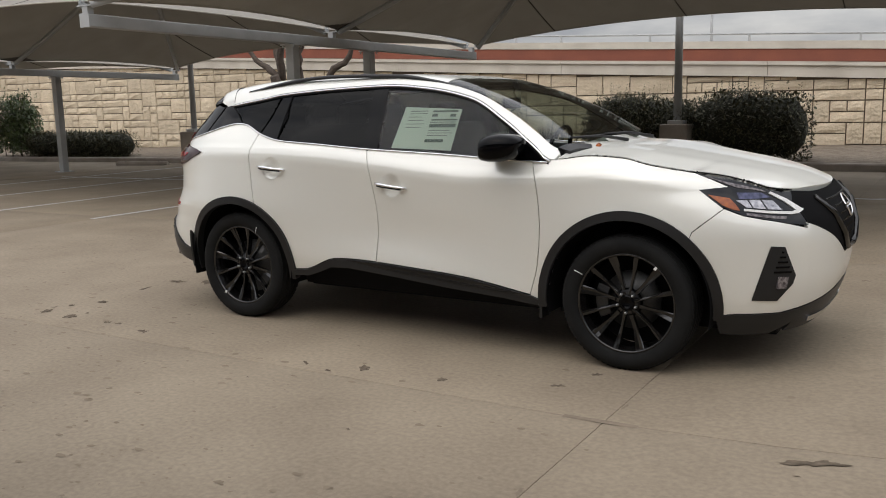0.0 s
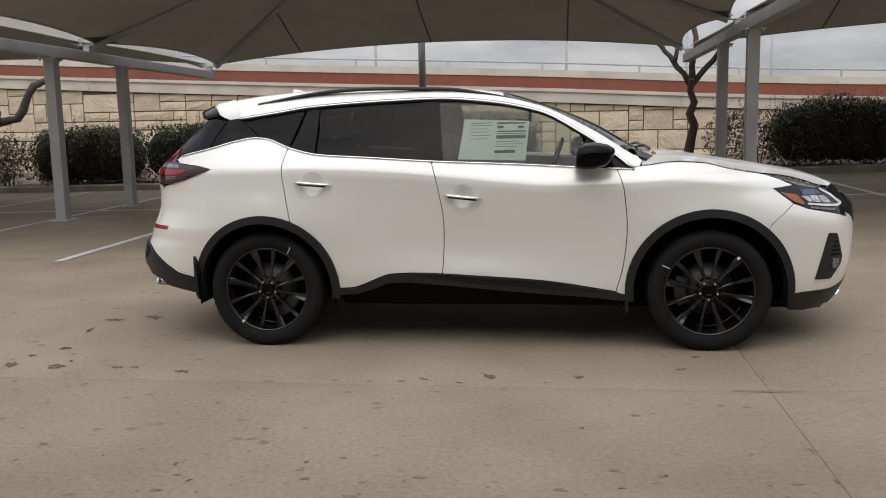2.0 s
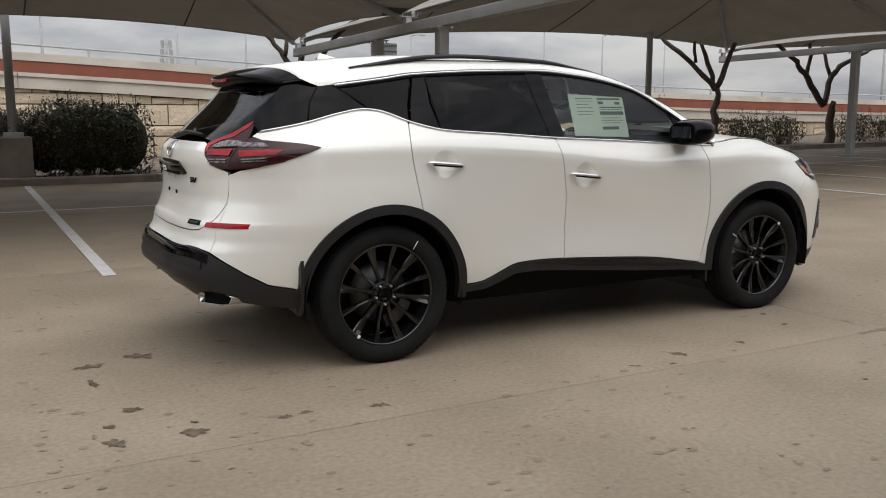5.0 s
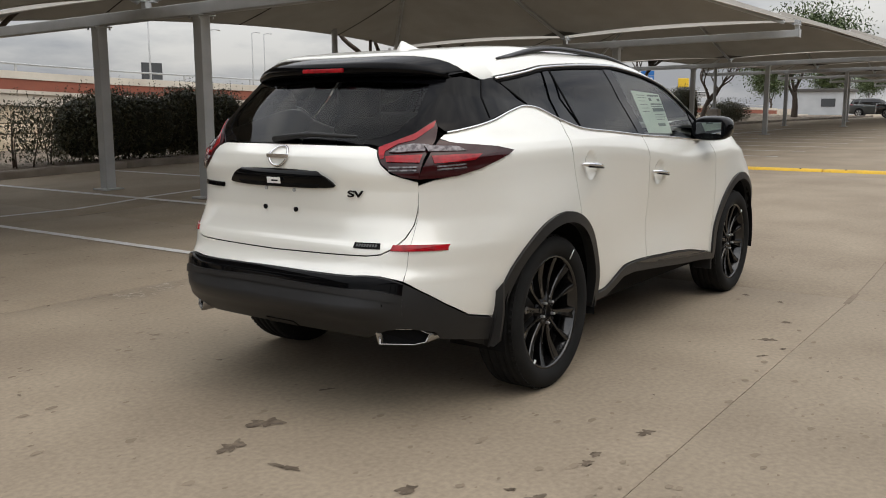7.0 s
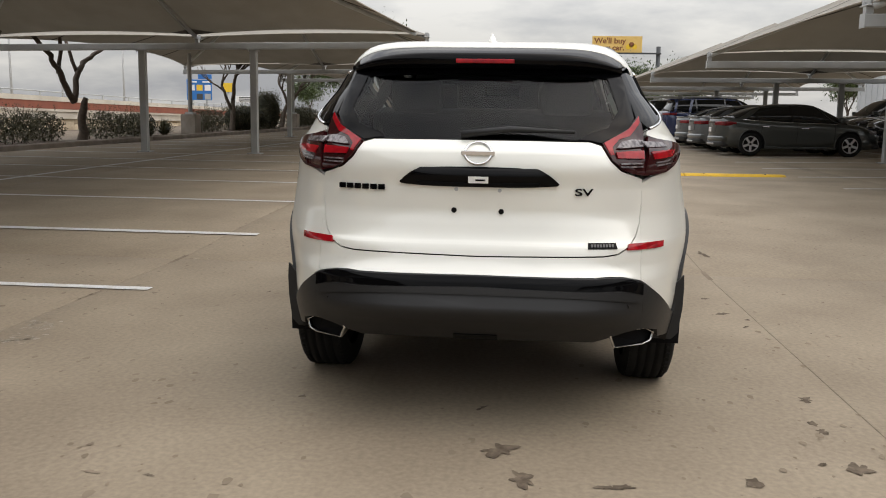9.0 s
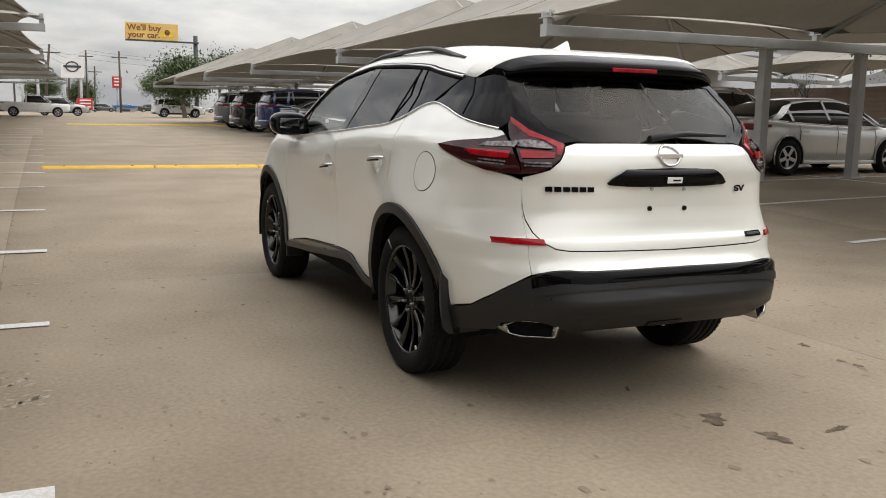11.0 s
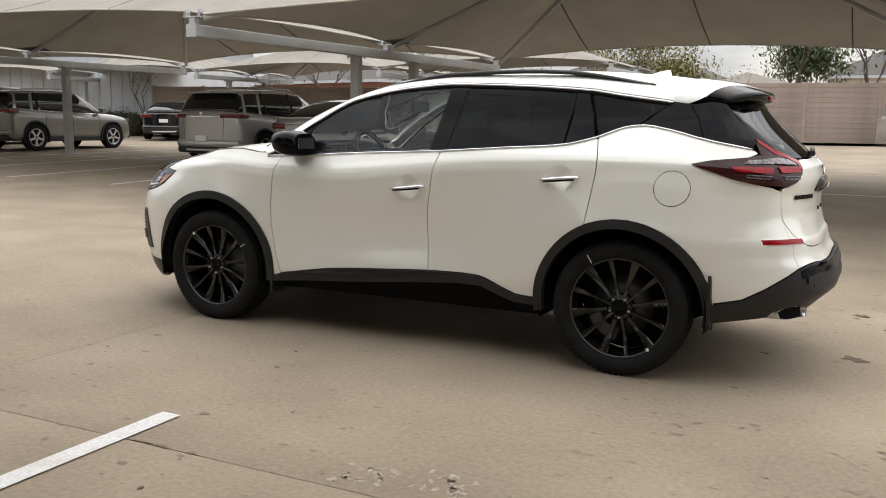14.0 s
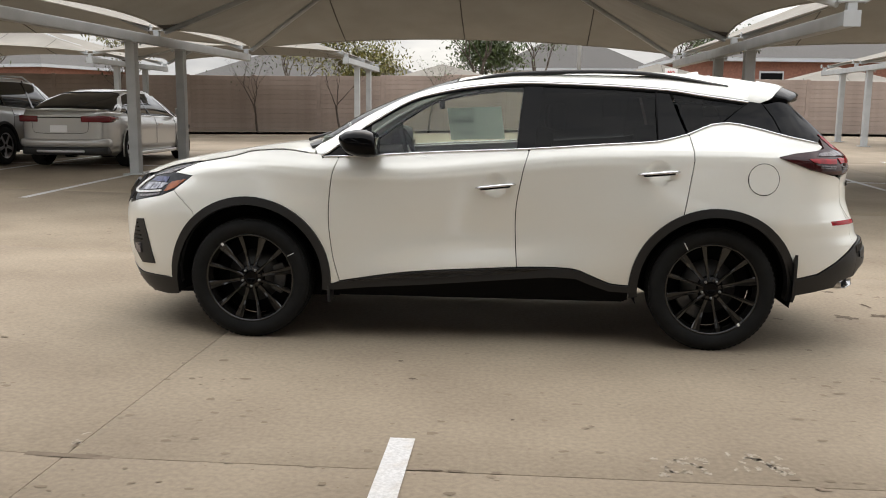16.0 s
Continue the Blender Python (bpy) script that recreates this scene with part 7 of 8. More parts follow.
# no-parking sign and gate at the fence
t = thing("parking_sign", "small white and red no parking sign on a post", "sign", at=(-5.9, -27.6, G(-5.9, -27.6)))
part("post", tube([(0, 0, -.2), (0, 0, 2.3)], .03, 6), M_steel, t)
part("panel", box(-.23, .23, .03, .05, 1.85, 2.40, .005), M_signwhite, t)
south = Matrix(((-1, 0, 0, 0), (0, 0, 1, 0), (0, 1, 0, 0), (0, 0, 0, 1)))   # text plane that faces +y
text_mesh("lettering", "NO", .16, Matrix.Translation((.13, .06, 2.2)) @ south, M_signred, t)
text_mesh("lettering", "PARKING", .095, Matrix.Translation((.215, .06, 2.05)) @ south, M_signred, t)
t = thing("notice_sign", "small white notice board on two low posts by the fence", "sign", at=(-3.88, -27.5, G(-3.88, -27.5)))
for dx in (-.09, .09):
    part("post", tube([(dx, 0, -.2), (dx, 0, .98)], .03, 6), M_steel, t)
part("panel", box(-.14, .14, .03, .05, .42, 1.0, .005), M_signwhite, t)
for k in range(3):
    part("lettering_bar", box(-.08, .08, .05, .054, .52 + .15 * k, .57 + .15 * k), M_dark, t, "dark bar of writing")
gate_t = thing("metal_gate", "grey chain-link gate with a diagonal brace beside the fence", "gate", at=(-7.35, -28.7, G(-7.35, -28.7)), turn=10)
for a, b in (((0, 0, .1), (0, 0, 2.0)), ((3, 0, .1), (3, 0, 2.0)), ((0, 0, 2.0), (3, 0, 2.0)), ((0, 0, .15), (3, 0, .15)), ((0, 0, 1.1), (3, 0, 1.1)), ((0, 0, .15), (3, 0, 2.0))):
    part("gate_bar", tube([a, b], .03, 6), M_steel, gate_t)
part("gate_post", tube([(-.15, 0, -.3), (-.15, 0, 2.2)], .06, 8), M_steel, gate_t)
part("gate_post", tube([(3.15, 0, -.3), (3.15, 0, 2.2)], .06, 8), M_steel, gate_t)

tree(72.5, 16.0, 0.4, 7.9, 31, "tall full green tree beyond the shade canopies", 4, 26000, M_leaf2, .3, .15, 1.15, 3, "far trees")
tree(80.0, -9.5, 0.4, 5.6, 33, "rounded green tree beyond the shade canopies", 4, 24000, M_leaf2, .25, .13, .95, 3, "far trees")
tree(7.5, -44.0, G(7.5, -44), 4.3, 35, "leafy tree with yellow autumn crown behind the fence", 4, 4200, M_leaf3, .16, .11, .55, 3, "trees behind the fence")
tree(1.2, -44.0, G(1.2, -44), 5.0, 37, "leafy dark green tree behind the fence", 4, 4600, M_leaf2, .18, .12, .6, 3, "trees behind the fence")


# ---- parked cars ----
def loft(sections, closed=True):
    bm = bmesh.new()
    rings = [[bm.verts.new(p) for p in s] for s in sections]
    n = len(rings[0])
    for a, b in zip(rings, rings[1:]):
        for k in range(n if closed else n - 1):
            bm.faces.new((a[k], a[(k + 1) % n], b[(k + 1) % n], b[k])).smooth = True
    bm.faces.new(rings[0])
    bm.faces.new(rings[-1])
    bmesh.ops.recalc_face_normals(bm, faces=bm.faces[:])
    return bm


def road_wheel(parent, x, y, r, s):
    w = new("wheel")
    w.parent = parent
    w.matrix_basis = pose(x, y, r)
    part("tyre", lathe([(r * .68, .01 * s), (r * .8, .02 * s), (r * .96, .012 * s), (r, -.02 * s), (r, -.18 * s), (r * .9, -.21 * s)], 28), M_rubber, w)
    part("rim", lathe([(r * .69, .0), (r * .66, .012 * s), (r * .60, -.02 * s), (r * .58, -.12 * s)], 28), M_alloy, w)
    me = bpy.data.meshes.get("far_spoke_%d" % int(r * 1000 + s))
    if not me:
        sp = box(.03, r * .62, -.02 * s - .012, -.02 * s + .012, -.035, .035, .008)
        me = bpy.data.meshes.new("far_spoke_%d" % int(r * 1000 + s))
        sp.to_mesh(me)
        sp.free()
        me.materials.append(M_alloy)
    for k in range(5):
        shared("spoke", me, Matrix.Rotation(2 * math.pi * k / 5 + .3, 4, 'Y'), w)
    part("wheel_back", lathe([(.0, -.06 * s), (r * .62, -.06 * s)], 16), M_inside, w)


M_alloy = material("silver_alloy", (0.55, 0.55, 0.56), 0.3, 0.7)
M_carglass = material("dark_car_glass", (0.008, 0.009, 0.010), 0.05, coat=0.3)


def smooth_loft(secs, steps, capped=False):
    """Sections (x first) joined by smooth curves along x; capped: both ends closed by a fine grid, for rings that start at the
    top of the middle line and run round symmetrically."""
    n = len(secs[0])
    xs = [q[0][0] for q in secs]
    f = [[curve([(x, q[k][ax]) for x, q in zip(xs, secs)]) for ax in (1, 2)] for k in range(n)]
    out = []
    for a, b in zip(xs, xs[1:]):
        for i in range(steps):
            x = a + (b - a) * i / steps
            out.append([(x, f[k][0](x), f[k][1](x)) for k in range(n)])
    out.append(secs[-1])
    if not capped:
        return loft(out)
    bm = bmesh.new()
    rings = [[bm.verts.new(p) for p in q] for q in out]
    for a, b in zip(rings, rings[1:]):
        for k in range(n):
            bm.faces.new((a[k], a[(k + 1) % n], b[(k + 1) % n], b[k])).smooth = True
    m = n // 2
    for ring in (rings[0], rings[-1]):
        rows = []
        for k in range(1, m):
            p, q = ring[k], ring[n - k]
            rows.append([p] + [bm.verts.new(p.co.lerp(q.co, i / 10)) for i in range(1, 10)] + [q])
        for a, b in zip(rows, rows[1:]):
            for i in range(10):
                bm.faces.new((a[i], a[i + 1], b[i + 1], b[i])).smooth = True
        for row, tip in ((rows[0], ring[0]), (rows[-1], ring[m])):
            for i in range(10):
                bm.faces.new((row[i], row[i + 1], tip)).smooth = True
    bmesh.ops.recalc_face_normals(bm, faces=bm.faces[:])
    return bm


def strip_patch(name, rows, mat, parent, label=""):
    """A sheet from rows of points."""
    bm = bmesh.new()
    vs = [[bm.verts.new(p) for p in row] for row in rows]
    for a, b in zip(vs, vs[1:]):
        for k in range(len(a) - 1):
            bm.faces.new((a[k], a[k + 1], b[k + 1], b[k])).smooth = True
    bmesh.ops.recalc_face_normals(bm, faces=bm.faces[:])
    return part(name, bm, mat, parent, label)


def bar(x0, x1, y0, y1, z0, z1, bevel):
    """A bevelled bar with cross cuts, so that it can be bowed along y."""
    bm = box(x0, x1, min(y0, y1), max(y0, y1), z0, z1, bevel)
    k = math.ceil(min(y0, y1) / .12) * .12
    while k < max(y0, y1):
        bmesh.ops.bisect_plane(bm, geom=bm.verts[:] + bm.edges[:] + bm.faces[:], plane_co=(0, k, 0), plane_no=(0, 1, 0))
        k += .12
    for f in bm.faces:
        f.smooth = True
    return bm


def car(name, label, kind, paint, x, y, turn, group="cars parked under the canopies", size=1.0):
    """A parked saloon, SUV or pickup whose nose points along local +x."""
    # body: x, share of the width, underside, top; roof: x, height, share of the width
    if kind == "saloon":
        L, W, H, wb, r = 4.64, .905, 1.45, 2.71, .325
        body = [(-L / 2, .80, .36, .95), (-L / 2 + .05, .88, .27, 1.045), (-L / 2 + .22, .95, .23, 1.065), (-L / 2 + .6, .985, .21, 1.06), (-1.25, 1, .20, 1.02), (0, 1, .20, .97), (1.0, 1, .20, .95), (1.55, .98, .21, .89), (L / 2 - .35, .92, .22, .79), (L / 2 - .10, .80, .24, .68), (L / 2, .62, .34, .58)]
        roof = [(-1.98, 1.055, .66), (-1.55, 1.24, .635), (-1.05, 1.385, .61), (-.45, 1.445, .60), (.1, H, .605), (.45, 1.405, .605), (.85, 1.22, .64), (1.28, .975, .68)]
        pillars = (-.20, -1.18)
        side_glass = (-1.62, .98)
    elif kind == "pickup":
        L, W, H, wb, r = 5.9, 1.0, 1.95, 3.68, .42
        body = [(-L / 2, .96, .55, 1.28), (-L / 2 + .1, 1, .45, 1.32), (-.9, 1, .42, 1.30), (-.6, 1, .42, 1.30), (1.0, 1, .42, 1.28), (1.4, .99, .42, 1.22), (L / 2 - .2, .96, .45, 1.15), (L / 2 - .02, .88, .5, 1.05), (L / 2, .85, .55, .95)]
        roof = [(-.95, 1.30, .78), (-.8, 1.80, .74), (-.55, 1.92, .72), (-.1, H, .72), (.4, 1.93, .71), (.75, 1.82, .70), (1.45, 1.24, .76)]
        pillars = (.0,)
        side_glass = (-.78, 1.15)
    else:
        L, W, H, wb, r = 5.0, .985, 1.77, 2.9, .385
        body = [(-L / 2, .84, .44, 1.14), (-L / 2 + .05, .91, .34, 1.235), (-L / 2 + .2, .965, .29, 1.265), (-L / 2 + .5, .99, .27, 1.255), (-1.3, 1, .26, 1.215), (0, 1, .26, 1.155), (1.0, 1, .26, 1.125), (1.6, .985, .27, 1.08), (L / 2 - .35, .94, .29, 1.0), (L / 2 - .08, .86, .33, .88), (L / 2, .76, .42, .76)]
        roof = [(-L / 2 + .10, 1.255, .78), (-L / 2 + .22, 1.46, .75), (-L / 2 + .40, 1.66, .715), (-1.7, 1.735, .70), (-.5, H, .70), (.2, 1.735, .695), (.55, 1.62, .69), (1.2, 1.115, .76)]
        pillars = (-.16, -1.22)
        side_glass = (-2.02, .92)
    t = thing(name, label, "car", group, at=(x, y, G(x, y)), turn=turn)
    secs = []
    for bx, f, z0, z1 in body:
        w = W * f
        half = [(0, z1 + .02), (w * .5, z1 + .014), (w * .80, z1 - .004), (w * .915, z1 - .03), (w * .955, z1 - .075), (w * .985, z1 - .17), (w, z1 - .30), (w * .982, (z0 + z1) / 2 - .06), (w * .992, z0 + .22), (w * .97, z0 + .09), (w * .86, z0), (0, z0)]
        secs.append([(bx, yy, zz) for yy, zz in half] + [(bx, -yy, zz) for yy, zz in half[-2:0:-1]])
    part("body", smooth_loft(secs, 3, True), paint, t)
    top_at = curve([(q[0], q[3]) for q in body])
    wide_at = curve([(q[0], q[1]) for q in body])
    roof_at = curve([(q[0], q[1]) for q in roof])
    roof_w = curve([(q[0], q[2]) for q in roof])

    def glass_y(bx, u, out=0.0):
        """Half-width of the cabin at x, u from the beltline (0) to the roof's edge (1)."""
        lo, hi = W * .905 * wide_at(bx), W * roof_w(bx)
        full = max(roof_at(bx) - top_at(bx), .02)
        return lo + (hi - lo) * u * min(1, full / .45) + out

    def glass_z(bx, u):
        return top_at(bx) - .03 + (roof_at(bx) - .035 - top_at(bx) + .03) * u
    secs = []
    for bx, z1, f in roof:
        zt = max(z1, top_at(bx) + .005)
        wt = glass_y(bx, 1)
        secs.append([(bx, glass_y(bx, 0), top_at(bx) - .04), (bx, glass_y(bx, .5), (top_at(bx) + zt) / 2 - .02), (bx, wt, zt - .05), (bx, wt * .93, zt - .018), (bx, wt * .75, zt), (bx, 0, zt + .012), (bx, -wt * .75, zt), (bx, -wt * .93, zt - .018), (bx, -wt, zt - .05), (bx, -glass_y(bx, .5), (top_at(bx) + zt) / 2 - .02), (bx, -glass_y(bx, 0), top_at(bx) - .04)])
    part("greenhouse", smooth_loft(secs, 3), M_carglass, t, "dark tinted car glass")
    # painted roof skin from the rear glass to the windscreen
    x0_, x1_ = roof[2][0], roof[-3][0]
    rows = []
    for i in range(13):
        bx = x0_ + (x1_ - x0_) * i / 12
        w, z = glass_y(bx, 1), roof_at(bx)
        rows.append([(bx, q * w, z + dz) for q, dz in ((1.012, -.085), (1.015, -.05), (.945, -.010), (.76, .010), (0, .024), (-.76, .010), (-.945, -.010), (-1.015, -.05), (-1.012, -.085))])
    strip_patch("roof", rows, paint, t)

    def post(s, xa, xb, wa, wb_, mat):
        """A pillar as a flat band on the cabin's side, from x xa at the belt to xb at the roof."""
        rows = []
        for i in range(7):
            u = i / 6
            xc, hw = xa + (xb - xa) * u, (wa + (wb_ - wa) * u) / 2
            rows.append([(px, s * glass_y(px, u, .010), glass_z(px, u)) for px in (xc - hw, xc, xc + hw)])
        strip_patch("pillar", rows, mat, t)
    for s in (-1, 1):
        if kind == "saloon":
            post(s, -1.78, -1.20, .34, .30, paint)
        elif kind == "suv":
            post(s, -2.16, -1.98, .13, .10, paint)
            post(s, -1.50, -1.38, .10, .10, paint)
        else:
            post(s, -.80, -.72, .16, .12, paint)
        post(s, roof[-1][0] - .17, roof[-3][0] + .06, .12, .06, paint)
        for px in pillars:
            post(s, px, px - .05, .07, .05, M_carglass)
        line = [(px, s * (W * .93 * wide_at(px) + .003), top_at(px) - .038) for px in np.linspace(side_glass[0], side_glass[1], 10)]
        part("window_line", tube(line, .010, 5), M_chrome, t)
        for cx in (-wb / 2, wb / 2):
            ar = bmesh.new()
            ring = [(cx + (r + .065) * math.cos(a), (r + .065) * math.sin(a) + r) for a in [math.pi * k / 14 - .32 + .0455 * k for k in range(15)]]
            outer = [ar.verts.new((px, s * (W + .006), pz)) for px, pz in ring]
            inner = [ar.verts.new((px, s * (W - .16), pz)) for px, pz in ring]
            ar.faces.new(outer)
            for k in range(14):
                ar.faces.new((outer[k], outer[k + 1], inner[k + 1], inner[k]))
            part("wheel_arch", ar, M_inside, t)
            lip = bmesh.new()
            bm_tube(lip, [(px + (px - cx) * .05, s * (W + .004), pz + (pz - r) * .05) for px, pz in ring], .032 if kind == "suv" else .014, 6)
            part("arch_lip", lip, M_plastic if kind == "suv" else paint, t)
            road_wheel(t, cx, s * (W + .016), r, s)
        lz = body[2][3]
        if kind == "saloon":
            part("tail_lamp", bar(-L / 2 - .010, -L / 2 + .36, min(s * W * .44, s * W * .952), max(s * W * .44, s * W * .952), lz - .235, lz - .115, .03), M_farlamp, t, "red tail lamp")
            part("lamp_wing", bar(-L / 2 + .02, -L / 2 + .46, min(s * W * .80, s * W * .972), max(s * W * .80, s * W * .972), lz - .185, lz - .125, .02), M_farlamp, t, "red tail lamp")
        else:
            part("tail_lamp", bar(-L / 2 - .004, -L / 2 + .42, min(s * W * .50, s * W * .972), max(s * W * .50, s * W * .972), lz - .165, lz - .075, .025), M_farlamp, t, "red tail lamp")
        part("head_lamp", bar(L / 2 - .46, L / 2 - .07, min(s * W * .5, s * W * .87), max(s * W * .5, s * W * .87), body[-3][3] - .15, body[-3][3] - .05, .02), M_clearlens, t, "clear headlamp")
        part("bumper_reflector", bar(-L / 2 - .03, -L / 2 + .06, min(s * W * .62, s * W * .80), max(s * W * .62, s * W * .80), body[1][2] + .18, body[1][2] + .205, .004), M_farlamp, t)
        mx_ = roof[-1][0] - .27
        mb_ = box(mx_, mx_ + .13, min(s * W * .95, s * (W + .17)), max(s * W * .95, s * (W + .17)), top_at(.8) + .01, top_at(.8) + .15, .035)
        part("door_mirror", mb_, paint, t)
        for bx in ((-.95, .12) if kind != "pickup" else (-.5, .45)):
            part("door_handle", box(bx - .10, bx + .10, s * (W - .006) - .014, s * (W - .006) + .020, top_at(bx) - .20, top_at(bx) - .17, .006), M_chrome, t)
        for bx in ((-1.08, -.10, .92) if kind != "pickup" else (-.72, .18, 1.2)):
            part("door_gap", tube([(bx, s * (W + .0005), .40), (bx + .02, s * (W + .001), top_at(bx) - .22), (bx, s * W * .965, top_at(bx) - .06)], .004, 4), M_inside, t)
        part("sill", box(-wb / 2 + r + .08, wb / 2 - r - .08, min(s * (W - .05), s * (W + .004)), max(s * (W - .05), s * (W + .004)), body[4][2] + .0, body[4][2] + (.15 if kind == "suv" else .07), .02), M_plastic if kind == "suv" else paint, t)
        if kind == "suv":
            part("roof_rail", tube([(-1.75, s * W * .655, H - .04), (-1.6, s * W * .655, H + .035), (-.1, s * W * .655, H + .045), (.10, s * W * .655, H - .03)], .018, 6), M_alloy, t)
    b1 = body[1][2]
    part("rear_bumper", bar(-L / 2 - .035, -L / 2 + .25, -W * .93, W * .93, b1 + .11, b1 + .27, .06), paint, t, "painted rear bumper")
    part("bumper_insert", bar(-L / 2 - .022, -L / 2 + .25, -W * .90, W * .90, b1 - .03, b1 + .12, .04), M_plastic, t, "black lower bumper insert")
    part("bumper_strip", bar(-L / 2 - .040, -L / 2 + .1, -W * .5, W * .5, b1 + .015, b1 + .065, .02), M_alloy, t, "silver lower bumper strip")
    part("front_bumper", bar(L / 2 - .2, L / 2 + .02, -W * .8, W * .8, body[-2][2], body[-2][2] + .12, .04), M_plastic, t)
    part("grille", bar(L / 2 - .12, L / 2 + .012, -W * .42, W * .42, body[-1][3] - .20, body[-1][3] - .02, .03), M_gloss, t, "dark front grille")
    pz = b1 + (.24 if kind == "suv" else .38)
    part("plate_panel", box(-L / 2 - (.040 if kind == "suv" else .012), -L / 2 + .05, -.16, .16, pz, pz + .13, .004), M_signwhite, t, "blank white plate panel")
    tz = body[1][3]
    seam = [(-L / 2 - .002, -W * .60, tz - .10), (-L / 2 - .004, -W * .59, (tz + pz) / 2), (-L / 2 - .006, -W * .57, pz + .02), (-L / 2 - .006, -W * .50, pz - .01)] + [(-L / 2 - .006, W * q, pz - .02) for q in (-.3, -.1, .1, .3)]
    seam += [(px, -py, qz) for px, py, qz in seam[3::-1]]
    part("boot_gap", tube(seam, .004, 4), M_inside, t)
    if kind == "saloon":
        part("boot_lip", bar(-L / 2 - .012, -L / 2 + .16, -W * .74, W * .74, tz - .012, tz + .026, .012), paint, t, "raised boot lip")
        part("boot_garnish", bar(-L / 2 - .012, -L / 2 + .05, -W * .46, W * .46, tz - .135, tz - .118, .005), M_gloss, t)
    else:
        part("tailgate_badge", bar(-L / 2 - .008, -L / 2 + .05, -.36, .36, tz - .118, tz - .092, .004), M_chrome, t)
        part("tailgate_emblem", tube([(-L / 2 - .008, 0, tz - .03), (-L / 2 + .03, 0, tz - .03)], .042, 14), M_chrome, t)
        if kind == "suv":
            part("roof_spoiler", bar(-L / 2 + .20, -L / 2 + .62, -W * .66, W * .66, 1.665, 1.712, .02), paint, t, "painted roof spoiler")
            part("rear_wiper", tube([(-L / 2 + .10, 0, 1.30), (-L / 2 + .13, -.34, 1.33)], [.018, .010], 6), M_plastic, t)
    # both ends are bowed in plan, and the whole car is brought to its size
    for ob in [o for o in bpy.data.objects if o.parent == t]:
        if ob.type == 'MESH':
            for v in ob.data.vertices:
                k = min(max((abs(v.co.x) - (L / 2 - .85)) / .85, 0), 1.1)
                v.co.x -= math.copysign(.24 * k * (abs(v.co.y) / W) ** 2.3, v.co.x)
    t.scale = (size, size, size)
    return t


M_farlamp = material("dark_red_lamp", (0.15, 0.008, 0.012), 0.10)
P_silver = material("silver_paint", (0.46, 0.455, 0.44), 0.32, 0.5, coat=1.0)
P_grey = material("gunmetal_paint", (0.05, 0.055, 0.053), 0.3, 0.4, coat=1.0)
P_mid = material("grey_paint", (0.12, 0.128, 0.135), 0.3, 0.4, coat=1.0)
P_black = material("black_paint", (0.008, 0.008, 0.009), 0.2, coat=1.0)
P_blue = material("navy_paint", (0.012, 0.025, 0.09), 0.25, 0.2, coat=1.0)
P_white = material("white_paint", (0.72, 0.72, 0.70), 0.3, coat=1.0)
P_olive = material("grey_green_paint", (0.20, 0.20, 0.18), 0.3, 0.4, coat=1.0)
car("sedan", "silver four-door sedan parked under the canopy", "saloon", P_silver, 8.0, -11.6, -90)
car("suv_parked", "silver three-row SUV parked under the canopy", "suv", P_silver, 10.4, -11.4, -90, size=0.93)
car("suv_parked", "grey-green three-row SUV parked under the canopy", "suv", P_olive, 19.6, -13.0, -90, size=0.95)
car("sedan", "gunmetal grey four-door sedan parked in the front row", "saloon", P_grey, 20.95, -7.75, -90)
car("sedan", "mid grey four-door sedan parked in the front row", "saloon", P_mid, 23.5, -7.6, -90)
car("sedan", "silver-grey four-door sedan parked in the front row", "saloon", P_mid, 26.1, -7.6, -90)
car("suv_parked", "navy blue SUV parked in the front row", "suv", P_blue, 29.3, -7.6, -90)
car("suv_parked", "black SUV parked in the front row", "suv", P_black, 34.6, -7.6, -90)
car("suv_parked", "dark grey SUV parked in the front row", "suv", P_mid, 38.6, -7.6, -90)
car("suv_parked", "black SUV parked behind the sedans", "suv", P_black, 23.6, -13.4, 90)
car("suv_parked", "black SUV parked behind the sedans", "suv", P_black, 26.3, -13.6, 90)
car("suv_parked", "dark grey SUV parked behind the sedans", "suv", P_grey, 29.0, -13.6, 90)
car("sedan", "black sedan parked far off near the fence", "saloon", P_black, 22.6, -21.4, -60)
car("pickup_truck", "white crew-cab pickup truck parked across the lot", "pickup", P_white, 77.0, 3.05, -90, "far vehicles", size=0.92)
car("pickup_truck", "black pickup truck parked beside a white one", "pickup", P_black, 81.5, 8.6, -90, "far vehicles", size=0.92)
car("suv_parked", "silver SUV parked behind the white pickup", "suv", P_silver, 88.0, 0.9, -90, "far vehicles")
car("suv_parked", "dark grey SUV parked beyond the canopies", "suv", P_grey, 90.0, 12.6, -90, "far vehicles")
car("suv_parked", "white SUV parked across the lot", "suv", P_white, 84, -9.5, -90, "far vehicles")
for i in range(9):
    car("sedan", "distant parked car beside the road", "saloon", (P_white, P_mid, P_silver, P_grey)[i % 4], 165 + 3 * (i % 3), -3.5 - 4.0 * i, 180 * (i % 2) + 90, "far vehicles")

# ---- wall blocks, last ----
rnd = random.Random(77)
CW, CH = 0.42, 0.285
near_blocks = 0
far_v, far_f = [], []
block_meshes = {}


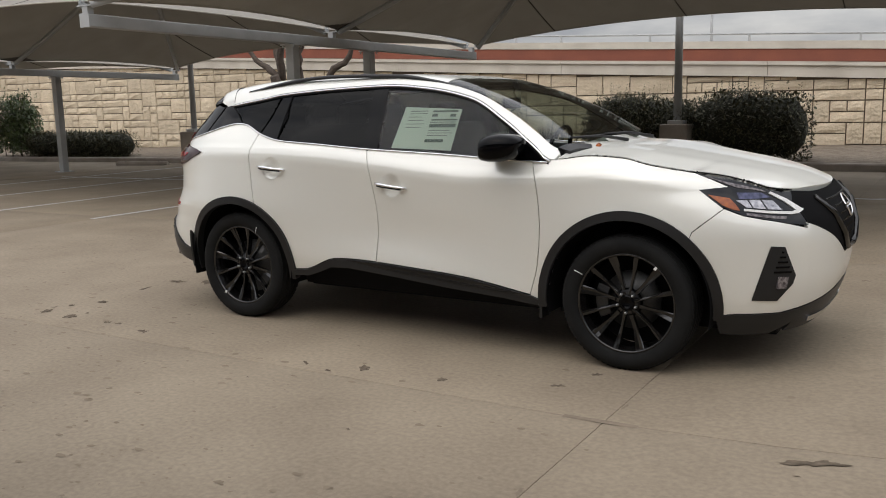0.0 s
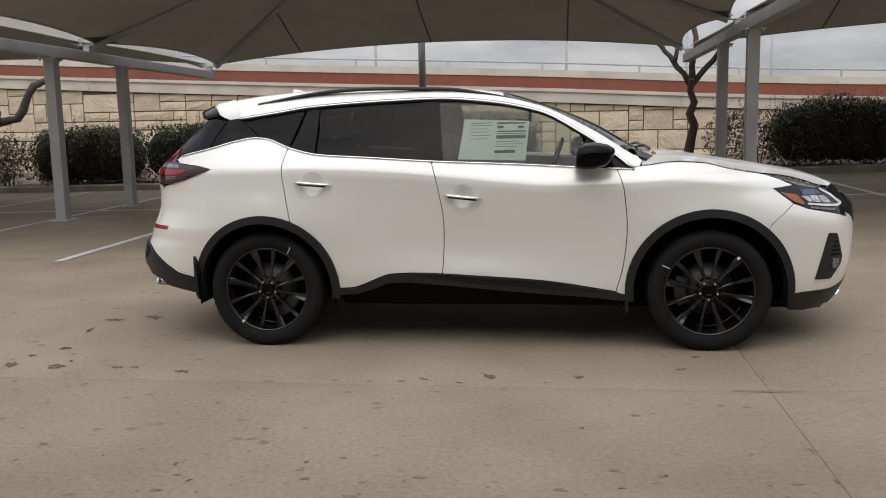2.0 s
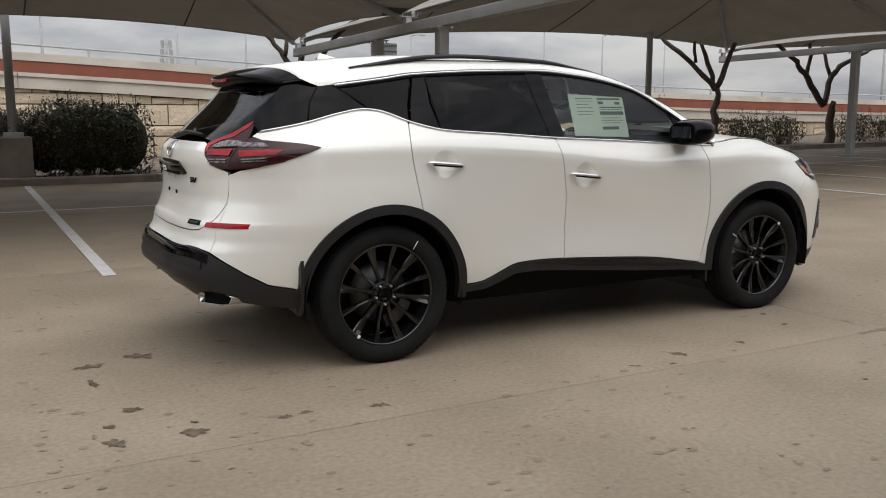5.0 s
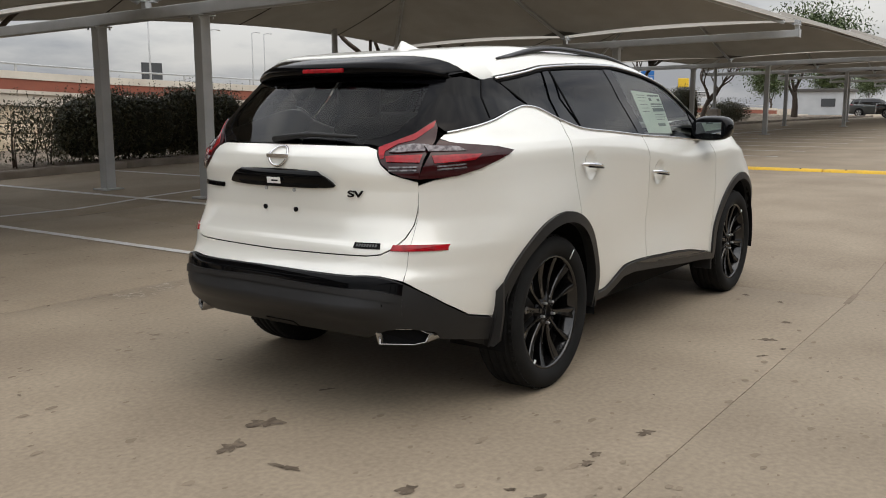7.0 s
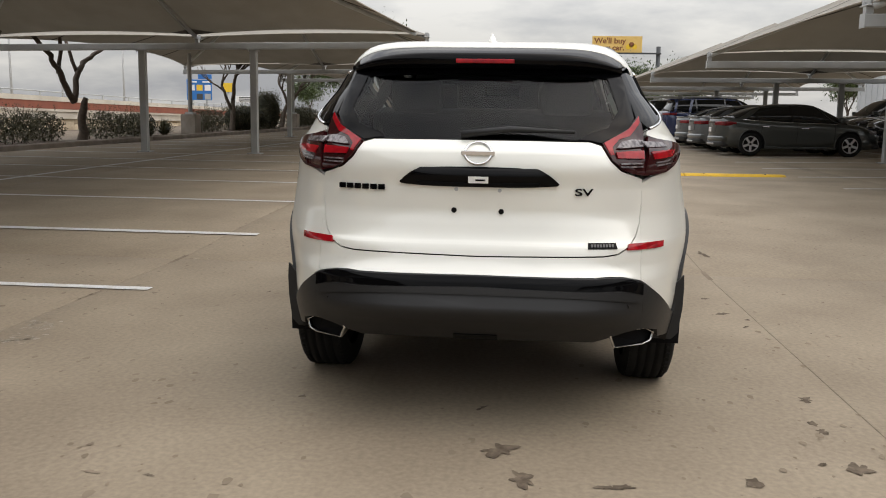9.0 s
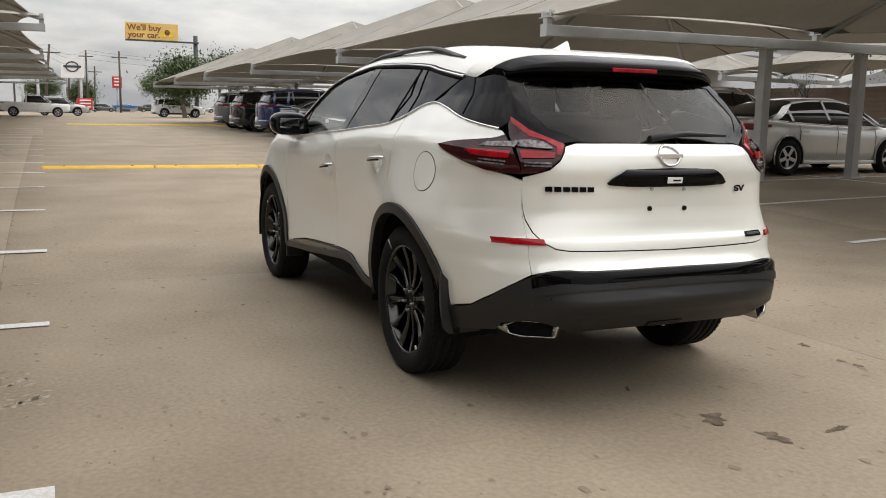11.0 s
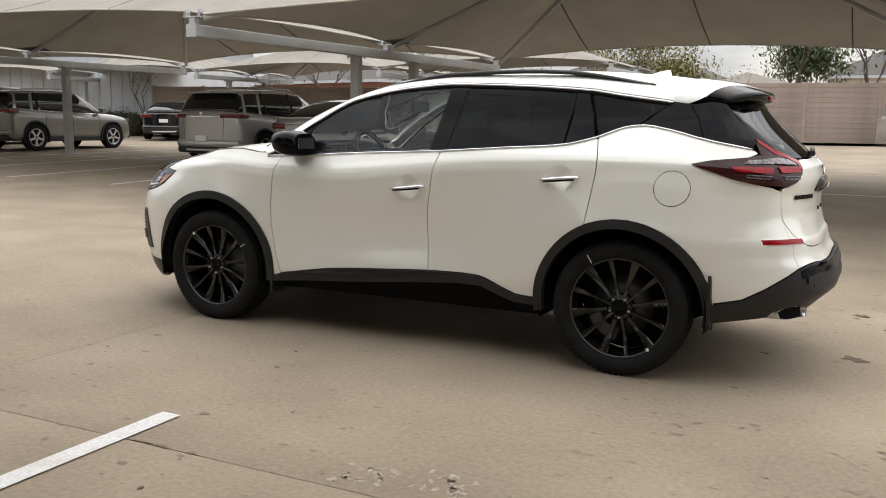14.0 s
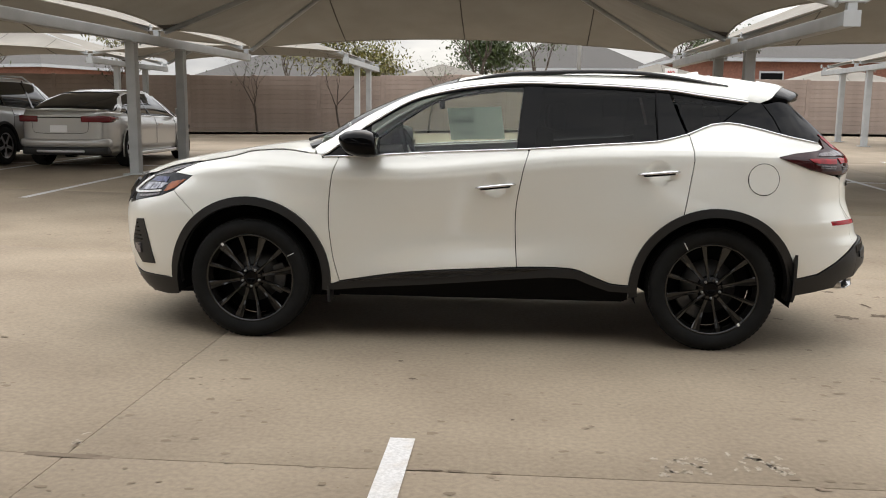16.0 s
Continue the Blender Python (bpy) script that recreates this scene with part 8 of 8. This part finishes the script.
def block_mesh(w, h, variant):
    key = (w, h, variant)
    if key not in block_meshes:
        r2 = random.Random(w * 100 + h * 10 + variant)
        bm = bmesh.new()
        W_, H_ = w * CW - .034, h * CH - .034
        nx, nz = 3, 3
        grid = []
        for j in range(nz + 1):
            row = []
            for i in range(nx + 1):
                edge = i in (0, nx) or j in (0, nz)
                row.append(bm.verts.new((W_ * i / nx + .017 + (0 if edge else r2.uniform(-.03, .03)), -(.012 if edge else r2.uniform(.028, .05)), H_ * j / nz + .017)))
            grid.append(row)
        for j in range(nz):
            for i in range(nx):
                bm.faces.new((grid[j][i], grid[j][i + 1], grid[j + 1][i + 1], grid[j + 1][i]))
        ring = grid[0] + [r[-1] for r in grid[1:]] + grid[-1][-2::-1] + [r[0] for r in grid[-2:0:-1]]
        back = [bm.verts.new((v.co.x, .04, v.co.z)) for v in ring]
        for k in range(len(ring)):
            bm.faces.new((ring[(k + 1) % len(ring)], ring[k], back[k], back[(k + 1) % len(ring)]))
        me = bpy.data.meshes.new("stone_block")
        bm.to_mesh(me)
        bm.free()
        me.materials.append(M_block)
        block_meshes[key] = me
    return block_meshes[key]


x0 = -46.2
cols = int((70 + 46.2) / CW)
rows_n = 13
taken = set()
for i in range(cols):
    for j in range(rows_n):
        if (i, j) in taken:
            continue
        panel = (i // 4 + 1) * 4          # vertical joint every four modules
        w, h = rnd.choice(((1, 1), (2, 1), (2, 2), (2, 2), (1, 2), (2, 1), (3, 1), (3, 2)))
        w = min(w, panel - i)
        while w > 1 and any((i + a, j + b) in taken for a in range(w) for b in range(h)):
            w -= 1
        if any((i, j + b) in taken for b in range(h)):
            h = 1
        for a in range(w):
            for b in range(h):
                taken.add((i + a, j + b))
        xa, za = x0 + i * CW, -0.15 + j * CH
        top = wall_top(xa + w * CW)
        if za > top - .06:
            continue
        squash = min(1.0, (top - za) / (h * CH))
        me = block_mesh(w, h, rnd.randrange(3))
        m = Matrix.Translation((xa, WALL_Y, za)) @ Matrix.Diagonal((1, 1, squash, 1))
        if -9.5 < xa < 1.5 and near_blocks < 290:
            near_blocks += 1
            shared("stone_block", me, m, wall_north)
        else:
            k = len(far_v)
            far_v += [m @ v.co for v in me.vertices]
            far_f += [tuple(k + a for a in p.vertices) for p in me.polygons]
far_blocks = mesh_part("stone_blocks", far_v, far_f, M_blockfar, wall_north, "cream cast stone blocks")
far_blocks["kind"] = "stuff"
